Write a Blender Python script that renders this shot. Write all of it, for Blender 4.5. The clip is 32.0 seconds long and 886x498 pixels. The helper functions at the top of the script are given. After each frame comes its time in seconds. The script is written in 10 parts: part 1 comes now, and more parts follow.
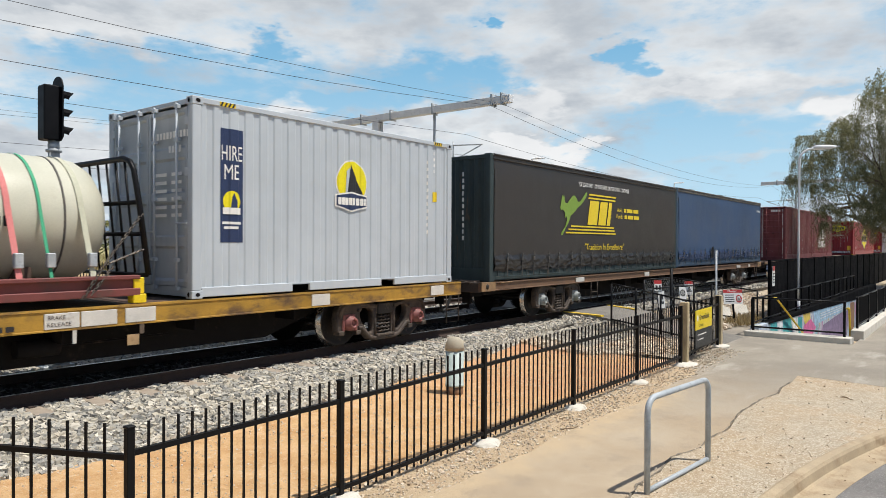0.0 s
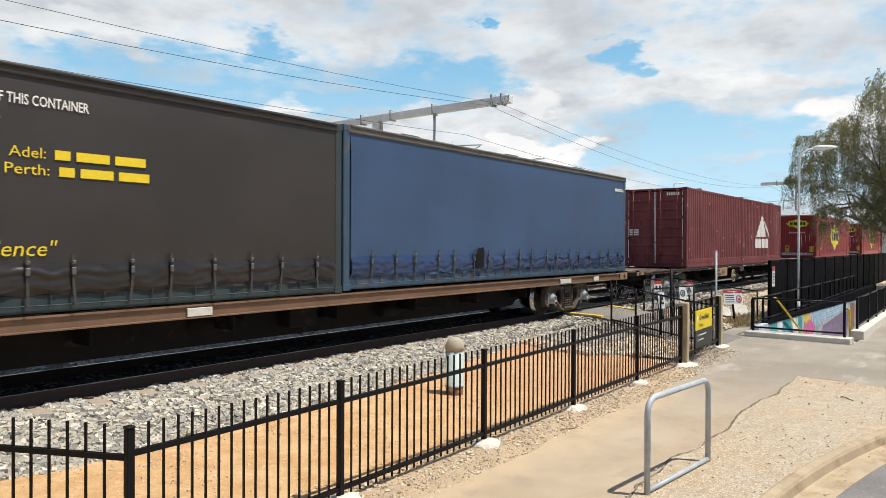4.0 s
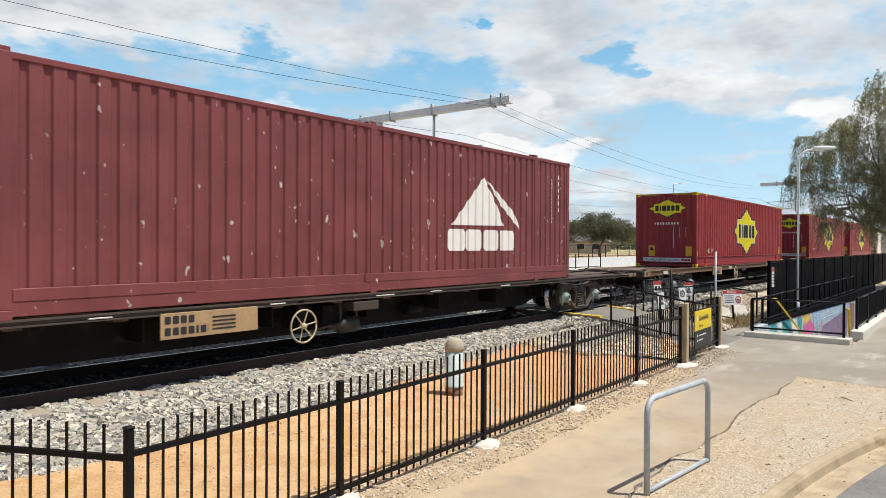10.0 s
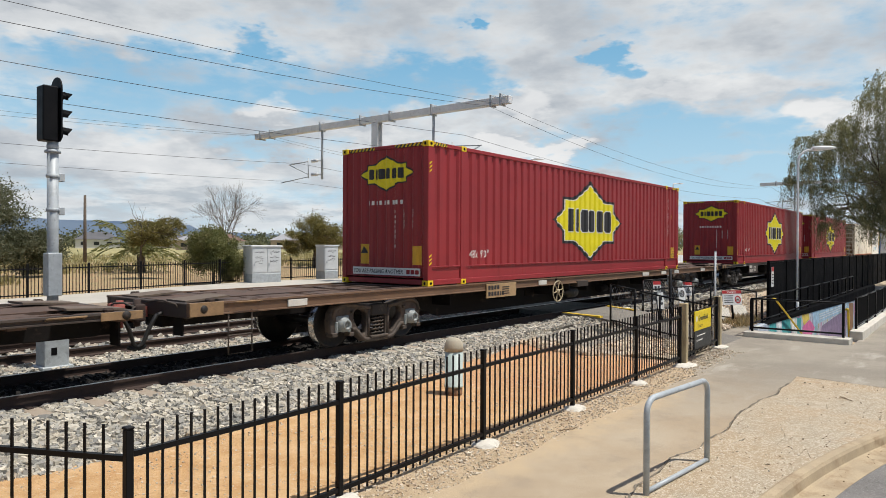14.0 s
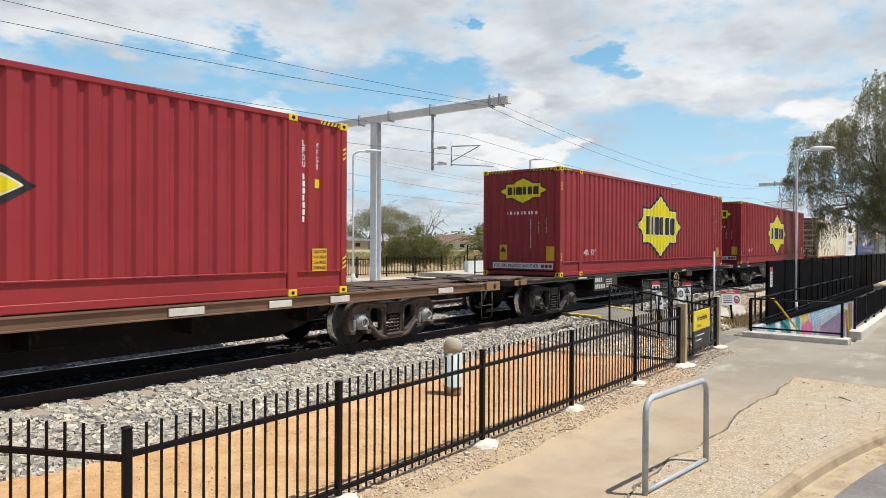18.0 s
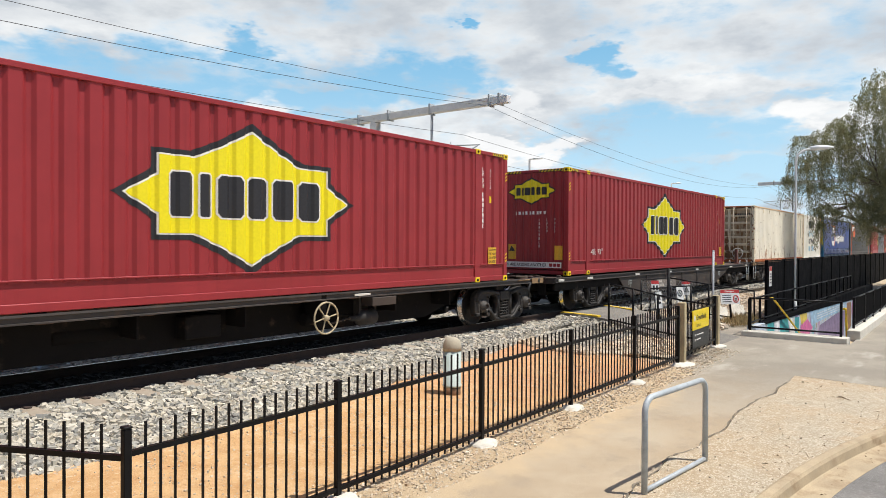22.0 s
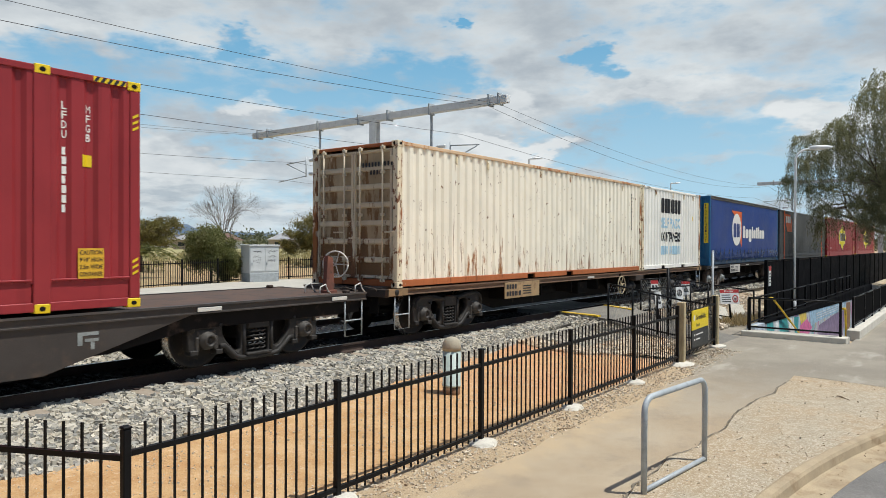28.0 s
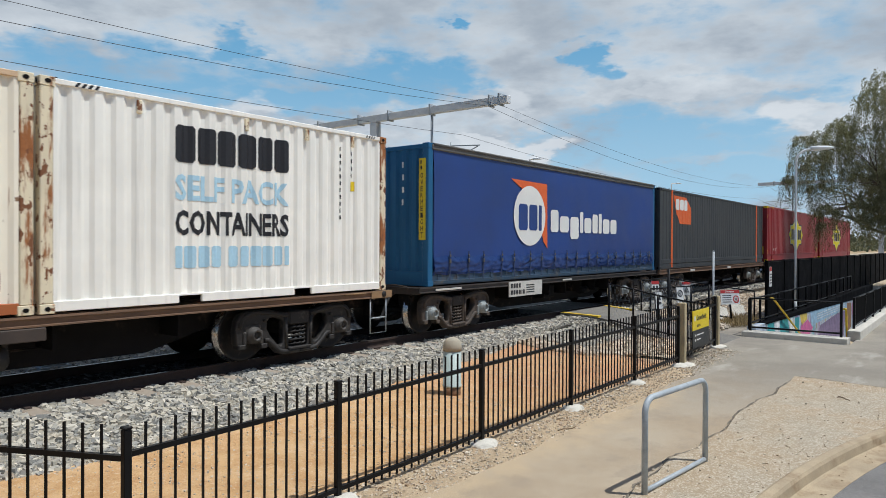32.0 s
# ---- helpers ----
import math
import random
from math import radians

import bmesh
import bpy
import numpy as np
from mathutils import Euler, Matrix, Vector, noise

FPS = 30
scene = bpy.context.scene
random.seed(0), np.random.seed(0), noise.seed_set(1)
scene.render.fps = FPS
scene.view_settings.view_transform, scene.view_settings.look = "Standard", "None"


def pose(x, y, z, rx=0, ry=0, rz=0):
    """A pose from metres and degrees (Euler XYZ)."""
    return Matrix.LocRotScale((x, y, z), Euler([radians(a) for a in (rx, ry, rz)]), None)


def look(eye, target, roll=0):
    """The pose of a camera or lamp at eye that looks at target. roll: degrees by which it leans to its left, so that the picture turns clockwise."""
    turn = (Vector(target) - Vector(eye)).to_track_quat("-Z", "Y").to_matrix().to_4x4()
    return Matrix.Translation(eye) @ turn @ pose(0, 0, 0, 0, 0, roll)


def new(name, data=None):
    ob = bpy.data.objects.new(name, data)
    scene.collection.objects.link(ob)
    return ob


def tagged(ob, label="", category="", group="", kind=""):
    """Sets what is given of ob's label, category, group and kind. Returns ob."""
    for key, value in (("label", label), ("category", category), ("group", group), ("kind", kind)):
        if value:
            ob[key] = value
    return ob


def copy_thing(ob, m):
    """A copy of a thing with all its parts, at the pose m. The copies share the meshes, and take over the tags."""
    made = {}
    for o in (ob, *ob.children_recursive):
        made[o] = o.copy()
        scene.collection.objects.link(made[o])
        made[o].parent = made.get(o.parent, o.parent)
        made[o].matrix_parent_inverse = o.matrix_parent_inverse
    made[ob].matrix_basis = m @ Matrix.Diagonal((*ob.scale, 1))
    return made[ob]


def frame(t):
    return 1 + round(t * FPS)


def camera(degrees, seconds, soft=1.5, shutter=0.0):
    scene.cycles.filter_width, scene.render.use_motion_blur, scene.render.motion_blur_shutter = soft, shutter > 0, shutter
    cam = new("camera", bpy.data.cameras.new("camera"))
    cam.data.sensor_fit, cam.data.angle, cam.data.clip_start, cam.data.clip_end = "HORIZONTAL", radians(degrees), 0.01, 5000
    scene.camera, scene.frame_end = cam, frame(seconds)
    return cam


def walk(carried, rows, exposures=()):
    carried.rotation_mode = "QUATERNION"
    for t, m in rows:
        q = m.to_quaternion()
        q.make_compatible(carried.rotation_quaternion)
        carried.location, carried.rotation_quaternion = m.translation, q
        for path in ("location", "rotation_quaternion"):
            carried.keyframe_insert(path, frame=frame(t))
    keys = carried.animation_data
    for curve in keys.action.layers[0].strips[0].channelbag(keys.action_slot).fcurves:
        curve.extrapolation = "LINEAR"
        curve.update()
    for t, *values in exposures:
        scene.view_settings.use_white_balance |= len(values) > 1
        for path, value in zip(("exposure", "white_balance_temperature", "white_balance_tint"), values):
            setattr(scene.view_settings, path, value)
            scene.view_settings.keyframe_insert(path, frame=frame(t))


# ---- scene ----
FOV = 65.669
YAW, PITCH, ROLL = 51.940, -0.393, 0.273
EYE = (0.0, 0.0, 2.42)


def view(dx, dy):
    """The camera's pose, turned by small angles in degrees."""
    a, b = radians(YAW + dx), radians(PITCH + dy)
    way = Vector((math.sin(a) * math.cos(b), math.cos(a) * math.cos(b), math.sin(b)))
    return look(EYE, Vector(EYE) + way * 10, ROLL)


cam = camera(FOV, 32.0, soft=0.72, shutter=0.12)
walk(cam, [
    (0.0, view(-0.061, -0.071)), (3.5, view(-0.057, -0.047)), (6.0, view(-0.071, -0.024)), (8.0, view(-0.085, -0.014)),
    (10.0, view(-0.024, 0.0)), (13.0, view(0.0, 0.0)), (16.5, view(0.061, 0.0)), (20.0, view(0.127, 0.0)),
    (22.0, view(0.151, -0.047)), (25.0, view(0.179, -0.047)), (28.0, view(0.189, -0.061)), (32.0, view(0.142, -0.024)),
], exposures=[(0.0, 0.03, 6550, 10), (3.0, 0.16, 6650, 10), (6.0, 0.2, 6750, 10), (7.0, 0.18, 6700, 10), (8.0, 0.06, 6600, 10), (9.0, 0.17, 6600, 10), (11.0, 0.17, 6650, 10), (14.0, -0.06, 6600, 10), (17.0, 0.08, 6600, 10), (20.0, 0.16, 6600, 10), (25.0, 0.2, 6600, 9), (28.0, -0.13, 6400, 7), (30.0, -0.32, 6100, 8), (32.0, -0.30, 6050, 8)])

# ---- world and sun ----
SUN_WAY = Vector((0.16, -0.345, 0.93)).normalized()
world = bpy.data.worlds.new("world")
scene.world = world
world.use_nodes = True
wn = world.node_tree.nodes
sky = wn.new("ShaderNodeTexSky")
sky.sky_type = "NISHITA"
sky.sun_disc = False
sky.sun_elevation = math.asin(SUN_WAY.z)
sky.sun_rotation = math.atan2(SUN_WAY.x, SUN_WAY.y)
wn["Background"].inputs["Strength"].default_value = 0.10
world.node_tree.links.new(sky.outputs[0], wn["Background"].inputs["Color"])
sun_data = bpy.data.lights.new("sun", "SUN")
sun_data.energy, sun_data.angle, sun_data.color = 4.7, radians(0.6), (1.0, 0.965, 0.90)
sun = new("sun", sun_data)
sun.matrix_world = look((0, 0, 60), Vector((0, 0, 60)) - SUN_WAY)


# ---- materials ----
class Nodes:
    """A short way to write node trees."""

    def __init__(self, name):
        self.m = bpy.data.materials.new(name)
        self.m.use_nodes = True
        self.t = self.m.node_tree
        self.b = self.t.nodes["Principled BSDF"]
        self.out = self.t.nodes["Material Output"]
        self.co = self.t.nodes.new("ShaderNodeTexCoord").outputs["Object"]

    def put(self, kind, links=(), **values):
        n = self.t.nodes.new(kind)
        for key, value in values.items():
            if key == "op":
                n.operation = value
            elif key == "blend":
                n.blend_type = value
            elif key == "data":
                n.data_type = value
        for socket, source in links:
            if isinstance(source, (int, float, tuple)):
                n.inputs[socket].default_value = source
            else:
                self.t.links.new(source, n.inputs[socket])
        return n

    def scaled(self, scale):
        return self.put("ShaderNodeMapping", [("Vector", self.co), ("Scale", scale)]).outputs[0]

    def noise(self, scale, detail=4.0, rough=0.55, stretch=(1, 1, 1), co=None):
        v = self.scaled(stretch) if co is None else co
        return self.put("ShaderNodeTexNoise", [("Vector", v), ("Scale", float(scale)), ("Detail", float(detail)), ("Roughness", rough)]).outputs["Fac"]

    def step(self, value, a, b, c=0.0, d=1.0):
        n = self.put("ShaderNodeMapRange", [("Value", value), ("From Min", a), ("From Max", b), ("To Min", c), ("To Max", d)])
        n.interpolation_type = "SMOOTHSTEP"
        return n.outputs[0]

    def mix(self, fac, a, b, blend="MIX"):
        n = self.put("ShaderNodeMixRGB", [("Fac", fac), ("Color1", a), ("Color2", b)], blend=blend)
        return n.outputs[0]

    def math(self, op, a, b=0.0):
        return self.put("ShaderNodeMath", [(0, a), (1, b)], op=op).outputs[0]

    def bump(self, height, strength, distance):
        n = self.put("ShaderNodeBump", [("Height", height), ("Strength", strength), ("Distance", distance)])
        self.t.links.new(n.outputs[0], self.b.inputs["Normal"])

    def set(self, socket, value):
        if isinstance(value, (int, float, tuple)):
            self.b.inputs[socket].default_value = value
        else:
            self.t.links.new(value, self.b.inputs[socket])


def rgb(r, g, b):
    return (r, g, b, 1.0)


def coat(name, col, rough=0.5, metal=0.0, vary=0.18, scale=3.0, grime=None, grime_from=0.56, grime_to=0.72, stretch=(1, 1, 1), fine=60.0, bump=0.0, bump_size=0.002):
    """Paint, steel, concrete: a base colour, clouded at two scales, with a grime colour in patches."""
    n = Nodes(name)
    big, small = n.noise(scale, 5.0, 0.6), n.noise(fine, 3.0, 0.6)
    lo = rgb(*[c * (1 - vary) for c in col])
    hi = rgb(*[min(1.0, c * (1 + vary * 0.7)) for c in col])
    c = n.mix(n.step(big, 0.3, 0.7), lo, hi)
    c = n.mix(n.step(small, 0.35, 0.75, 0.0, 0.35), c, rgb(*[x * (1 - vary) * 0.8 for x in col]))
    r = n.step(big, 0.3, 0.7, rough - 0.08, min(1.0, rough + 0.08))
    if grime:
        g = n.noise(scale * 1.7, 8.0, 0.68, stretch)
        c = n.mix(n.step(g, grime_from, grime_to), c, rgb(*grime))
        r = n.math("MAXIMUM", r, n.step(g, grime_from, grime_to, 0.0, 0.75))
    n.set("Base Color", c)
    n.set("Roughness", r)
    n.set("Metallic", metal)
    if bump:
        n.bump(small, bump, bump_size)
    return n.m


def plain(name, col, rough=0.5, metal=0.0):
    n = Nodes(name)
    n.set("Base Color", rgb(*col))
    s = n.noise(25.0, 3.0)
    n.set("Base Color", n.mix(n.step(s, 0.3, 0.7, 0.0, 0.3), rgb(*col), rgb(*[c * 0.75 for c in col])))
    n.set("Roughness", n.step(s, 0.3, 0.7, max(0.05, rough - 0.07), min(1.0, rough + 0.07)))
    n.set("Metallic", metal)
    return n.m


def weathered(name, col, streak, streak_from, chips, chips_from, rough=0.45, fade=0.12, low_rust=0.0, thin=False, chip_size=4.0, washed=0.4):
    """Container paint: sun-faded, with vertical streaks and chips."""
    n = Nodes(name)
    big = n.noise(0.9, 4.0, 0.6)
    c = n.mix(n.step(big, 0.3, 0.7), rgb(*[x * (1 - fade) for x in col]), rgb(*[min(1, x * (1 + fade)) for x in col]))
    st = n.noise(1.0, 5.0, 0.62, (7.0, 7.0, 0.35))
    c = n.mix(n.step(st, 0.5, 0.75, 0.0, washed), c, rgb(*[x * 0.6 for x in col]))
    ru = n.noise(1.0, 7.0, 0.66, (5.0, 5.0, 0.9))
    patch = n.noise(0.55, 3.0, 0.5)
    k = n.math("ADD", ru, n.math("MULTIPLY", n.math("SUBTRACT", patch, 0.5), 0.45))
    if low_rust:
        sep = n.put("ShaderNodeSeparateXYZ", [("Vector", n.co)]).outputs["Z"]
        k = n.math("ADD", k, n.step(sep, 1.3, 0.1, 0.0, low_rust))
    rust = n.mix(n.noise(30.0, 4.0), rgb(*[x * 0.7 for x in streak]), rgb(*[min(1, x * 1.3) for x in streak]))
    c = n.mix(n.step(k, streak_from, streak_from + 0.09), c, rust)
    ch = n.noise(chip_size, 6.0, 0.6, (1.6, 1.6, 1.0))
    c = n.mix(n.step(ch, chips_from, chips_from + 0.025), c, rgb(*chips))
    if thin:
        # narrow rust runs, thicker towards the floor
        run_down = n.noise(1.0, 3.0, 0.5, (26.0, 26.0, 1.1))
        far_up = n.put("ShaderNodeSeparateXYZ", [("Vector", n.co)]).outputs["Z"]
        run_down = n.math("ADD", run_down, n.step(far_up, 2.2, 0.1, -0.07, 0.045))
        c = n.mix(n.step(run_down, 0.64, 0.69, 0.0, 0.8), c, rgb(*[x * 0.75 for x in streak]))
    n.set("Specular IOR Level", 0.3)
    n.set("Base Color", c)
    n.set("Roughness", n.step(k, streak_from - 0.2, streak_from + 0.05, rough, 0.85))
    n.bump(n.noise(6.0, 3.0, 0.5, (1, 1, 0.3)), 0.12, 0.006)
    return n.m


M = {}
M["red"] = weathered("red_container_paint", (0.290, 0.031, 0.037), (0.15, 0.018, 0.022), 0.80, (0.30, 0.06, 0.06), 0.76, 0.42, 0.08)
M["maroon"] = weathered("maroon_container_paint", (0.180, 0.049, 0.051), (0.115, 0.034, 0.033), 0.70, (0.46, 0.44, 0.39), 0.652, 0.55, 0.16, chip_size=3.6)
M["maroon_door"] = weathered("dark_maroon_door", (0.20, 0.055, 0.056), (0.06, 0.035, 0.03), 0.60, (0.4, 0.35, 0.3), 0.70, 0.55, 0.15)
M["grey"] = weathered("grey_container_paint", (0.475, 0.525, 0.565), (0.30, 0.22, 0.20), 0.86, (0.45, 0.45, 0.44), 0.80, 0.5, 0.05, washed=0.15)
M["grey_door"] = weathered("grey_door_paint", (0.42, 0.46, 0.49), (0.2, 0.19, 0.18), 0.80, (0.6, 0.6, 0.6), 0.75, 0.5, 0.1)
M["cream"] = weathered("cream_container_paint", (0.92, 0.855, 0.71), (0.36, 0.165, 0.065), 0.70, (0.27, 0.16, 0.09), 0.655, 0.5, 0.05, 0.12, True, 7.0, 0.14)
M["cream_door"] = weathered("rusty_cream_door", (0.66, 0.58, 0.43), (0.20, 0.10, 0.05), 0.60, (0.25, 0.14, 0.08), 0.66, 0.65, 0.15, 0.12, True)
M["cream_panel"] = weathered("brown_stained_panel", (0.42, 0.33, 0.21), (0.20, 0.115, 0.055), 0.50, (0.5, 0.42, 0.3), 0.66, 0.7, 0.25, 0.2)
M["cream_rail"] = weathered("rusty_cream_rail", (0.66, 0.47, 0.30), (0.42, 0.16, 0.06), 0.52, (0.3, 0.16, 0.08), 0.64, 0.6, 0.12)
M["white"] = weathered("white_container_paint", (0.92, 0.90, 0.83), (0.32, 0.12, 0.05), 0.78, (0.5, 0.42, 0.3), 0.80, 0.45, 0.05)
M["rust_post"] = weathered("rusty_cream_paint", (0.78, 0.69, 0.50), (0.32, 0.125, 0.045), 0.495, (0.20, 0.085, 0.04), 0.555, 0.6, 0.1, chip_size=5.0)
M["orange_rail"] = weathered("faded_orange_rail", (0.42, 0.13, 0.045), (0.20, 0.07, 0.03), 0.58, (0.5, 0.4, 0.3), 0.7, 0.6, 0.1)
M["ctiblue"] = weathered("deep_blue_paint", (0.02, 0.12, 0.26), (0.03, 0.05, 0.10), 0.74, (0.3, 0.35, 0.4), 0.78, 0.5, 0.1)
M["teal"] = weathered("dark_teal_paint", (0.034, 0.052, 0.055), (0.09, 0.065, 0.045), 0.60, (0.25, 0.22, 0.2), 0.72, 0.6, 0.15)
M["charcoal"] = weathered("charcoal_container_paint", (0.05, 0.054, 0.058), (0.04, 0.035, 0.03), 0.74, (0.2, 0.2, 0.2), 0.78, 0.5, 0.08)
M["deck_brown"] = coat("brown_deck_steel", (0.100, 0.060, 0.043), 0.8, 0.0, 0.3, 2.0, (0.045, 0.034, 0.03), 0.5, 0.7)
M["sole_brown"] = coat("brown_sole_bar", (0.165, 0.095, 0.055), 0.65, 0.0, 0.2, 1.6, (0.10, 0.06, 0.04), 0.52, 0.72, (0.4, 1, 1))
M["sole_yellow"] = coat("grimy_yellow_sole_bar", (0.40, 0.225, 0.028), 0.65, 0.0, 0.25, 1.6, (0.11, 0.062, 0.028), 0.44, 0.66, (0.5, 1, 1))
M["sole_grey"] = coat("grey_wagon_paint", (0.048, 0.040, 0.036), 0.6, 0.0, 0.25, 1.5, (0.085, 0.058, 0.042), 0.5, 0.75)
M["under"] = coat("black_underframe", (0.012, 0.011, 0.011), 0.75, 0.0, 0.3, 2.0, (0.06, 0.042, 0.032), 0.55, 0.75)
M["sole_dark"] = coat("dark_brown_sole_bar", (0.055, 0.040, 0.032), 0.75, 0.0, 0.25, 1.6, (0.12, 0.075, 0.045), 0.6, 0.8)
M["bogie"] = coat("dusty_cast_steel", (0.085, 0.064, 0.049), 0.8, 0.0, 0.35, 5.0, (0.035, 0.028, 0.024), 0.46, 0.66, bump=0.3)
# Dusty near-black steel, darkened more for the shade under the wagons.
M["bogie_dark"] = coat("dark_shaded_steel", (0.022, 0.019, 0.017), 0.7, 0.0, 0.35, 5.0, (0.075, 0.06, 0.048), 0.54, 0.72, bump=0.3)
M["wheel"] = coat("dark_wheel_steel", (0.024, 0.021, 0.019), 0.6, 0.3, 0.3, 6.0, (0.07, 0.05, 0.04), 0.55, 0.7)
M["tread"] = plain("polished_tread", (0.42, 0.41, 0.40), 0.25, 1.0)
M["cap_green"] = coat("pale_green_axle_cap", (0.24, 0.30, 0.26), 0.6, 0.0, 0.2, 9.0, (0.12, 0.09, 0.07), 0.52, 0.7)
M["cap_red"] = coat("red_oxide_axle_cap", (0.25, 0.085, 0.075), 0.65, 0.0, 0.2, 9.0, (0.10, 0.06, 0.05), 0.52, 0.7)
M["cap_grey"] = coat("whitened_axle_cap", (0.27, 0.295, 0.29), 0.6, 0.0, 0.2, 9.0, (0.12, 0.10, 0.09), 0.52, 0.7)
M["cap_dark"] = coat("dark_axle_cap", (0.055, 0.048, 0.042), 0.7, 0.1, 0.2, 9.0)
M["black_paint"] = coat("black_satin_paint", (0.007, 0.007, 0.008), 0.45, 0.0, 0.25, 3.0, (0.05, 0.042, 0.035), 0.66, 0.9)
M["galv"] = coat("galvanised_steel", (0.43, 0.465, 0.485), 0.55, 0.12, 0.16, 6.0, (0.32, 0.345, 0.36), 0.52, 0.66)
M["galv_white"] = coat("pale_grey_steel", (0.76, 0.775, 0.78), 0.5, 0.0, 0.08, 3.0, (0.45, 0.45, 0.44), 0.55, 0.75)
M["rail"] = coat("rusty_rail_side", (0.050, 0.031, 0.024), 0.9, 0.0, 0.25, 4.0, (0.034, 0.022, 0.018), 0.5, 0.7)
M["rail_top"] = plain("polished_rail_head", (0.30, 0.27, 0.25), 0.36, 1.0)
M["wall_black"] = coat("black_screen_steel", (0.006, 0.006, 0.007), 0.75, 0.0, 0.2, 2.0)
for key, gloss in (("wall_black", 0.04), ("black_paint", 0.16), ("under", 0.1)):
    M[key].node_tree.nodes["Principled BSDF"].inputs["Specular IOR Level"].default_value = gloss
M["concrete"] = coat("pale_concrete", (0.44, 0.40, 0.34), 0.9, 0.0, 0.14, 1.5, (0.32, 0.28, 0.23), 0.5, 0.72, bump=0.25)
M["concrete_new"] = coat("light_grey_concrete", (0.48, 0.45, 0.39), 0.88, 0.0, 0.1, 1.2, (0.38, 0.35, 0.30), 0.52, 0.75, bump=0.2)
M["white_text"] = coat("white_lettering", (0.82, 0.81, 0.77), 0.5, 0.0, 0.05, 1.5, (0.62, 0.58, 0.52), 0.62, 0.8)
M["yellow_text"] = plain("yellow_lettering", (0.80, 0.60, 0.02), 0.5)
M["black_text"] = plain("black_lettering", (0.018, 0.018, 0.022), 0.5)
M["yellow_logo"] = plain("bright_yellow_paint", (0.83, 0.72, 0.005), 0.45)
M["orange_logo"] = plain("orange_red_paint", (0.75, 0.13, 0.025), 0.5)
M["navy"] = plain("navy_vinyl", (0.018, 0.035, 0.10), 0.5)
M["pale_blue_text"] = plain("pale_blue_lettering", (0.45, 0.68, 0.82), 0.5)
M["green_logo"] = plain("leaf_green_paint", (0.20, 0.33, 0.045), 0.5)
M["hazard_yellow"] = plain("yellow_casting_paint", (0.80, 0.58, 0.01), 0.5)


# ---- mesh helpers ----
def box(bm, x0, x1, y0, y1, z0, z1):
    v = [bm.verts.new(p) for p in ((x0, y0, z0), (x1, y0, z0), (x1, y1, z0), (x0, y1, z0), (x0, y0, z1), (x1, y0, z1), (x1, y1, z1), (x0, y1, z1))]
    for f in ((0, 3, 2, 1), (4, 5, 6, 7), (0, 1, 5, 4), (1, 2, 6, 5), (2, 3, 7, 6), (3, 0, 4, 7)):
        bm.faces.new([v[i] for i in f])
    return v


def soft_box(bm, x0, x1, y0, y1, z0, z1, r=0.01, n=1):
    """A box with rounded edges."""
    v = box(bm, x0, x1, y0, y1, z0, z1)
    edges = list({e for a in v for e in a.link_edges})
    bmesh.ops.bevel(bm, geom=edges, offset=r, segments=n, affect="EDGES", profile=0.5)


def tube(bm, p0, p1, r, n=8, r1=None, caps=True):
    a, b = Vector(p0), Vector(p1)
    q = (b - a).to_track_quat("Z", "Y")
    r1 = r if r1 is None else r1
    rings = []
    for c, rr in ((a, r), (b, r1)):
        rings.append([bm.verts.new(c + q @ Vector((rr * math.cos(i * 2 * math.pi / n), rr * math.sin(i * 2 * math.pi / n), 0))) for i in range(n)])
    for i in range(n):
        f = bm.faces.new((rings[0][i], rings[0][(i + 1) % n], rings[1][(i + 1) % n], rings[1][i]))
        f.smooth = n > 6
    if caps:
        bm.faces.new(rings[0][::-1])
        bm.faces.new(rings[1])


def bent(bm, pts, r, n=8):
    """A pipe through points."""
    pts = [Vector(p) for p in pts]
    rings = []
    for i, p in enumerate(pts):
        d = (pts[min(i + 1, len(pts) - 1)] - pts[max(i - 1, 0)]).normalized()
        q = d.to_track_quat("Z", "Y")
        if rings:
            u = q @ Vector((1, 0, 0))
            u = (last - d * last.dot(d)).normalized()
        else:
            u = q @ Vector((1, 0, 0))
        last = u
        w = d.cross(u)
        rings.append([bm.verts.new(p + r * (u * math.cos(k * 2 * math.pi / n) + w * math.sin(k * 2 * math.pi / n))) for k in range(n)])
    for a, b in zip(rings, rings[1:]):
        for k in range(n):
            f = bm.faces.new((a[k], a[(k + 1) % n], b[(k + 1) % n], b[k]))
            f.smooth = n > 4
    bm.faces.new(rings[0][::-1])
    bm.faces.new(rings[-1])


def lathe(bm, profile, n=24, axis="y", centre=(0, 0, 0)):
    """Turns (distance along the axis, radius) pairs into a solid."""
    rings = []
    for d, r in profile:
        ring = []
        for i in range(n):
            a = i * 2 * math.pi / n
            c, s = max(r, 0.0005) * math.cos(a), max(r, 0.0005) * math.sin(a)
            p = {"y": (c, d, s), "x": (d, c, s), "z": (c, s, d)}[axis]
            ring.append(bm.verts.new(Vector(p) + Vector(centre)))
        rings.append(ring)
    for a, b in zip(rings, rings[1:]):
        for i in range(n):
            f = bm.faces.new((a[i], a[(i + 1) % n], b[(i + 1) % n], b[i]))
            f.smooth = True
    bm.faces.new(rings[0][::-1])
    bm.faces.new(rings[-1])


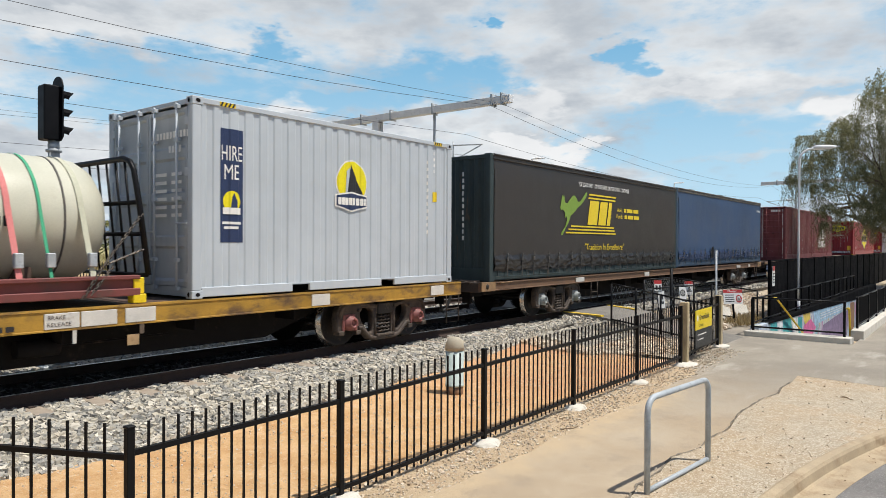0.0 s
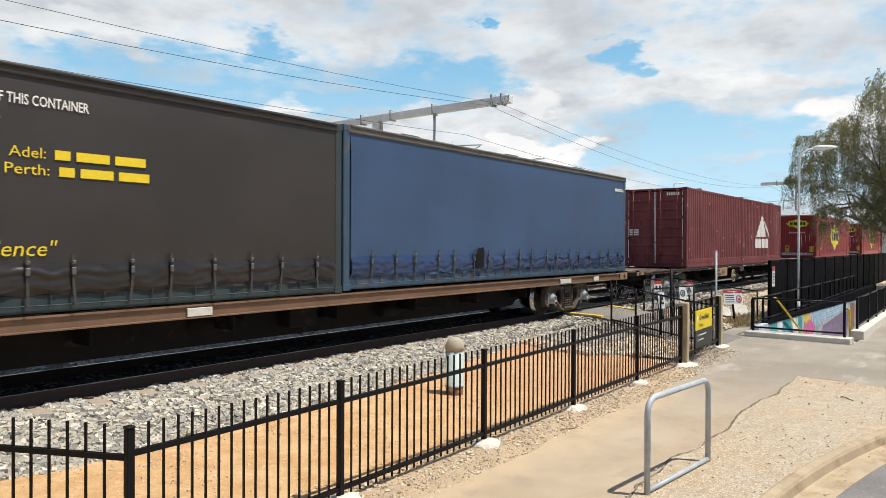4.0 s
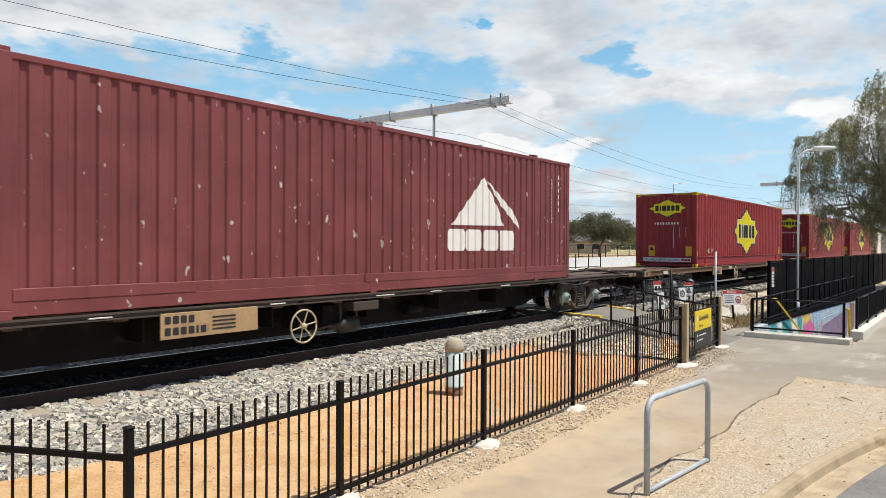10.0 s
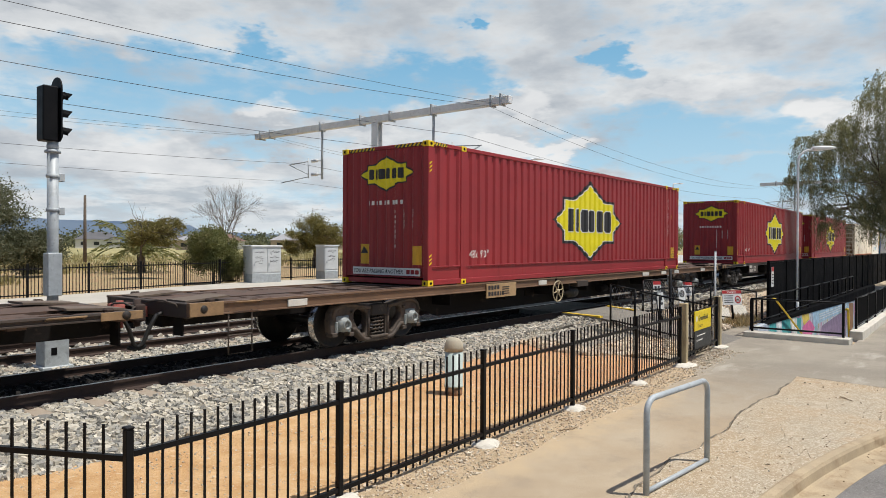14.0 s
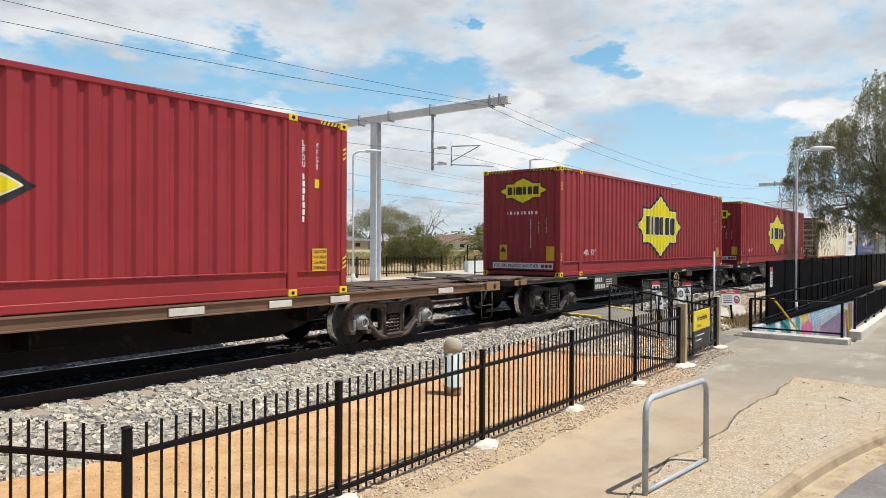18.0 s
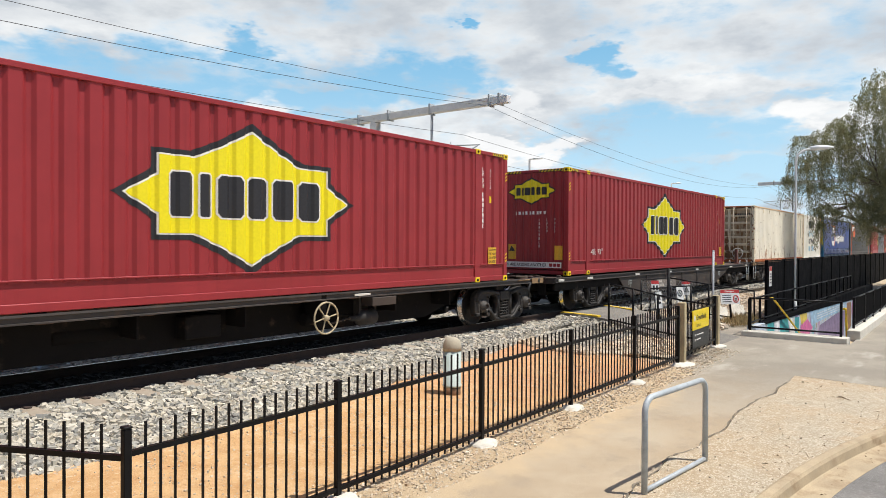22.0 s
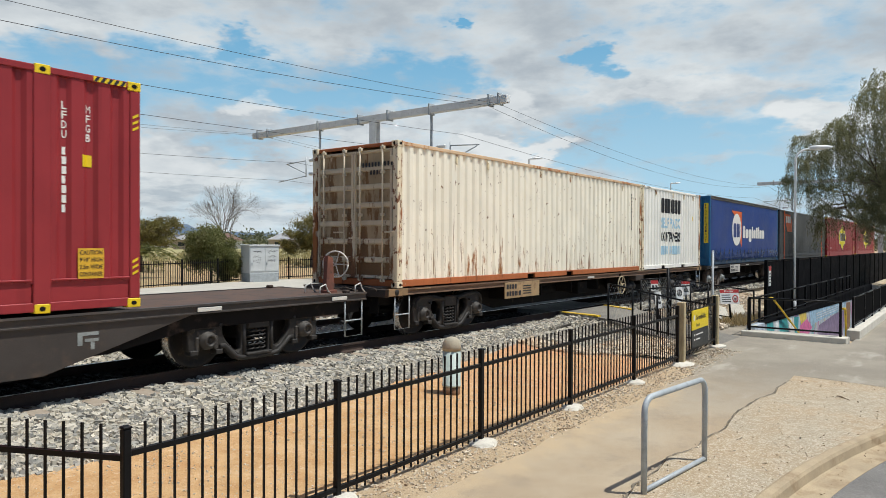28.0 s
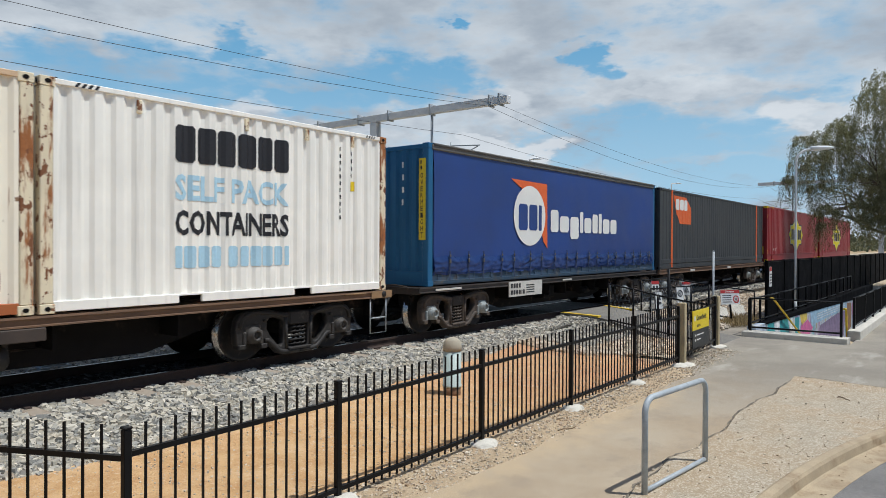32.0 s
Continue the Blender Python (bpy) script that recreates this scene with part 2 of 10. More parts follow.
def slab(bm, outline, y0, y1, holes=()):
    """Extrudes an (x, z) outline with holes from y0 to y1."""
    loops = []
    for pts in (outline, *holes):
        vs = [bm.verts.new((x, y0, z)) for x, z in pts]
        es = [bm.edges.new((vs[i], vs[(i + 1) % len(vs)])) for i in range(len(vs))]
        loops.append((vs, es))
    edges = [e for _, es in loops for e in es]
    made = bmesh.ops.triangle_fill(bm, edges=edges, use_beauty=True, use_dissolve=False)
    faces = [g for g in made["geom"] if isinstance(g, bmesh.types.BMFace)]
    more = bmesh.ops.extrude_face_region(bm, geom=faces)
    vs = [g for g in more["geom"] if isinstance(g, bmesh.types.BMVert)]
    bmesh.ops.translate(bm, verts=vs, vec=(0, y1 - y0, 0))
    bmesh.ops.recalc_face_normals(bm, faces=bm.faces[:])


def mesh_of(name, bm, material, normals=True):
    me = bpy.data.meshes.new(name)
    if normals:
        bmesh.ops.recalc_face_normals(bm, faces=bm.faces[:])
    bm.to_mesh(me)
    bm.free()
    for m in (material if isinstance(material, (list, tuple)) else [material]):
        me.materials.append(m)
    return me


def part(name, bm, material, parent, label=""):
    ob = new(name, mesh_of(name, bm, material))
    ob.parent = parent
    return tagged(ob, label)


def thing(name, label, category, m=None, group="", kind=""):
    ob = new(name)
    ob.empty_display_size = 0.3
    if m is not None:
        ob.matrix_world = m
    return tagged(ob, label, category, group, kind)


def piece(name, me, parent, m):
    """One more object on a shared mesh."""
    ob = new(name, me)
    ob.parent = parent
    ob.matrix_local = m
    return ob


def waves(x0, x1, pitch=0.278, depth=0.036, flat=0.105, slope=0.05):
    """A trapezoid profile: (place, depth) pairs."""
    n = max(1, round((x1 - x0) / pitch))
    p = (x1 - x0) / n
    out = [(x0, 0.0)]
    for i in range(n):
        a = x0 + i * p
        low = p - flat - 2 * slope
        out += [(a + flat / 2, 0.0), (a + flat / 2 + slope, depth), (a + flat / 2 + slope + low, depth), (a + p - flat / 2, 0.0)]
    out.append((x1, 0.0))
    return out


def depth_at(profile, x):
    for (a, da), (b, db) in zip(profile, profile[1:]):
        if a <= x <= b:
            return da if b - a < 1e-6 else da + (db - da) * (x - a) / (b - a)
    return 0.0


SPLIT = {"caution_writing", "banner_writing", "code_bars", "board_bars", "weight_bars", "height_bars", "plaque_blocks", "hazard_stripe", "banner_bars", "sign_lines", "emblem_blocks", "name_blocks", "disc_blocks", "name_lines", "number_bars", "contact_bars", "emblem_bars", "emblem_block_edges"}


def side_place(u, v, d):
    return (u, d, v)


def end_place(width):
    def place(u, v, d):
        return (d, width - u, v)
    return place


def sheet(bm, profile, v0, v1, place, base=0.0, sign=1.0):
    rows = [(bm.verts.new(place(u, v0, base + sign * d)), bm.verts.new(place(u, v1, base + sign * d))) for u, d in profile]
    for (a, b), (c, e) in zip(rows, rows[1:]):
        bm.faces.new((a, c, e, b))


def clip(poly, at, sign):
    """The part of a polygon on one side of the line u = at."""
    out = []
    for (xa, za), (xb, zb) in zip(poly, poly[1:] + poly[:1]):
        ia, ib = (xa - at) * sign >= 0, (xb - at) * sign >= 0
        if ia:
            out.append((xa, za))
        if ia != ib:
            k = (at - xa) / (xb - xa)
            out.append((at, za + (zb - za) * k))
    return out


def decal(name, polygons, material, parent, place, profile=None, base=0.0, lift=0.005, label=""):
    """Paint that lies on a ribbed wall and follows its ribs."""
    if name in SPLIT and len(polygons) > 1:
        return [decal(name.rstrip("s"), [p], material, parent, place, profile, base, lift, label) for p in polygons][0]
    bm = bmesh.new()
    for poly in polygons:
        if len(poly) == 2 and poly[0] == "mesh":
            vs, fs = poly[1]
            made = [bm.verts.new((x, 0, z)) for x, z in vs]
            for f in fs:
                try:
                    bm.faces.new([made[i] for i in f])
                except ValueError:
                    pass
        else:
            bm.faces.new([bm.verts.new((x, 0, z)) for x, z in poly])
    bm.normal_update()
    bmesh.ops.triangulate(bm, faces=bm.faces[:], ngon_method="EAR_CLIP")
    if profile:
        tris = [[(v.co.x, v.co.z) for v in f.verts] for f in bm.faces]
        bm.clear()
        cuts = sorted({u for u, _ in profile})
        cuts = [-1e3] + cuts + [1e3]
        for tri in tris:
            lo, hi = min(p[0] for p in tri), max(p[0] for p in tri)
            for a, b in zip(cuts, cuts[1:]):
                if b > lo and a < hi and b - a > 1e-6:
                    cut = clip(clip(tri, a, 1), b, -1)
                    if len(cut) > 2:
                        bm.faces.new([bm.verts.new((x, 0, z)) for x, z in cut])
    for v in bm.verts:
        u, w = v.co.x, v.co.z
        d = base + (depth_at(profile, u) if profile else 0.0) - lift
        v.co = Vector(place(u, w, d))
    me = bpy.data.meshes.new(name)
    bm.to_mesh(me)
    bm.free()
    me.materials.append(material)
    ob = new(name, me)
    ob.parent = parent
    return tagged(ob, label)


def words(text, u, v, height, width=None, upright=False, bold=0.012, shear=0.0):
    """The outlines of a line of writing, its lower left corner at (u, v)."""
    cu = bpy.data.curves.new("writing", "FONT")
    cu.body, cu.size, cu.offset, cu.resolution_u, cu.shear = text, 1.0, bold, 2, shear
    ob = bpy.data.objects.new("writing", cu)
    me = bpy.data.meshes.new_from_object(ob)
    xs, ys = [p.co.x for p in me.vertices], [p.co.y for p in me.vertices]
    x0, x1, y0, y1 = min(xs), max(xs), min(ys), max(ys)
    ky = height / (y1 - y0)
    kx = width / (x1 - x0) if width else ky
    vs = [(u + (a - x0) * kx, v + (b - y0) * ky) for a, b in zip(xs, ys)]
    fs = [tuple(p.vertices) for p in me.polygons]
    bpy.data.objects.remove(ob)
    bpy.data.curves.remove(cu)
    bpy.data.meshes.remove(me)
    return ("mesh", (vs, fs))


def rect(u0, u1, v0, v1):
    return [(u0, v0), (u1, v0), (u1, v1), (u0, v1)]


def oval(u, v, ru, rv, n=32, a0=0.0, a1=360.0):
    return [(u + ru * math.cos(radians(a0 + (a1 - a0) * i / n)), v + rv * math.sin(radians(a0 + (a1 - a0) * i / n))) for i in range(n)]


def blocks(u, v, height, widths, gap):
    """A row of plain rounded blocks, one for a letter; (width, share of the height, drop)."""
    out = []
    for w in widths:
        w, k, drop = w if isinstance(w, tuple) else (w, 1.0, 0.0)
        c = min(w, height) * 0.14
        a, b, e, f = u, u + w, v - drop * height, v + height * k
        out.append([(a + c, e), (b - c, e), (b, e + c), (b, f - c), (b - c, f), (a + c, f), (a, f - c), (a, e + c)])
        u += w + gap
    return out


def column_words(text, u, v_top, size, step):
    """Letters one under another; their upper left corner is at (u, v_top)."""
    return [words(ch, u, v_top - i * step - size, size, size * 0.62, bold=0.0 if ch in "MW" else 0.015) for i, ch in enumerate(text) if ch != " "]


def column_bars(u, v_top, size, count, step):
    """Small bars one under another, for a code painted down a wall."""
    return [rect(u, u + size * (0.55 if i % 3 else 0.42), v_top - i * step - size, v_top - i * step) for i in range(count)]


# ---- sky with clouds, ring-shaped and far off ----
def sky_material():
    n = Nodes("cloudy_sky")
    uv = n.put("ShaderNodeUVMap").outputs[0]
    sep = n.put("ShaderNodeSeparateXYZ", [("Vector", uv)])
    az, el = sep.outputs["X"], sep.outputs["Y"]
    flat = n.put("ShaderNodeCombineXYZ", [("X", n.math("MULTIPLY", az, 0.10)), ("Y", n.math("MULTIPLY", el, 0.24)), ("Z", 0.0)]).outputs[0]
    edge = n.noise(1.8, 6.0, 0.58, co=flat)
    wob = n.put("ShaderNodeTexNoise", [("Vector", flat), ("Scale", 2.6), ("Detail", 4.0), ("Roughness", 0.55)]).outputs["Color"]
    wob = n.put("ShaderNodeVectorMath", [(0, wob), (1, (0.5, 0.5, 0.5))], op="SUBTRACT").outputs[0]
    wob = n.put("ShaderNodeVectorMath", [(0, wob), (1, (9.0, 5.0, 0.0))], op="MULTIPLY").outputs[0]
    bent_uv = n.put("ShaderNodeVectorMath", [(0, uv), (1, wob)], op="ADD").outputs[0]
    soft = n.noise(0.7, 5.0, 0.55, co=flat)

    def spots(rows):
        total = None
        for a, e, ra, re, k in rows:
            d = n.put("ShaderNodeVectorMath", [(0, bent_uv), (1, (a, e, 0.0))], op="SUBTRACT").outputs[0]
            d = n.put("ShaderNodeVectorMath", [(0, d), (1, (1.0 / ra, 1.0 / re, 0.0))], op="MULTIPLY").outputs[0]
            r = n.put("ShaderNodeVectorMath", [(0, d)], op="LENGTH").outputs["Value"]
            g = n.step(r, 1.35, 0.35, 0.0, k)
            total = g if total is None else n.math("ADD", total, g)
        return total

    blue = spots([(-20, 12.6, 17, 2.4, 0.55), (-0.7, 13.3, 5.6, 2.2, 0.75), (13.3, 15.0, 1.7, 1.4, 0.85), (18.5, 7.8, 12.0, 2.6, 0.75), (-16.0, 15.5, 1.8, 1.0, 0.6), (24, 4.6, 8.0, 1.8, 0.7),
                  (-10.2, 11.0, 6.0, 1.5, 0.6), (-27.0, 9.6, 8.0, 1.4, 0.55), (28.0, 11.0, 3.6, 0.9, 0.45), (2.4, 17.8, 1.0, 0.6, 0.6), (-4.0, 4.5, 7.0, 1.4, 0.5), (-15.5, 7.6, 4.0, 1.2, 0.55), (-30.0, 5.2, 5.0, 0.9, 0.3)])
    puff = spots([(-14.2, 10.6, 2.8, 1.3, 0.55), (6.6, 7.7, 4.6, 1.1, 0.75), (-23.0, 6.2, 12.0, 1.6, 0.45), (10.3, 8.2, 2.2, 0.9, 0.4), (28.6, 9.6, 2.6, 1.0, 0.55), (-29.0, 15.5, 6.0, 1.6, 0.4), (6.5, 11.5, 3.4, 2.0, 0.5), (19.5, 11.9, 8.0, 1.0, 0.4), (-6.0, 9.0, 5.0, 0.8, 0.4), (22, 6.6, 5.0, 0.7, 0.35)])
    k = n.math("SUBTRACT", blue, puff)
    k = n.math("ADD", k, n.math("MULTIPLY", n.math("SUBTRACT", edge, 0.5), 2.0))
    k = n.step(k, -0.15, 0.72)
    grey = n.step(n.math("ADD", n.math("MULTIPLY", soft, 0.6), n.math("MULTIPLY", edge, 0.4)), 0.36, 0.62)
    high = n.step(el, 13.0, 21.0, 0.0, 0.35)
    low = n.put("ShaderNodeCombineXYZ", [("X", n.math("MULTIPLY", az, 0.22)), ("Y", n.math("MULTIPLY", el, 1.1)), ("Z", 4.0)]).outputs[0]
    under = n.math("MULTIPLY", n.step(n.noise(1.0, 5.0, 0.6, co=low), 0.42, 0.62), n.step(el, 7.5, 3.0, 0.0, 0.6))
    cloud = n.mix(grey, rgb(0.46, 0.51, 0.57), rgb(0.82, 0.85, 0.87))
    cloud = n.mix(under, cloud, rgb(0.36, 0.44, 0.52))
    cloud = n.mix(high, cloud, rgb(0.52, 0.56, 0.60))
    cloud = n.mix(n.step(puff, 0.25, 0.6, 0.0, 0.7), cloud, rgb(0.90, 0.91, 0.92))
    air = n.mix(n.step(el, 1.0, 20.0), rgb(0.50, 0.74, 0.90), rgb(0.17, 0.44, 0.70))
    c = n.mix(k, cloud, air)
    c = n.mix(n.step(el, 3.2, 0.0, 0.0, 0.6), c, rgb(0.70, 0.79, 0.86))
    e = n.put("ShaderNodeEmission", [("Color", c), ("Strength", 1.0)])
    n.t.links.new(e.outputs[0], n.out.inputs["Surface"])
    return n.m


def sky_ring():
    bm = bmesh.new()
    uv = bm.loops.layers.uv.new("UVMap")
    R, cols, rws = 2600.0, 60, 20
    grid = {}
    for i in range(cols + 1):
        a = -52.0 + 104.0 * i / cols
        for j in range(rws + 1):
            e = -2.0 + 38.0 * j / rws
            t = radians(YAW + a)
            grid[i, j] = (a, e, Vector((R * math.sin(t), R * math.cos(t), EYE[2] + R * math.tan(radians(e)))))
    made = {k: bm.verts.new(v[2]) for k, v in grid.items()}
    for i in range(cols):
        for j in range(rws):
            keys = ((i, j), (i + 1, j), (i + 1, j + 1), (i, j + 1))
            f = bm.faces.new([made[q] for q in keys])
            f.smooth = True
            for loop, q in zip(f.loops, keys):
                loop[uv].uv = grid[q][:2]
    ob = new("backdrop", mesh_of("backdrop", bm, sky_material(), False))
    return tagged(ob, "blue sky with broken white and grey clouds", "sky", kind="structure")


clouds = sky_ring()


# ---- ground ----
def ground_material():
    n = Nodes("ground_soil")
    sep = n.put("ShaderNodeSeparateXYZ", [("Vector", n.co)])
    y = sep.outputs["Y"]
    big, mid, fine = n.noise(0.35, 5.0, 0.6), n.noise(2.2, 6.0, 0.65), n.noise(34.0, 5.0, 0.75)
    dirt = n.mix(n.step(mid, 0.3, 0.7), rgb(0.55, 0.305, 0.122), rgb(0.69, 0.45, 0.225))
    dirt = n.mix(n.math("MULTIPLY", n.step(sep.outputs["X"], 6.5, 12.0), n.step(big, 0.35, 0.6, 0.45, 1.0)), dirt, rgb(0.53, 0.275, 0.135))
    rubble = n.mix(n.step(mid, 0.3, 0.7), rgb(0.40, 0.32, 0.225), rgb(0.52, 0.435, 0.315))
    wob = n.math("MULTIPLY", n.math("SUBTRACT", mid, 0.5), 1.2)
    foot = n.step(n.math("ADD", y, n.math("MULTIPLY", wob, 0.5)), 5.0, 4.7)
    apron = n.step(n.math("ADD", sep.outputs["X"], n.math("MULTIPLY", wob, 2.0)), 13.2, 15.0)
    dirt = n.mix(apron, dirt, rubble)
    dirt = n.mix(foot, dirt, n.mix(n.step(mid, 0.3, 0.7), rgb(0.43, 0.315, 0.19), rgb(0.55, 0.42, 0.27)))
    dirt = n.mix(n.step(fine, 0.54, 0.68, 0.0, 0.7), dirt, rgb(0.68, 0.57, 0.43))
    dirt = n.mix(n.step(fine, 0.44, 0.30, 0.0, 0.55), dirt, rgb(0.24, 0.13, 0.065))
    clod = n.noise(9.0, 6.0, 0.7)
    dirt = n.mix(n.step(clod, 0.56, 0.68, 0.0, 0.65), dirt, rgb(0.74, 0.58, 0.38))
    dirt = n.mix(n.step(clod, 0.42, 0.32, 0.0, 0.5), dirt, rgb(0.36, 0.18, 0.075))
    field = n.mix(n.step(n.noise(0.06, 5.0, 0.6), 0.35, 0.65), rgb(0.36, 0.31, 0.14), rgb(0.26, 0.25, 0.10))
    field = n.mix(n.step(fine, 0.4, 0.7, 0.0, 0.6), field, rgb(0.42, 0.34, 0.18))
    red = n.mix(n.step(mid, 0.35, 0.65), rgb(0.38, 0.23, 0.13), rgb(0.36, 0.30, 0.15))
    edge = n.math("ADD", y, n.math("MULTIPLY", n.math("SUBTRACT", big, 0.5), 9.0))
    c = n.mix(n.step(edge, 24.0, 26.0), dirt, red)
    c = n.mix(n.step(edge, 62.0, 70.0), c, field)
    c = n.mix(n.math("MULTIPLY", n.step(y, 92.0, 93.0), n.step(y, 98.0, 97.0)), c, rgb(0.46, 0.42, 0.36))
    n.set("Base Color", c)
    n.set("Roughness", 0.95)
    n.bump(n.math("ADD", fine, n.math("MULTIPLY", mid, 0.6)), 0.9, 0.03)
    return n.m


def ground_z(x, y):
    rows = [(-4000, -0.25), (3.0, -0.25), (3.6, -0.06), (4.3, 0.0), (5.2, 0.02), (6.6, 0.06), (7.6, 0.08), (8.2, 0.16), (18.6, 0.16), (20.8, 0.42), (21.2, 0.46), (27.0, 0.46), (30.0, 0.5), (4000, 0.6)]
    for (a, za), (b, zb) in zip(rows, rows[1:]):
        if a <= y <= b:
            k = (y - a) / (b - a)
            return za + (zb - za) * k
    return 0.0


PIT = (19.85, 46.0, 2.62, 4.72)


def ground():
    xs = [-2400, -600, -200, -60, -20, -8] + [-6 + 0.5 * i for i in range(50)] + [19.25, 19.85, 20.4, 22, 25, 30, 36, 46, 60, 90, 160, 300, 600, 1200, 2400]
    ys = [-2400, -600, -150, -40, -12, -4, 0, 2, 2.62, 3.0, 3.3, 3.6] + [3.9, 4.1] + [4.3, 4.5, 4.72] + [4.9 + 0.3 * i for i in range(9)] + [7.6, 7.9, 8.2, 10, 14, 18.6, 19.5, 20.8, 21.2, 24, 27, 30, 36, 45, 60, 90, 150, 300, 700, 1400, 2400]
    bm = bmesh.new()
    grid = []
    for x in xs:
        grid.append([bm.verts.new((x, y, -0.03 if 13.95 < x < 23.0 and 2.0 < y < 5.85 else ground_z(x, y) + (0.02 * noise.noise(Vector((x * 0.9, y * 1.3, 0))) if 4.9 < y < 7.7 and -7 < x < 20 else 0.0))) for y in ys])
    for i in range(len(xs) - 1):
        for j in range(len(ys) - 1):
            if xs[i] >= PIT[0] - 1e-3 and xs[i + 1] <= PIT[1] + 1e-3 and ys[j] >= PIT[2] - 1e-3 and ys[j + 1] <= PIT[3] + 1e-3:
                continue
            bm.faces.new((grid[i][j], grid[i + 1][j], grid[i + 1][j + 1], grid[i][j + 1])).smooth = True
    ob = new("ground", mesh_of("ground", bm, ground_material(), False))
    tagged(ob, "orange sandy soil and dry grass plain", "ground", kind="structure")


ground()


def flat_piece(name, outline, z0, z1, material, label, category, kind="structure"):
    """A slab with an (x, y) outline."""
    bm = bmesh.new()
    low = [bm.verts.new((x, y, z0)) for x, y in outline]
    top = [bm.verts.new((x, y, z1)) for x, y in outline]
    n = len(outline)
    for i in range(n):
        bm.faces.new((low[i], low[(i + 1) % n], top[(i + 1) % n], top[i]))
    bm.faces.new(top)
    bm.faces.new(low[::-1])
    ob = new(name, mesh_of(name, bm, material))
    return tagged(ob, label, category, kind=kind)


def asphalt(name, a, b, stone, dusty, dark=0.45, blotch=0.45):
    n = Nodes(name)
    big, mid, fine = n.noise(0.45, 6.0, 0.65), n.noise(2.6, 7.0, 0.68), n.noise(70.0, 5.0, 0.75)
    c = n.mix(n.step(big, 0.4, 0.6), rgb(*a), rgb(*b))
    c = n.mix(n.step(n.noise(1.1, 8.0, 0.7), 0.50, 0.62, 0.0, blotch), c, rgb(*[x * 0.62 for x in a]))
    c = n.mix(n.step(mid, 0.5, 0.75, 0.0, 0.5), c, rgb(*dusty))
    c = n.mix(n.step(fine, 0.52, 0.66, 0.0, 0.7), c, rgb(*stone))
    c = n.mix(n.step(fine, 0.46, 0.32, 0.0, 0.65), c, rgb(*[x * dark for x in a]))
    c = n.mix(n.step(n.noise(13.0, 5.0, 0.7), 0.5, 0.72, 0.0, 0.35), c, rgb(*[x * 0.75 for x in dusty]))
    n.set("Base Color", c)
    n.set("Roughness", 0.92)
    n.bump(fine, 0.6, 0.008)
    return n.m


def path_material():
    """Worn asphalt, tan with dust near the fence and at the near end, greyer further on."""
    n = Nodes("dusty_worn_path")
    sep = n.put("ShaderNodeSeparateXYZ", [("Vector", n.co)])
    x, y = sep.outputs["X"], sep.outputs["Y"]
    big, mid, fine = n.noise(0.5, 7.0, 0.66), n.noise(2.3, 7.0, 0.68), n.noise(75.0, 5.0, 0.75)
    grey = n.mix(n.step(big, 0.38, 0.62), rgb(0.235, 0.208, 0.168), rgb(0.305, 0.270, 0.215))
    tan = n.mix(n.step(big, 0.38, 0.62), rgb(0.37, 0.285, 0.19), rgb(0.43, 0.345, 0.24))
    wob = n.math("MULTIPLY", n.math("SUBTRACT", big, 0.5), 9.0)
    far = n.step(n.math("ADD", x, wob), 8.0, 15.0)
    c = n.mix(far, tan, grey)
    dust = n.step(n.math("ADD", y, n.math("MULTIPLY", n.math("SUBTRACT", mid, 0.5), 1.8)), 3.5, 4.3)
    dust = n.math("MULTIPLY", dust, n.step(x, 14.0, 10.0, 0.0, 0.8))
    c = n.mix(dust, c, rgb(0.50, 0.375, 0.23))
    c = n.mix(n.step(n.noise(1.2, 8.0, 0.7), 0.52, 0.62, 0.0, 0.30), c, rgb(0.24, 0.20, 0.155))
    pale = n.math("MULTIPLY", n.step(n.noise(0.8, 6.0, 0.65, (0.5, 1.6, 1.0)), 0.54, 0.68, 0.0, 0.55), far)
    c = n.mix(pale, c, rgb(0.47, 0.43, 0.37))
    c = n.mix(n.step(fine, 0.54, 0.68, 0.0, 0.6), c, rgb(0.50, 0.44, 0.35))
    c = n.mix(n.step(fine, 0.45, 0.30, 0.0, 0.55), c, rgb(0.15, 0.125, 0.095))
    n.set("Base Color", c)
    n.set("Roughness", 0.92)
    n.bump(n.math("ADD", fine, n.math("MULTIPLY", mid, 1.5)), 0.5, 0.010)
    return n.m


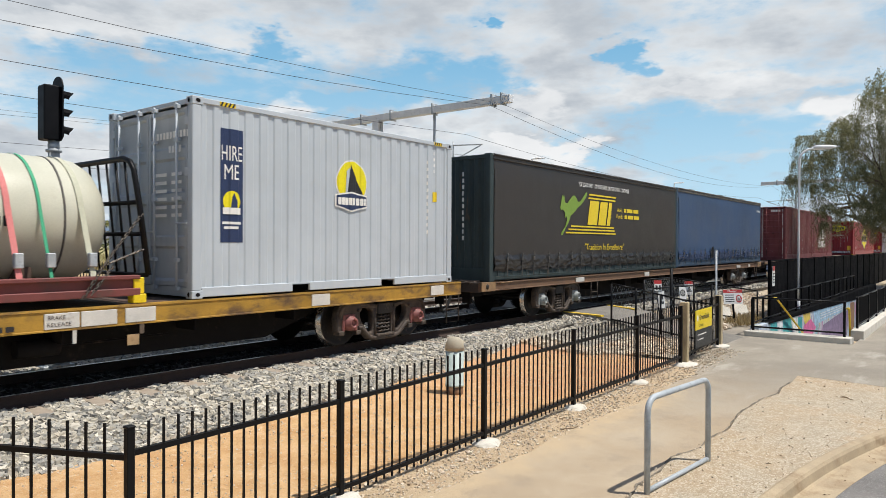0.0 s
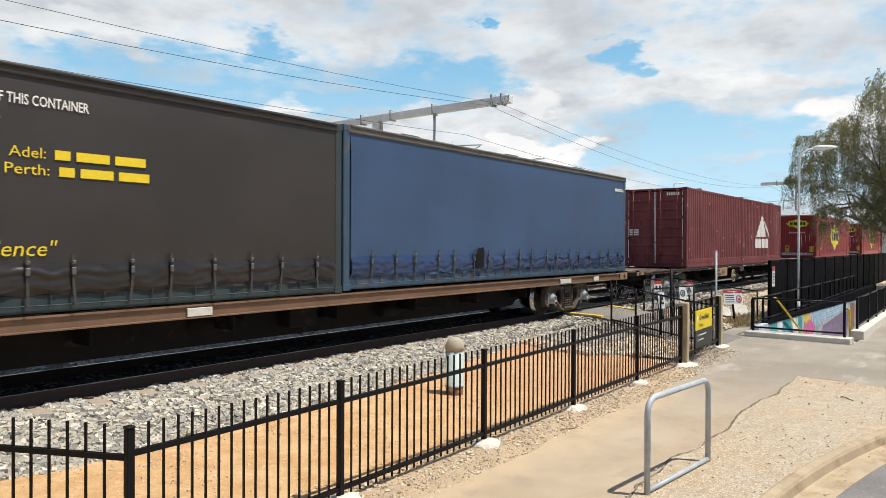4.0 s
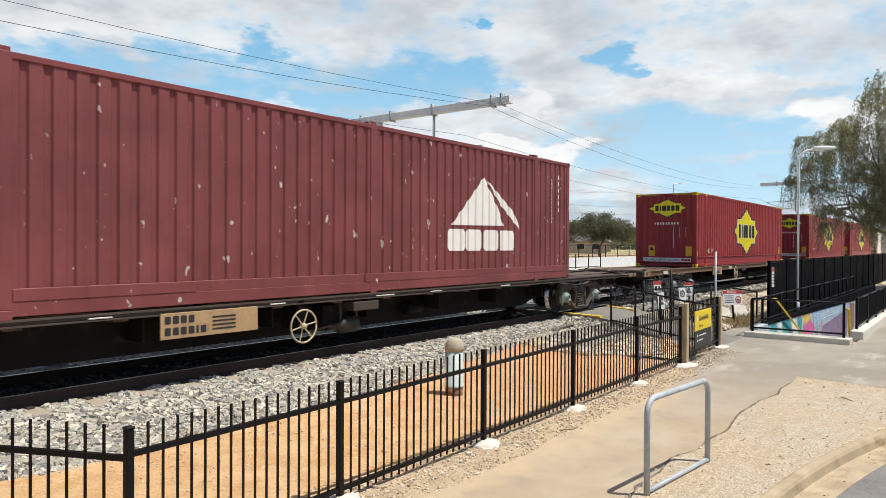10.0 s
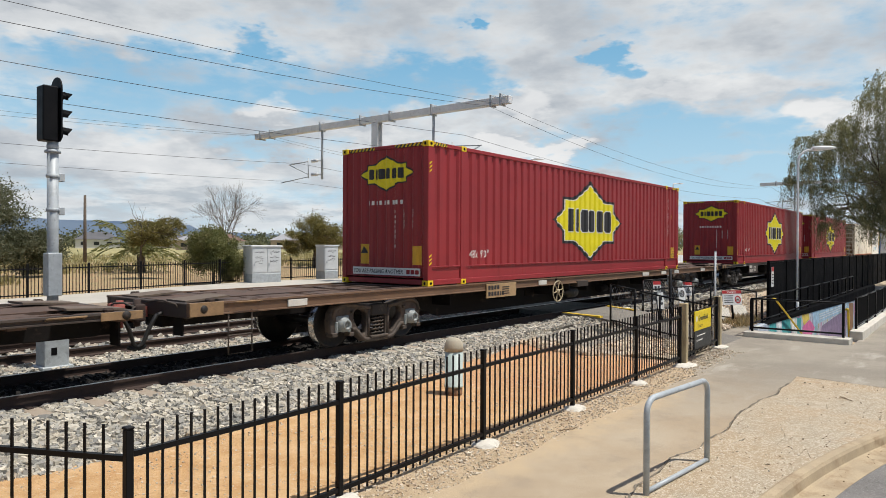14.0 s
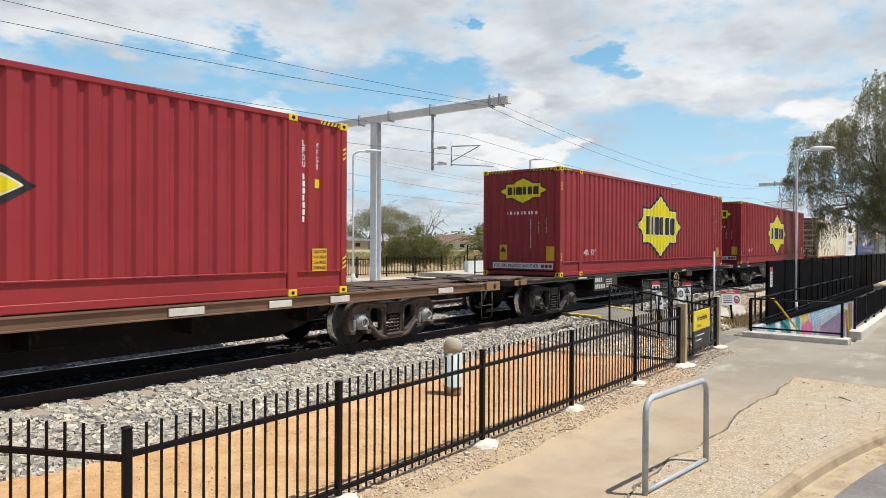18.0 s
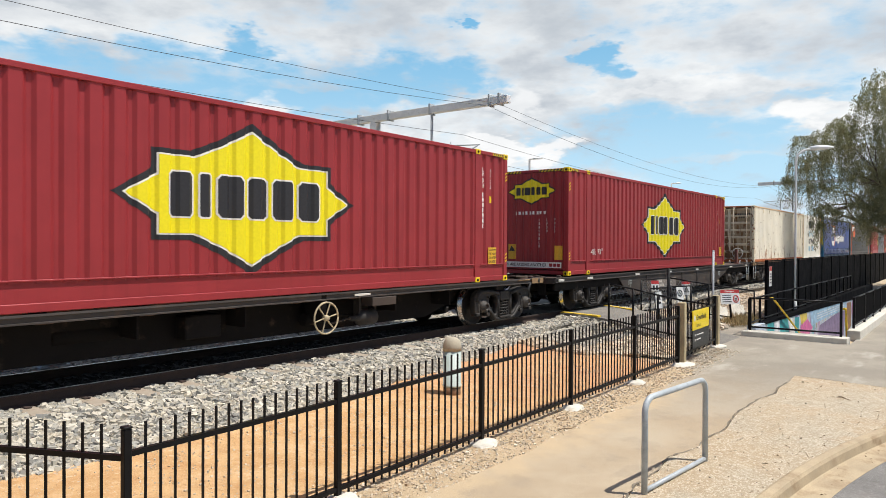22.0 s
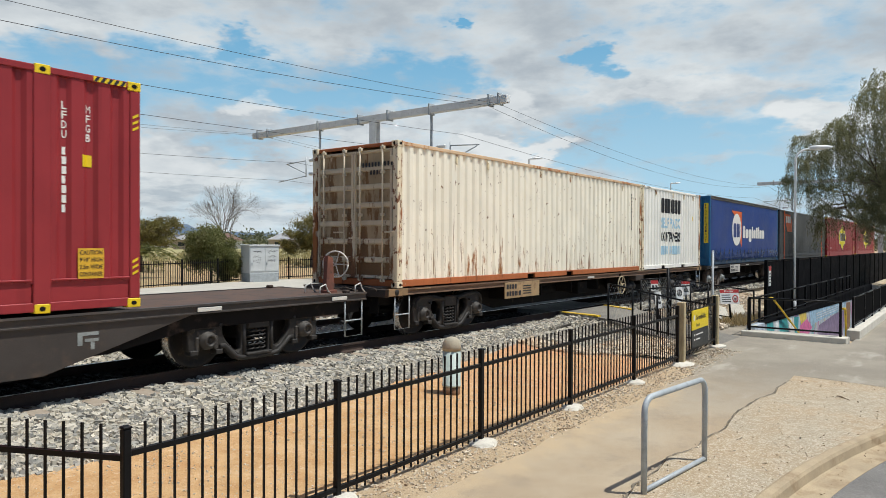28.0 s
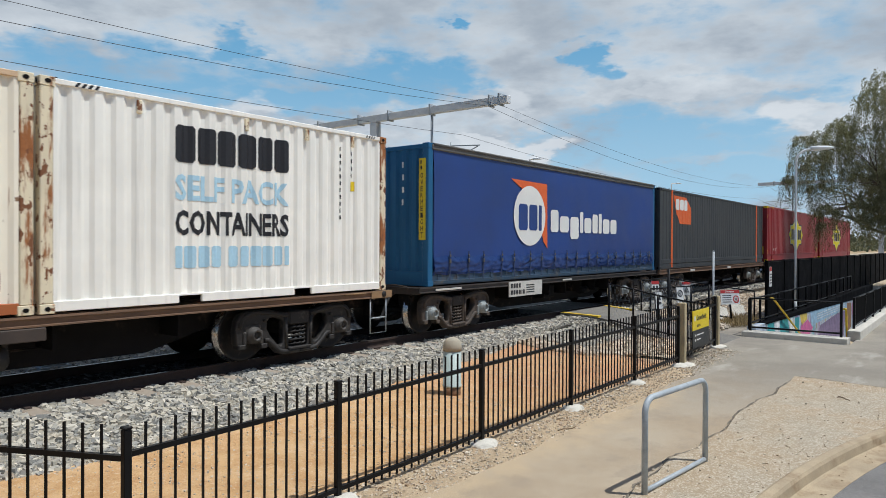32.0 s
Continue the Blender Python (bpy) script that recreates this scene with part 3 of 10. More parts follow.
M["path"] = path_material()
M["asphalt"] = asphalt("pale_worn_asphalt", (0.215, 0.195, 0.165), (0.27, 0.245, 0.205), (0.36, 0.33, 0.28), (0.34, 0.29, 0.22))
M["road"] = asphalt("grey_road_asphalt", (0.15, 0.14, 0.13), (0.19, 0.18, 0.165), (0.34, 0.33, 0.32), (0.28, 0.25, 0.22))
def gravel_material():
    """Fine pale crushed stone with sandy and dusty patches."""
    n = Nodes("tan_fine_gravel")
    big, mid = n.noise(0.55, 5.0, 0.6), n.noise(5.0, 8.0, 0.72)
    grain, chip = n.noise(30.0, 6.0, 0.75), n.put("ShaderNodeTexVoronoi", [("Vector", n.co), ("Scale", 62.0)])
    c = n.mix(n.step(big, 0.38, 0.62), rgb(0.385, 0.29, 0.18), rgb(0.37, 0.315, 0.23))
    c = n.mix(n.step(n.noise(1.3, 7.0, 0.7), 0.52, 0.66, 0.0, 0.6), c, rgb(0.43, 0.30, 0.175))
    c = n.mix(n.step(mid, 0.45, 0.66, 0.0, 0.5), c, rgb(0.53, 0.455, 0.35))
    tone = n.put("ShaderNodeSeparateXYZ", [("Vector", chip.outputs["Color"])]).outputs["X"]
    c = n.mix(n.step(tone, 0.55, 1.0, 0.0, 0.8), c, rgb(0.58, 0.505, 0.395))
    c = n.mix(n.step(tone, 0.45, 0.0, 0.0, 0.55), c, rgb(0.30, 0.225, 0.145))
    c = n.mix(n.step(grain, 0.46, 0.32, 0.0, 0.5), c, rgb(0.27, 0.20, 0.13))
    n.set("Base Color", c)
    n.set("Roughness", 0.95)
    n.bump(n.math("SUBTRACT", n.math("MULTIPLY", grain, 0.6), chip.outputs["Distance"]), 0.8, 0.008)
    return n.m


M["gravel"] = gravel_material()
M["crossing"] = asphalt("dark_crossing_asphalt", (0.15, 0.14, 0.125), (0.20, 0.185, 0.16), (0.30, 0.28, 0.24), (0.25, 0.22, 0.18))
M["yellow_line"] = coat("worn_yellow_line_paint", (0.72, 0.48, 0.03), 0.7, 0.0, 0.12, 6.0, (0.3, 0.24, 0.12), 0.58, 0.72)

def loose_stone():
    n = Nodes("loose_tan_stone")
    rnd = n.put("ShaderNodeNewGeometry").outputs["Random Per Island"]
    n.set("Base Color", n.mix(rnd, rgb(0.44, 0.345, 0.235), rgb(0.64, 0.55, 0.425)))
    n.set("Roughness", 0.9)
    return n.m


M["gravel_stone"] = loose_stone()
kerb_line = [(x, 1.56 - 0.036 * max(0.0, x - 6.0) ** 1.93) for x in [-6, -2, 2, 4, 5, 6, 6.5, 7, 7.5, 8, 8.5, 9, 9.5, 10, 10.5, 11, 11.5, 12, 12.6, 13.2, 14, 15]]
verge_edge = [(x, 2.66 + 0.06 * math.sin(x * 1.9) + 0.04 * math.sin(x * 5.1)) for x in [13.2 - 0.55 * i for i in range(34)]]
flat_piece("footpath", [(-6, 4.16)] + [(x, 4.16 + 0.05 * math.sin(x * 1.7) + 0.03 * math.sin(x * 4.3)) for x in [-5 + 0.5 * i for i in range(37)]] + [(13.6, 4.55), (14.0, 4.62), (15.0, 4.78), (17.0, 4.98), (19.35, 4.97), (19.35, 2.45), (14.02, 2.45), (13.98, 2.66)] + verge_edge + [(-6, 2.66)], -0.2, 0.0, M["path"], "sandy worn footpath beside the fence", "footpath")
flat_piece("verge", [(-6, 2.64)] + [(x, y - 0.015) for x, y in verge_edge[::-1]] + [(14.0, 2.65), (13.95, 1.9), (13.8, 1.0), (13.7, 0.0)] + [(x, y + 0.12) for x, y in kerb_line[::-1] if x < 13.4], -0.2, 0.012, M["gravel"], "tan gravel verge between path and kerb", "verge")
plaza = [[(16.98, 4.9), (17.0, 5.55), (19.4, 5.72), (23.1, 5.85), (23.1, 4.97), (19.35, 4.97)], [(14.02, 2.45), (19.35, 2.45), (80.0, 2.30), (80.0, -14.0), (15.2, -14.0), (14.6, -2.0), (13.72, -0.4), (13.82, 1.0), (13.97, 1.9)]]
for k, outline in enumerate(plaza):
    flat_piece("pavement", outline, -0.2, (-0.003, 0.0)[k], M["path"], "pale grey worn asphalt pavement", "pavement")
flat_piece("road", [(x, y - 0.27) for x, y in kerb_line] + [(15.2, -14.0), (15.2, -30), (-60, -30), (-60, 1.2)], -0.3, -0.12, M["road"], "grey asphalt road", "road")


def broken_edge():
    """The dark broken rim of the asphalt against the gravel."""
    rng = random.Random(8)
    bm = bmesh.new()
    pts = [(x, y) for x, y in verge_edge if x > 4.0]
    rim = [(14.0 - 0.02 * i - 0.004 * i * i * 0.3, 2.62 - 0.2 * i) for i in range(13)]
    for run_pts in (pts, rim):
        prev = None
        for (xa, ya), (xb, yb) in zip(run_pts, run_pts[1:]):
            d = Vector((xb - xa, yb - ya, 0))
            nrm = Vector((-d.y, d.x, 0)).normalized()
            for k in range(6):
                p = Vector((xa, ya, 0)) + d * k / 6 + nrm * rng.uniform(-0.015, 0.015)
                w = rng.uniform(0.002, 0.017)
                pair = [bm.verts.new((p.x + nrm.x * w, p.y + nrm.y * w, 0.016)), bm.verts.new((p.x - nrm.x * w, p.y - nrm.y * w, 0.016))]
                if prev:
                    bm.faces.new((prev[0], pair[0], pair[1], prev[1]))
                prev = pair
    tagged(new("path_edge", mesh_of("path_edge", bm, M["dark_edge"])), "dark broken rim of the asphalt path", "path edge", kind="structure")


M["dark_edge"] = asphalt("dark_broken_asphalt", (0.16, 0.135, 0.10), (0.22, 0.185, 0.135), (0.26, 0.22, 0.17), (0.2, 0.15, 0.1))
broken_edge()


def kerb():
    bm = bmesh.new()
    prof = [(0.13, -0.2), (0.13, 0.018), (0.10, 0.032), (0.015, 0.026), (-0.005, -0.005), (-0.02, -0.095), (-0.05, -0.108), (-0.30, -0.116), (-0.30, -0.25)]
    rows = []
    for i, (x, y) in enumerate(kerb_line):
        a, b = kerb_line[max(0, i - 1)], kerb_line[min(len(kerb_line) - 1, i + 1)]
        d = Vector((b[0] - a[0], b[1] - a[1])).normalized()
        nx, ny = -d.y, d.x
        rows.append([bm.verts.new((x + nx * o, y + ny * o, z)) for o, z in prof])
    for a, b in zip(rows, rows[1:]):
        for j in range(len(prof) - 1):
            bm.faces.new((a[j], b[j], b[j + 1], a[j + 1]))
    ob = new("kerb", mesh_of("kerb", bm, M["kerb_concrete"]))
    tagged(ob, "weathered tan concrete kerb and gutter", "kerb", kind="structure")


M["pale_concrete"] = coat("weathered_white_concrete", (0.64, 0.60, 0.52), 0.9, 0.0, 0.12, 3.0, (0.44, 0.40, 0.33), 0.52, 0.72, bump=0.55, bump_size=0.008)
M["kerb_concrete"] = coat("tan_kerb_concrete", (0.42, 0.33, 0.215), 0.9, 0.0, 0.15, 2.2, (0.29, 0.205, 0.12), 0.48, 0.70, bump=0.5, bump_size=0.006)
kerb()


# ---- tracks ----
def ballast_material():
    """Broken stone in cool grey, tan and a few near-white or dark pieces."""
    n = Nodes("grey_ballast_stone")
    rnd = n.put("ShaderNodeNewGeometry").outputs["Random Per Island"]
    ramp = n.put("ShaderNodeValToRGB", [("Fac", rnd)])
    el = ramp.color_ramp.elements
    el[0].color, el[1].color = (0.11, 0.105, 0.09, 1), (0.64, 0.585, 0.48, 1)
    for p, c in ((0.12, (0.23, 0.225, 0.205, 1)), (0.36, (0.35, 0.335, 0.295, 1)), (0.62, (0.43, 0.385, 0.30, 1)), (0.85, (0.49, 0.45, 0.375, 1))):
        e = el.new(p)
        e.color = c
    c = n.mix(n.step(n.noise(9.0, 4.0), 0.52, 0.8, 0.0, 0.5), ramp.outputs[0], rgb(0.46, 0.38, 0.28))
    c = n.mix(n.step(n.noise(45.0, 4.0, 0.7), 0.45, 0.7, 0.0, 0.35), c, rgb(0.30, 0.29, 0.27))
    n.set("Base Color", c)
    n.set("Roughness", 0.9)
    return n.m


M["ballast"] = ballast_material()
M["bank"] = asphalt("tan_rubble_bank", (0.34, 0.285, 0.21), (0.43, 0.365, 0.275), (0.62, 0.54, 0.43), (0.42, 0.31, 0.19), 0.6)


def rubble_material():
    n = Nodes("mixed_rubble_stone")
    rnd = n.put("ShaderNodeNewGeometry").outputs["Random Per Island"]
    c = n.mix(rnd, rgb(0.30, 0.235, 0.165), rgb(0.74, 0.655, 0.525))
    n.set("Base Color", n.mix(n.step(n.noise(1.4, 4.0), 0.45, 0.65, 0.0, 0.6), c, rgb(0.46, 0.32, 0.19)))
    n.set("Roughness", 0.9)
    return n.m


M["rubble"] = rubble_material()
# Dirty stone, blackened further: the shade under the train is in its colour.
M["shaded_dirty"] = coat("shaded_dirty_stone", (0.016, 0.014, 0.012), 0.9, 0.0, 0.4, 8.0, (0.040, 0.034, 0.028), 0.60, 0.72)
M["ballast_bed"] = asphalt("ballast_bed_stone", (0.10, 0.09, 0.075), (0.14, 0.125, 0.10), (0.30, 0.28, 0.24), (0.12, 0.10, 0.08))


def toe(x):
    return 7.62 + 0.10 * max(0.0, min(x, 16.0) - 7.0)


def bed():
    bm = bmesh.new()
    xs = [-400, -60, -20] + [-8 + i for i in range(26)] + [20, 26, 40, 60, 120, 400]
    rows = []
    for x in xs:
        t = toe(x)
        prof = [(t - 0.25, 0.02), (t, 0.12), (8.45, 0.315), (8.7, 0.345), (11.4, 0.345), (12.0, 0.33), (12.4, 0.345), (15.2, 0.345), (15.8, 0.36), (19.2, 0.30), (20.2, 0.15)]
        rows.append([bm.verts.new((x, y, z)) for y, z in prof])
    for a, b in zip(rows, rows[1:]):
        for j in range(len(a) - 1):
            bm.faces.new((a[j], b[j], b[j + 1], a[j + 1]))
    ob = new("track_bed", mesh_of("track_bed", bm, M["ballast_bed"]))
    tagged(ob, "grey stone track bed", "track bed", kind="structure")


bed()


def bed_z(x, y):
    t = toe(x)
    rows = [(t - 0.25, 0.02), (t, 0.12), (8.45, 0.315), (8.7, 0.345), (11.4, 0.345), (12.0, 0.33), (12.4, 0.345), (15.2, 0.345), (15.8, 0.36), (19.2, 0.30), (20.2, 0.15)]
    for (a, za), (b, zb) in zip(rows, rows[1:]):
        if a <= y <= b:
            return za + (zb - za) * (y - a) / (b - a)
    return 0.0


def stones(name, count, x0, x1, y0f, y1f, size, seed, material, label, zf, squash=0.85):
    """A loose scatter of flat-faced broken stones as one object."""
    rng = np.random.default_rng(seed)
    cube = np.array([(a, b, c) for a in (-1, 1) for b in (-1, 1) for c in (-1, 1)], float)
    quads = np.array([(0, 1, 3, 2), (4, 6, 7, 5), (0, 4, 5, 1), (2, 3, 7, 6), (0, 2, 6, 4), (1, 5, 7, 3)])
    x = x0 + (x1 - x0) * rng.random(count)
    lo, hi = np.array([y0f(q) for q in x]), np.array([y1f(q) for q in x])
    y = lo + (hi - lo) * rng.random(count)
    r = size * (0.5 + 0.75 * rng.random(count) ** 1.4)
    z = np.array([zf(a, b) for a, b in zip(x, y)]) + r * (1.1 * rng.random(count) - 0.25)
    long = np.stack((0.75 + 0.55 * rng.random(count), 0.6 + 0.4 * rng.random(count), squash * (0.65 + 0.6 * rng.random(count))), 1)
    P = cube[None] * long[:, None] + rng.normal(0, 0.20, (count, 8, 3))
    P *= r[:, None, None]
    tip, turn = rng.normal(0, 0.75, count), rng.random(count) * 6.283
    c, q = np.cos(tip)[:, None], np.sin(tip)[:, None]
    P = np.stack((P[..., 0], P[..., 1] * c - P[..., 2] * q, P[..., 1] * q + P[..., 2] * c), 2)
    c, q = np.cos(turn)[:, None], np.sin(turn)[:, None]
    P = np.stack((P[..., 0] * c - P[..., 1] * q, P[..., 0] * q + P[..., 1] * c, P[..., 2]), 2)
    P += np.stack((x, y, z), 1)[:, None]
    F = quads[None] + 8 * np.arange(count)[:, None, None]
    me = bpy.data.meshes.new(name)
    me.from_pydata(P.reshape(-1, 3).tolist(), [], F.reshape(-1, 4).tolist())
    me.materials.append(material)
    return tagged(new(name, me), label, name.replace("_", " "), kind="stuff")


def shoulder_z(x, y):
    """The bed's height, with the sleepers' ends left bare."""
    off = abs((x + 3.35 + 0.3425) % 0.685 - 0.3425)
    return bed_z(x, y) - (0.09 if y > 8.66 and off < 0.13 else 0.0) + 0.02 * noise.noise(Vector((x * 2.2, y * 2.2, 0.0)))


stones("ballast", 50000, 1.0, 16.9, lambda x: toe(x) - 0.22 + 0.14 * math.sin(x * 3.1), lambda x: 9.2, 0.031, 5, M["ballast"], "pale grey crushed ballast stones", shoulder_z)
RAMP = ((4.9, 0.004), (5.6, 0.02), (6.6, 0.20), (7.7, 0.48), (8.3, 0.51), (9.18, 0.52))


def bank_z(x, y):
    """Loose stone heaped against both sides of the crossing ramp."""
    r = 0.0
    for (a, za), (b, zb) in zip(RAMP, RAMP[1:]):
        if a <= y <= b:
            r = za + (zb - za) * (y - a) / (b - a)
    away = max(0.0, 16.9 - x) if x < 18 else max(0.0, x - 19.55)
    return max(ground_z(x, y) + 0.004, bed_z(x, y) - 0.07, r - 0.10 - 0.42 * away)


for x0, x1, y0, y1 in ((14.4, 16.9, 5.0, 8.5), (19.5, 23.0, 5.9, 9.1)):
    bm = bmesh.new()
    grid = [[bm.verts.new((x0 + (x1 - x0) * i / 13, y0 + (y1 - y0) * j / 14, bank_z(x0 + (x1 - x0) * i / 13, y0 + (y1 - y0) * j / 14))) for j in range(15)] for i in range(14)]
    for i in range(13):
        for j in range(14):
            bm.faces.new((grid[i][j], grid[i + 1][j], grid[i + 1][j + 1], grid[i][j + 1])).smooth = True
    tagged(new("stone_bank", mesh_of("stone_bank", bm, M["bank"])), "tan gravel bank against the crossing ramp", "bank", kind="structure")
stones("rubble", 8500, 13.4, 16.88, lambda x: 5.0 + max(0.0, 15.2 - x) * 0.9, lambda x: 8.5, 0.032, 61, M["rubble"], "pale tan and grey rubble beside the crossing ramp", bank_z)
stones("ballast", 6000, 14.2, 16.9, lambda x: 6.9, lambda x: 9.1, 0.034, 64, M["ballast"], "grey ballast heaped against the crossing ramp", lambda x, y: bank_z(x, y) + 0.03)
stones("rubble", 11000, 19.6, 34.0, lambda x: 5.7 if x < 23 else 5.4, lambda x: 9.0, 0.040, 62, M["rubble"], "pale rubble between the crossing and the black wall", bank_z)
stones("rubble", 1100, 3.0, 16.6, lambda x: 4.25 + 0.2 * math.sin(x * 1.3), lambda x: 4.86, 0.014, 63, M["rubble"], "loose stones along the fence foot", ground_z)
# Near-black stones carry the train's shade between the rails in their colour.
stones("oily_ballast", 8000, 0.0, 17.1, lambda x: 9.36, lambda x: 10.7, 0.034, 12, M["shaded_dirty"], "dirty ballast between the rails with the train's shade in its colour", lambda x, y: 0.375)
stones("ballast", 14000, 3.0, 24.0, lambda x: 10.9, lambda x: 12.6, 0.034, 6, M["ballast"], "pale grey crushed ballast between the tracks", bed_z)
stones("ballast", 10000, 3.0, 34.0, lambda x: 12.8, lambda x: 20.0, 0.042, 7, M["ballast"], "grey ballast round the far track", bed_z)
stones("ballast", 6000, 19.6, 46.0, lambda x: 7.2, lambda x: 9.2, 0.055, 8, M["ballast"], "grey ballast past the crossing", bed_z)
stones("gravel", 4500, 3.0, 16.5, lambda x: 4.02 + 0.12 * math.sin(x * 2.3), lambda x: 4.85, 0.0105, 9, M["gravel_stone"], "loose tan gravel along the fence foot", ground_z)
stones("gravel", 320, 5.0, 13.8, lambda x: max(-0.6, 1.71 - 0.036 * max(0.0, x - 6.0) ** 1.93), lambda x: 2.70 + 0.05 * math.sin(x * 3.7), 0.0095, 10, M["gravel_stone"], "loose tan stones on the verge", lambda x, y: 0.012)
stones("pebbles", 3500, 2.0, 16.5, lambda x: 4.8, lambda x: 7.7, 0.0085, 11, M["gravel_stone"], "scattered pebbles on the soil", ground_z)


def rail_mesh(bm, y, x0, x1):
    prof = [(-0.07, -0.16), (0.07, -0.16), (0.07, -0.145), (0.012, -0.125), (0.012, -0.04), (0.035, -0.035), (0.036, -0.006), (0.03, 0.0), (-0.03, 0.0), (-0.036, -0.006), (-0.035, -0.035), (-0.012, -0.04), (-0.012, -0.125), (-0.07, -0.145)]
    a = [bm.verts.new((x0, y + o, RAIL_TOP + z)) for o, z in prof]
    b = [bm.verts.new((x1, y + o, RAIL_TOP + z)) for o, z in prof]
    n = len(prof)
    for i in range(n):
        f = bm.faces.new((a[i], a[(i + 1) % n], b[(i + 1) % n], b[i]))
        f.material_index = 1 if i in (7,) else 0


RAIL_TOP = 0.54
for y in (10.06 - 0.7525, 10.02 + 0.7525, 13.42 - 0.7525, 13.42 + 0.7525):
    bm = bmesh.new()
    rail_mesh(bm, y, -400.0, 400.0)
    tagged(new("rail", mesh_of("rail", bm, [M["rail"], M["rail_top"]])), "rusty steel running rail with polished head", "rail", "rails", "structure")

M["sleeper"] = coat("pale_concrete_sleeper", (0.36, 0.30, 0.235), 0.9, 0.0, 0.14, 2.0, (0.26, 0.19, 0.13), 0.5, 0.72, bump=0.3)
bm = bmesh.new()
soft_box(bm, -0.12, 0.12, -1.27, 1.27, -0.2, 0.0, 0.02)
sleeper_me = mesh_of("sleeper", bm, M["sleeper"])
bm = bmesh.new()
soft_box(bm, -0.04, 0.04, -0.05, 0.05, 0.0, 0.02, 0.006)
clip_me = mesh_of("rail_clip", bm, M["rail"])
for yc, x0, n in ((10.02, -3.35, 72), (13.42, -3.1, 58)):
    for i in range(n):
        x = x0 + i * 0.685
        sl = tagged(new("sleeper", sleeper_me), "concrete railway sleeper half buried in ballast", "sleeper", "sleepers")
        sl.matrix_world = pose(x, yc - 0.03 + 0.012 * math.sin(i * 3.3), 0.384, 0, 0, 0.5 * math.sin(i * 1.7))
        for y in (-0.85, -0.65, 0.65, 0.85):
            piece("rail_clip", clip_me, sl, pose(0, y, 0.0))

# the pedestrian crossing
bm = bmesh.new()
rows = [[bm.verts.new((x, y, z)) for x in (a, b)] for y, z, a, b in ((4.9, 0.004, 16.95, 19.0), (5.6, 0.02, 16.85, 19.6), (6.6, 0.20, 16.8, 19.55), (7.7, 0.48, 16.8, 19.5), (8.3, 0.51, 16.9, 19.8), (9.18, 0.52, 17.1, 20.3))]
foot = [[bm.verts.new((v.co.x, v.co.y, -0.05)) for v in r] for r in rows]
for r, q, f, g in zip(rows, rows[1:], foot, foot[1:]):
    bm.faces.new((r[0], r[1], q[1], q[0]))
    bm.faces.new((r[0], q[0], g[0], f[0]))
    bm.faces.new((r[1], f[1], g[1], q[1]))
tagged(new("crossing", mesh_of("crossing", bm, M["crossing"])), "grey asphalt ramp up to the pedestrian crossing", "crossing", kind="structure")
flat_piece("crossing", [(17.2, 9.35), (17.3, 10.68), (20.6, 10.68), (20.4, 9.35)], 0.0, 0.53, M["crossing"], "dark rubber panel between the rails", "crossing")
flat_piece("crossing", [(17.3, 10.86), (17.5, 13.0), (20.8, 13.0), (20.6, 10.86)], 0.0, 0.53, M["crossing"], "dark asphalt between the tracks", "crossing")
flat_piece("crossing", [(17.5, 14.65), (17.8, 21.0), (21.2, 21.0), (20.8, 14.65)], 0.0, 0.52, M["crossing"], "asphalt walk to the far platform", "crossing")
flat_piece("road_marking", [(16.84, 7.9), (17.12, 9.17), (17.30, 9.17), (17.02, 7.9)], 0.30, 0.535, M["yellow_line"], "worn yellow edge line on the crossing", "road marking")
flat_piece("road_marking", [(19.2, 7.95), (19.9, 9.17), (20.08, 9.17), (19.38, 7.95)], 0.30, 0.535, M["yellow_line"], "worn yellow edge line on the crossing", "road marking")


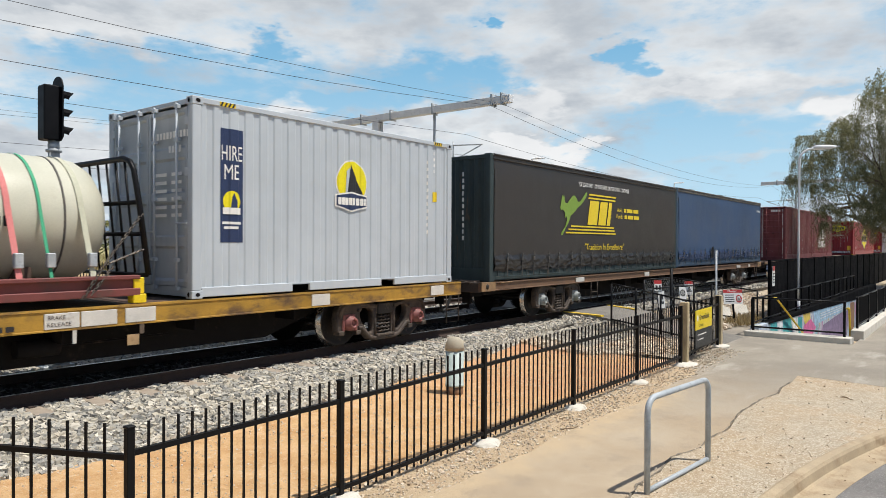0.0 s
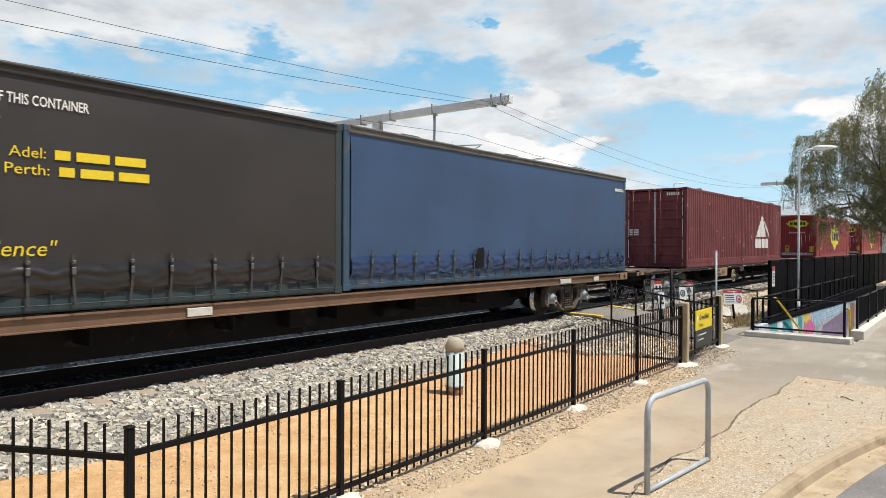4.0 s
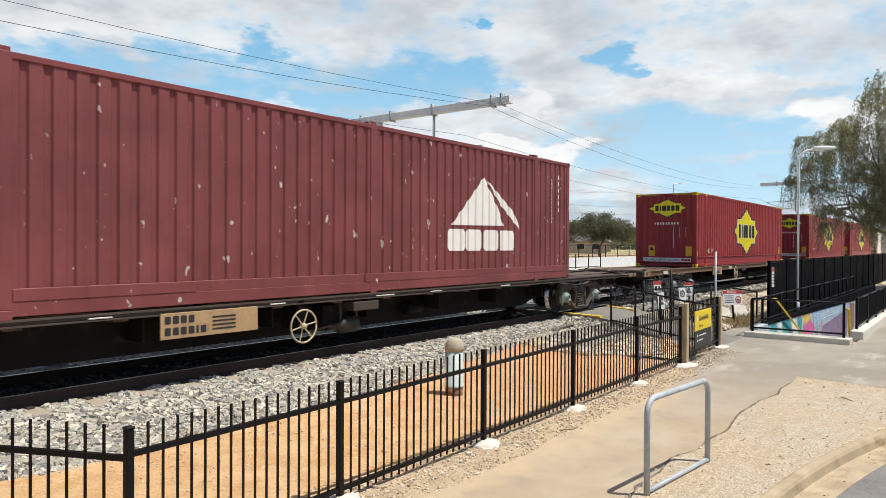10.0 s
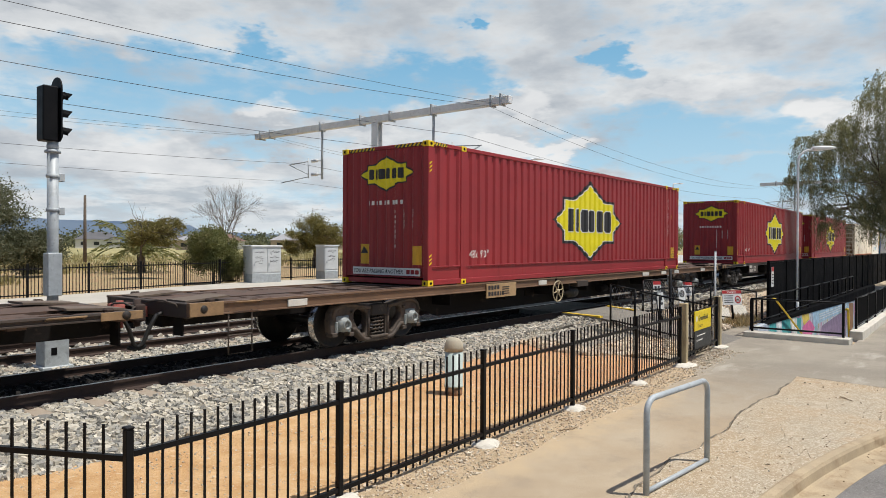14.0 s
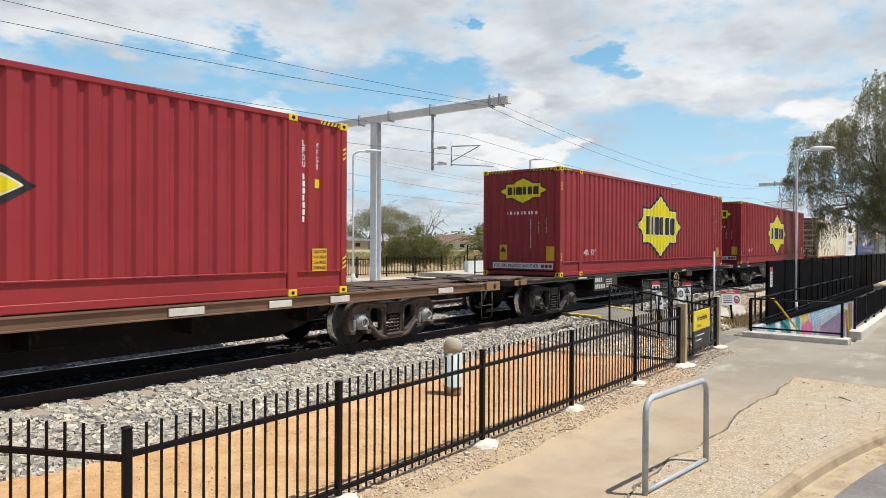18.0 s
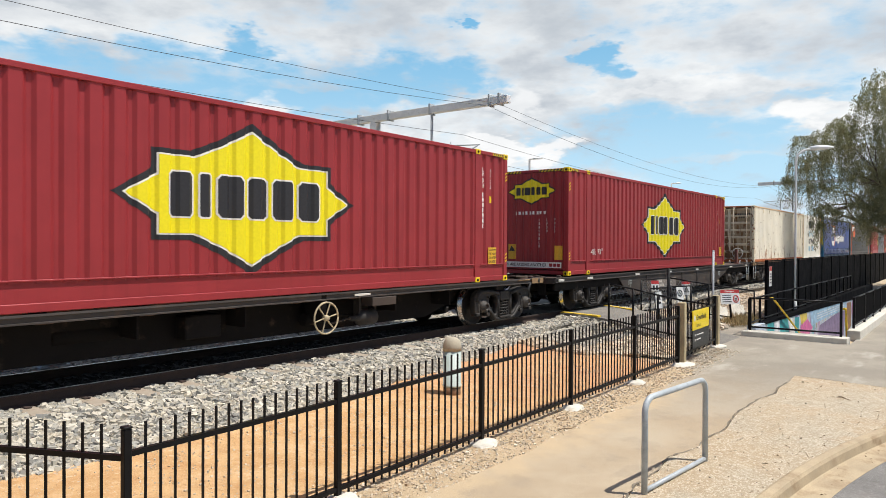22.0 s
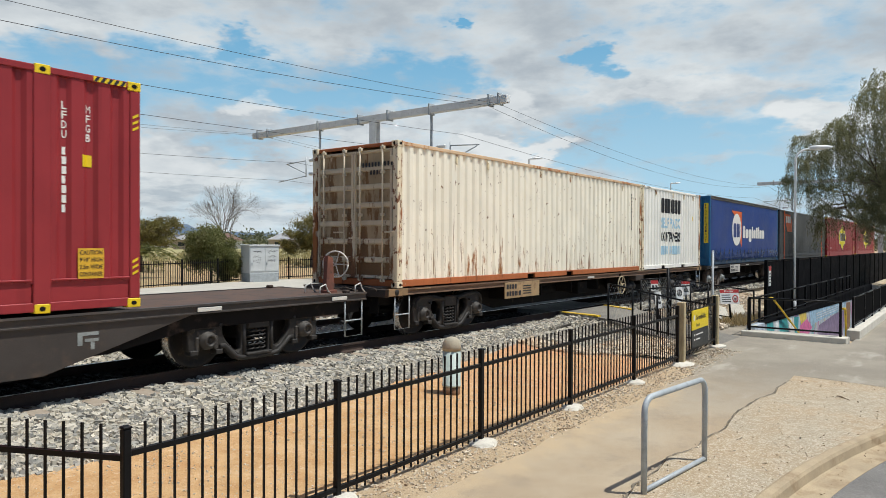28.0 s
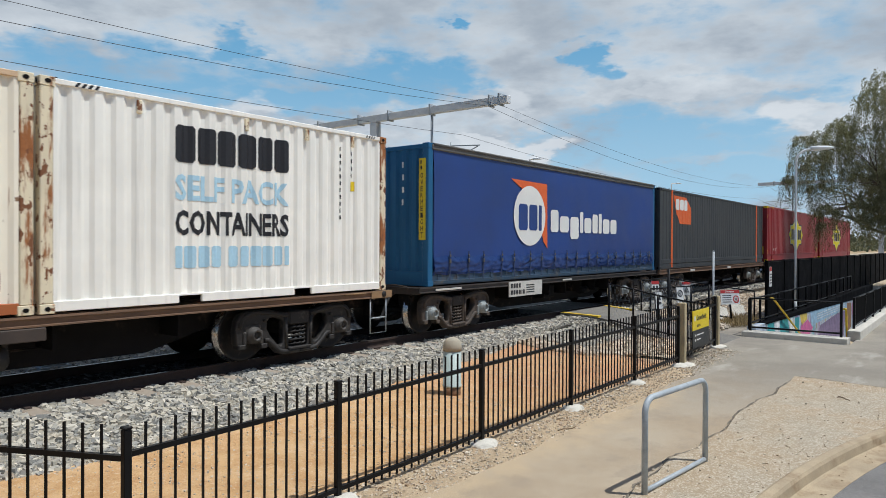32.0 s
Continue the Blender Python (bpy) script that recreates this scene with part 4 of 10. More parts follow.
# ---- near fence ----
def picket_fence(name, points, height, pitch, label, post=0.065, rail_z=(0.14, 0.92), picket=0.018, base_z=None, group="", tip=-0.03, lead=0.0, first=True):
    """Posts at the points, two rails and pickets between them. points: (x, y)."""
    ob = thing(name, label, "fence", pose(points[0][0], points[0][1], 0), group)
    o = Vector((points[0][0], points[0][1], 0))
    bz = (lambda x, y: 0.0) if base_z is None else base_z
    bm = bmesh.new()
    soft_box(bm, -post / 2, post / 2, -post / 2, post / 2, -0.1, height, 0.006)
    soft_box(bm, -post / 2 - 0.004, post / 2 + 0.004, -post / 2 - 0.004, post / 2 + 0.004, height, height + 0.02, 0.006)
    me = mesh_of("post", bm, M["black_paint"])
    bm = bmesh.new()
    h = picket / 2
    v = box(bm, -h, h, -h, h, 0.06, height + tip)
    pk = mesh_of("picket", bm, M["black_paint"])
    for i, (x, y) in enumerate(points if first else points[1:]):
        piece("post", me, ob, pose(x - o.x, y - o.y, bz(x, y)))
    for (xa, ya), (xb, yb) in zip(points, points[1:]):
        d = Vector((xb - xa, yb - ya, 0))
        L = d.length
        turn = math.degrees(math.atan2(d.y, d.x))
        za, zb = bz(xa, ya), bz(xb, yb)
        for z in rail_z:
            bm = bmesh.new()
            tilt = (zb - za) / L
            v = box(bm, post / 2, L - post / 2, -0.02, 0.02, z - 0.02, z + 0.02)
            for q in v:
                q.co.z += tilt * q.co.x
            r = part("rail", bm, M["black_paint"], ob)
            r.matrix_local = pose(xa - o.x, ya - o.y, za, 0, 0, turn)
        n = max(1, round(L / pitch))
        for k in range(1, n):
            f = k / n if not lead else (lead + (L - 2 * lead) * (k - 1) / (n - 2)) / L
            p = Vector((xa, ya, 0)).lerp(Vector((xb, yb, 0)), f)
            piece("picket", pk, ob, pose(p.x - o.x, p.y - o.y, za + (zb - za) * f, 0, 0, turn))
    return ob


def fence_z(x, y):
    return -0.024 + 0.0062 * (x - 2.43)


posts = [(2.43, 4.70), (4.45, 4.70), (6.805, 4.70), (9.11, 4.70), (11.48, 4.70), (13.675, 4.70)]
NEAR = dict(post=0.058, rail_z=(0.137, 0.957), picket=0.0155, base_z=fence_z, tip=0.025, lead=0.142)
picket_fence("picket_fence", posts, 1.135, 0.1175, "black steel picket fence along the footpath", **NEAR)
picket_fence("picket_fence", [(2.43, 4.70), (1.79, 6.03), (1.15, 7.36)], 1.135, 0.1644, "black steel picket fence turning towards the tracks", **{**NEAR, "rail_z": (0.137, 0.93), "lead": 0.2, "first": False})
picket_fence("picket_fence", [(14.0, 4.72), (16.72, 4.88)], 1.135, 0.115, "black steel picket fence panel behind the station sign", **NEAR)
for k, (x, y) in enumerate(posts[1:]):
    bm = bmesh.new()
    bmesh.ops.create_icosphere(bm, subdivisions=3, radius=0.17)
    for v in bm.verts:
        v.co = Vector((v.co.x * 1.25, v.co.y * 0.9, v.co.z * 0.42)) * (1 + 0.18 * noise.noise(v.co * 9 + Vector((k, 0, 0))))
    f = new("post_footing", mesh_of("post_footing", bm, M["pale_concrete"]))
    f.matrix_world = pose(x + 0.02, y - 0.03, 0.0)
    tagged(f, "rough pale concrete footing of a fence post", "footing", "fence post footings")

M["timber"] = coat("weathered_timber_post", (0.46, 0.37, 0.22), 0.85, 0.0, 0.2, 3.0, (0.20, 0.15, 0.10), 0.5, 0.7, (6, 6, 0.5), bump=0.4)
for x, y, h in ((13.87, 4.69, 1.26), (16.87, 4.90, 1.22)):
    bm = bmesh.new()
    soft_box(bm, -0.075, 0.075, -0.075, 0.075, -0.1, h, 0.012)
    p = new("timber_post", mesh_of("timber_post", bm, M["timber"]))
    p.matrix_world = pose(x, y, 0, 0, 0, 4)
    tagged(p, "square weathered timber gate post", "post", "timber gate posts")
    bm = bmesh.new()
    bmesh.ops.create_icosphere(bm, subdivisions=3, radius=0.2)
    for v in bm.verts:
        v.co = Vector((v.co.x * 1.4, v.co.y, v.co.z * 0.35)) * (1 + 0.2 * noise.noise(v.co * 8 + Vector((x, 0, 0))))
    f = new("post_footing", mesh_of("post_footing", bm, M["pale_concrete"]))
    f.matrix_world = pose(x, y - 0.05, 0.0)
    tagged(f, "white concrete footing under a timber post", "footing", "fence post footings")


def station_sign():
    ob = thing("station_sign", "yellow and charcoal station sign fixed on the picket fence", "sign", pose(14.36, 4.64, 0.27, 0, 0, 2.5))
    bm = bmesh.new()
    soft_box(bm, 0.0, 1.25, -0.012, 0.008, 0.37, 0.78, 0.004)
    part("yellow_panel", bm, plain("sign_yellow", (0.80, 0.60, 0.01), 0.4), ob, "yellow name panel")
    bm = bmesh.new()
    soft_box(bm, 0.0, 1.25, -0.012, 0.008, 0.0, 0.365, 0.004)
    part("charcoal_panel", bm, plain("sign_charcoal", (0.018, 0.020, 0.022), 0.5), ob, "charcoal notice panel")
    decal("sign_name", [words("Greenfields", 0.26, 0.57, 0.11, 0.74), words("Station", 0.26, 0.43, 0.07, 0.3, bold=0.0)], M["black_text"], ob, side_place, None, -0.012, 0.004)
    decal("sign_badge", [oval(0.13, 0.62, 0.055, 0.065, 20)], M["plate_pale"], ob, side_place, None, -0.012, 0.004)
    decal("sign_lines", [rect(0.26, 0.80, 0.25, 0.275), rect(0.26, 0.58, 0.15, 0.175), rect(0.14, 0.19, 0.24, 0.285), rect(0.14, 0.19, 0.14, 0.185)], M["white_text"], ob, side_place, None, -0.012, 0.004)
    return ob


M["plate_pale"] = plain("pale_sign_face", (0.74, 0.74, 0.72), 0.5)


def bollard():
    ob = thing("bollard", "pale grey cylindrical bollard with a domed sandy concrete cap", "bollard", pose(8.62, 6.52, 0.04))
    bm = bmesh.new()
    lathe(bm, [(-0.05, 0.0), (-0.05, 0.138), (0.16, 0.138), (0.16, 0.0)], 28, "z")
    part("base", bm, coat("rust_stained_base", (0.27, 0.16, 0.09), 0.85, 0.0, 0.2, 5.0, (0.14, 0.08, 0.05), 0.5, 0.7), ob, "rust-stained base")
    bm = bmesh.new()
    lathe(bm, [(0.14, 0.0), (0.14, 0.15), (0.165, 0.152), (0.17, 0.142), (0.70, 0.142), (0.70, 0.0)], 32, "z")
    part("body", bm, coat("pale_green_grey_paint", (0.43, 0.51, 0.48), 0.55, 0.0, 0.1, 5.0, (0.4, 0.38, 0.32), 0.6, 0.8), ob)
    bm = bmesh.new()
    lathe(bm, [(0.70, 0.0), (0.70, 0.148), (0.76, 0.150), (0.80, 0.143), (0.86, 0.122), (0.895, 0.085), (0.91, 0.04), (0.915, 0.0)], 28, "z")
    part("cap", bm, coat("sandy_cap_concrete", (0.40, 0.355, 0.27), 0.9, 0.0, 0.12, 6.0, (0.30, 0.25, 0.18), 0.5, 0.7, bump=0.2), ob, "domed sandy concrete cap")
    return ob


bollard()


def litter():
    """Dry twigs, bark and leaves blown against the fence foot and the kerb."""
    rng = np.random.default_rng(91)
    P, Wy = [], []
    for i in range(300):
        if i % 3:
            x, y = rng.uniform(5.5, 16.0), 4.3 + abs(rng.normal(0, 0.25))
        else:
            x = rng.uniform(6.5, 13.0)
            y = 1.56 - 0.036 * max(0.0, x - 6.0) ** 1.93 + (abs(rng.normal(0, 0.2)) + 0.14 if rng.random() < 0.6 else -0.05 - 0.2 * rng.random())
        low = -0.10 if y < 1.56 - 0.036 * max(0.0, x - 6.0) ** 1.93 else 0.02
        P.append((x, y, low))
        Wy.append((rng.normal(0, 1), rng.normal(0, 1), 0.12 * rng.random()))
    P, Wy = np.array(P), np.array(Wy)
    Wy /= np.linalg.norm(Wy, axis=1, keepdims=True)
    tagged(new("leaf_litter", leaves_mesh("leaf_litter", P, Wy, 0.034, 0.16, rng, M["dead_leaf"])), "dry brown leaves and bark on the ground", "leaf litter", kind="stuff")
    for x, y, turn, L in ((10.6, 4.12, 12, 0.42), (7.9, 4.25, -25, 0.3), (12.3, 1.55, 40, 0.25)):
        bm = bmesh.new()
        bent(bm, [(0, 0, 0.008), (L * 0.3, 0.02, 0.014), (L * 0.65, -0.015, 0.012), (L, 0.03, 0.016)], 0.006, 5)
        tube(bm, (L * 0.5, 0, 0.012), (L * 0.75, 0.09, 0.014), 0.004, 5)
        tw = new("twig", mesh_of("twig", bm, M["dead_leaf"]))
        tw.matrix_world = pose(x, y, 0.012, 0, 0, turn)
        tagged(tw, "dry brown fallen twig lying on the path", "twig", "fallen twigs")


def hoop():
    ob = thing("hoop_rail", "galvanised steel hoop barrier set in the path", "barrier", pose(0, 0, 0))
    pts = []
    a, b = Vector((6.42, 2.52, -0.05)), Vector((7.83, 2.38, -0.05))
    up = Vector((0, 0, 1))
    d = (b - a).normalized()
    r = 0.14
    pts.append(a)
    pts.append(a + up * (0.98 - r))
    for i in range(1, 7):
        t = radians(15 * i)
        pts.append(a + up * (0.98 - r + r * math.sin(t)) + d * (r - r * math.cos(t)))
    for i in range(0, 7):
        t = radians(90 - 15 * i)
        pts.append(b + up * (0.98 - r + r * math.sin(t)) - d * (r - r * math.cos(t)))
    pts.append(b)
    bm = bmesh.new()
    bent(bm, pts, 0.030, 14)
    part("pipe", bm, M["galv"], ob)
    bm = bmesh.new()
    tube(bm, a + up * 0.09, b + up * 0.09, 0.025, 10)
    part("lower_rail", bm, M["galv"], ob)
    return ob


hoop()


# ---- crossing rails and signs ----
def chicane(points, label, height=0.95):
    """Tubular railing with chain-link infill; points are (x, y, z) of the posts' feet."""
    ob = thing("crossing_rail", label, "railing", pose(*points[0]), "crossing railings")
    o = Vector(points[0])
    feet = [Vector(p) - o for p in points]
    up = Vector((0, 0, 1))
    for p in feet:
        bm = bmesh.new()
        tube(bm, p - up * 0.1, p + up * height, 0.026, 10)
        part("post", bm, M["black_paint"], ob)
    for A, B in zip(feet, feet[1:]):
        for z in (height, 0.04):
            bm = bmesh.new()
            tube(bm, A + up * z, B + up * z, 0.022, 10)
            part("rail", bm, M["black_paint"], ob)
        bm = bmesh.new()
        n = max(2, int((B - A).length / 0.09))
        m = max(2, int(n * 0.5))
        for i in range(-m, n + 1):
            for lean in (1, -1):
                a, b, z0, z1 = i, i + m, 0.05, height
                if a < 0:
                    z0, a = 0.05 + (height - 0.05) * (-a) / m, 0
                if b > n:
                    z1, b = height - (height - 0.05) * (b - n) / m, n
                if b <= a:
                    continue
                if lean < 0:
                    a, b = n - a, n - b
                tube(bm, A.lerp(B, a / n) + up * z0, A.lerp(B, b / n) + up * z1, 0.0022, 3, caps=False)
        part("mesh_infill", bm, M["galv"], ob, "thin chain-link mesh")
    return ob


chicane([(16.5, 7.45, 0.46), (16.74, 6.9, 0.34), (16.98, 6.35, 0.2), (17.22, 5.8, 0.08), (17.45, 5.27, 0.0)], "black tubular railing of the crossing maze")
chicane([(18.53, 7.14, 0.25), (19.38, 6.86, 0.27), (20.23, 6.58, 0.28)], "black tubular railing across the crossing path")
chicane([(19.53, 7.8, 0.43), (21.03, 7.5, 0.45), (21.6, 6.49, 0.26), (22.6, 5.42, 0.06)], "long black railing on the far side of the crossing")


def small_sign(x, y, z, w, h, turn, faces, label, pole_r=0.03):
    ob = thing("crossing_sign", label, "sign", pose(x, y, 0.05, -9, 0, turn), "crossing signs")
    bm = bmesh.new()
    tube(bm, (w / 2, 0.03, 0), (w / 2, 0.03, z + h), pole_r, 10)
    part("pole", bm, M["black_paint"], ob)
    bm = bmesh.new()
    soft_box(bm, 0, w, -0.006, 0.004, z, z + h, 0.003)
    part("plate", bm, M["plate_pale"], ob)
    for polys, m in faces:
        decal("sign_face", [[(a * w, z + b * h) for a, b in p] for p in polys], M[m], ob, side_place, None, -0.006, 0.004)
    return ob


M["sign_red"] = plain("sign_red", (0.45, 0.03, 0.03), 0.45)
walker = [[(0.3, 0.1), (0.45, 0.1), (0.55, 0.45), (0.7, 0.1), (0.82, 0.12), (0.66, 0.6), (0.6, 0.85), (0.4, 0.85), (0.25, 0.5)]]
small_sign(18.61, 7.03, 1.08, 0.24, 0.30, -35, [([rect(0, 1, 0.68, 1)], "sign_red"), ([rect(0.15, 0.42, 0.12, 0.55), rect(0.58, 0.85, 0.12, 0.55)], "black_text")], "small white sign with a red header on the crossing railing")
small_sign(18.67, 6.97, 0.60, 0.21, 0.47, -35, [([rect(0.25, 0.75, 0.52, 0.72), rect(0.18, 0.5, 0.40, 0.56), rect(0.35, 0.82, 0.26, 0.40), rect(0.42, 0.6, 0.74, 0.86)], "black_text")], "white sign with a black figure on the crossing railing")
small_sign(19.04, 6.49, 0.76, 0.21, 0.44, -35, [([oval(0.5, 0.62, 0.40, 0.22, 20)], "black_text"), ([oval(0.5, 0.62, 0.32, 0.17, 20)], "plate_pale"), ([rect(0.42, 0.56, 0.5, 0.74)], "black_text"), ([rect(0.25, 0.75, 0.1, 0.16)], "black_text")], "white round-symbol sign on the crossing railing")
small_sign(21.1, 7.04, 0.84, 0.31, 0.41, -35, [([rect(0, 1, 0.8, 1)], "sign_red"), ([[(0.2, 0.2), (0.8, 0.2), (0.5, 0.68)]], "black_text"), ([[(0.3, 0.25), (0.7, 0.25), (0.5, 0.57)]], "plate_pale")], "grey and red warning sign across the tracks")
ob = small_sign(21.3, 5.98, 0.60, 0.66, 0.43, -38, [([rect(0, 1, 0.78, 1)], "sign_red"), ([oval(0.79, 0.36, 0.16, 0.27, 24)], "sign_red"), ([oval(0.79, 0.36, 0.12, 0.20, 24)], "plate_pale"), ([rect(0.73, 0.85, 0.30, 0.42)], "black_text"), ([rect(0.08, 0.55, 0.60 - 0.15 * i, 0.65 - 0.15 * i) for i in range(4)], "black_text")], "white danger sign with a red header by the path")
decal("sign_word", [words("Danger", 0.16, 0.948, 0.065, 0.32)], M["white_text"], ob, side_place, None, -0.006, 0.008)
bm = bmesh.new()
tube(bm, (0, 0, -0.1), (0, 0, 2.27), 0.026, 12)
lathe(bm, [(2.27, 0.028), (2.29, 0.025), (2.295, 0.0)], 12, "z")
p = new("grey_pole", mesh_of("grey_pole", bm, M["galv"]))
p.matrix_world = pose(17.05, 5.02, 0)
tagged(p, "bare galvanised pole beside the timber post", "pole")
bm = bmesh.new()
tube(bm, (0, 0, -0.1), (0, 0, 1.82), 0.035, 12)
p = new("black_pole", mesh_of("black_pole", bm, M["black_paint"]))
p.matrix_world = pose(17.2, 6.16, 0)
tagged(p, "slim black pole in the crossing maze", "pole")
# pale concrete slabs tipped against the bank past the crossing
for x, y, turn, tilt in ((21.55, 6.55, -35, 42), (22.0, 6.2, -35, 40), (23.1, 5.95, -30, 38)):
    bm = bmesh.new()
    soft_box(bm, -0.27, 0.27, -0.05, 0.05, 0.0, 0.62, 0.02, 2)
    sl = new("concrete_slab", mesh_of("concrete_slab", bm, M["pale_concrete"]))
    sl.matrix_world = pose(x, y, 0.02, 0, 0, turn) @ pose(0, 0, 0, -tilt, 0, 0) @ pose(0, 0, 0, 0, 14, 0)
    tagged(sl, "pale concrete slab tipped against the stone bank", "slab", "tipped slabs")
station_sign()


# ---- subway entrance and black wall ----
def subway():
    x0, x1, y0, y1 = PIT
    bm = bmesh.new()
    box(bm, x0, x1, y1, y1 + 0.22, -3.0, 0.22)
    w = new("subway_wall", mesh_of("subway_wall", bm, M["mural"]))
    tagged(w, "concrete subway wall with a colourful mural", "wall", kind="structure")
    bm = bmesh.new()
    box(bm, x0 + 1.0, x1, y0 - 0.22, y0, -3.0, 0.14)
    tagged(new("subway_wall", mesh_of("subway_wall", bm, M["concrete_new"])), "pale concrete subway wall", "wall", kind="structure")
    bm = bmesh.new()
    box(bm, x0 - 0.25, x0, y0 - 0.12, y1 + 0.22, -3.0, 0.13)
    box(bm, x1, x1 + 0.2, y0 - 0.2, y1 + 0.2, -3.0, 0.14)
    tagged(new("subway_wall", mesh_of("subway_wall", bm, M["concrete_new"])), "pale concrete end wall of the subway", "wall", kind="structure")
    bm = bmesh.new()
    v = [bm.verts.new(p) for p in ((x0, y0, -0.9), (x1, y0, -2.9), (x1, y1, -2.9), (x0, y1, -0.9))]
    bm.faces.new(v)
    tagged(new("subway_ramp", mesh_of("subway_ramp", bm, M["concrete"])), "concrete ramp down into the subway", "ramp", kind="structure")
    # kerbs
    for x_0, x_1, y_0, y_1, h in ((19.30, 19.62, 2.50, 4.95, 0.14), (20.55, 46.0, 2.36, 2.66, 0.22)):
        bm = bmesh.new()
        soft_box(bm, x_0, x_1, y_0, y_1, -0.1, h, 0.02, 2)
        tagged(new("subway_kerb", mesh_of("subway_kerb", bm, M["pale_concrete"])), "pale concrete upstand round the subway", "kerb", kind="structure")


def mural_material():
    n = Nodes("painted_mural")
    sep = n.put("ShaderNodeSeparateXYZ", [("Vector", n.co)])
    v = n.put("ShaderNodeCombineXYZ", [("X", n.math("MULTIPLY", sep.outputs["X"], 0.9)), ("Y", n.math("MULTIPLY", sep.outputs["Z"], 0.35)), ("Z", 0.0)]).outputs[0]
    vo = n.put("ShaderNodeTexVoronoi", [("Vector", v), ("Scale", 4.2)]).outputs["Color"]
    ramp = n.put("ShaderNodeValToRGB", [("Fac", n.put("ShaderNodeSeparateXYZ", [("Vector", vo)]).outputs["X"])])
    el = ramp.color_ramp.elements
    el[0].color, el[1].color = (0.42, 0.50, 0.62, 1), (0.50, 0.46, 0.42, 1)
    for p, c in ((0.2, (0.10, 0.42, 0.45, 1)), (0.36, (0.62, 0.64, 0.66, 1)), (0.5, (0.60, 0.48, 0.12, 1)), (0.62, (0.50, 0.12, 0.32, 1)), (0.75, (0.26, 0.24, 0.44, 1)), (0.88, (0.55, 0.60, 0.68, 1))):
        e = el.new(p)
        e.color = c
    ramp.color_ramp.interpolation = "CONSTANT"
    soft = n.noise(2.4, 5.0, 0.6, co=v)
    c = n.mix(n.step(soft, 0.45, 0.60, 0.0, 0.8), ramp.outputs[0], rgb(0.50, 0.60, 0.68))
    c = n.mix(n.step(n.noise(7.0, 3.0, 0.6, co=v), 0.60, 0.64, 0.0, 0.7), c, rgb(0.10, 0.10, 0.13))
    c = n.mix(0.30, c, rgb(0.30, 0.33, 0.37))
    n.set("Base Color", c)
    n.set("Roughness", 0.8)
    return n.m


M["mural"] = mural_material()
subway()
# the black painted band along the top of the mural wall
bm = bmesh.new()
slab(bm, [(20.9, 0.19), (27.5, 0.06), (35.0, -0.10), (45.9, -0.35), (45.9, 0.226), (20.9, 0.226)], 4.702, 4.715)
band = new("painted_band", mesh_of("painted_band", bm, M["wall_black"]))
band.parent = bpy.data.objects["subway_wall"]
# Added black strip that hides the wall's pale lit top face.
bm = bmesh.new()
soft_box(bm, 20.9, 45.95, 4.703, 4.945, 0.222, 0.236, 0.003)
band = new("added_top_strip", mesh_of("added_top_strip", bm, M["wall_black"]))
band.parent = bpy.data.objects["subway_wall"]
# large painted shapes of the mural, on the wall's face
for key, col, polys in (("teal", (0.05, 0.34, 0.36), [[(21.17, 0.2), (21.9, 0.2), (22.1, -0.3), (21.1, -0.3)], [(22.68, 0.2), (23.79, 0.14), (24.11, -0.5), (22.83, -0.5)], [(24.85, 0.06), (25.59, 0.02), (25.52, -0.56), (25.03, -0.7)]]),
                        ("white", (0.72, 0.74, 0.74), [[(22.03, 0.2), (22.7, 0.2), (22.56, -0.4), (22.22, -0.4)], [(23.94, 0.11), (24.8, 0.06), (24.97, -0.5), (24.26, -0.5)]]),
                        ("yellow", (0.66, 0.50, 0.10), [[(25.65, 0.11), (26.86, 0.11), (26.98, -0.16), (26.01, -0.3)]]),
                        ("pink", (0.66, 0.16, 0.36), [[(25.84, -0.3), (27.05, -0.18), (28.0, -0.55), (27.0, -0.9), (25.75, -0.8)]]),
                        ("sky_blue", (0.36, 0.55, 0.70), [[(27.5, 0.06), (35.9, -0.06), (36.2, -0.42), (28.6, -0.46), (27.8, -0.53)]]),
                        ("purple", (0.26, 0.20, 0.32), [[(29.4, -0.61), (33.6, -0.46), (35.8, -0.5), (35.4, -1.6), (29.0, -1.1)]]),
                        ("brown", (0.30, 0.17, 0.09), [[(36.3, -0.2), (37.6, -0.26), (37.6, -1.4), (36.2, -1.6)]]),
                        ("white", (0.72, 0.74, 0.74), [[(28.8, -0.12 - 0.09 * k), (35.6, -0.15 - 0.09 * k), (35.6, -0.18 - 0.09 * k), (28.8, -0.15 - 0.09 * k)] for k in range(3)])):
    paint = coat("mural_" + key, col, 0.75, 0.0, 0.3, 4.0, tuple(c * 0.5 for c in col), 0.56, 0.7)
    for q in polys:
        bm = bmesh.new()
        y = 4.712 if len(polys) == 3 and key == "white" else 4.716
        bm.faces.new([bm.verts.new((a, y, b)) for a, b in q])
        shape = new("painted_shape", mesh_of("painted_shape", bm, paint))
        shape.parent = bpy.data.objects["subway_wall"]


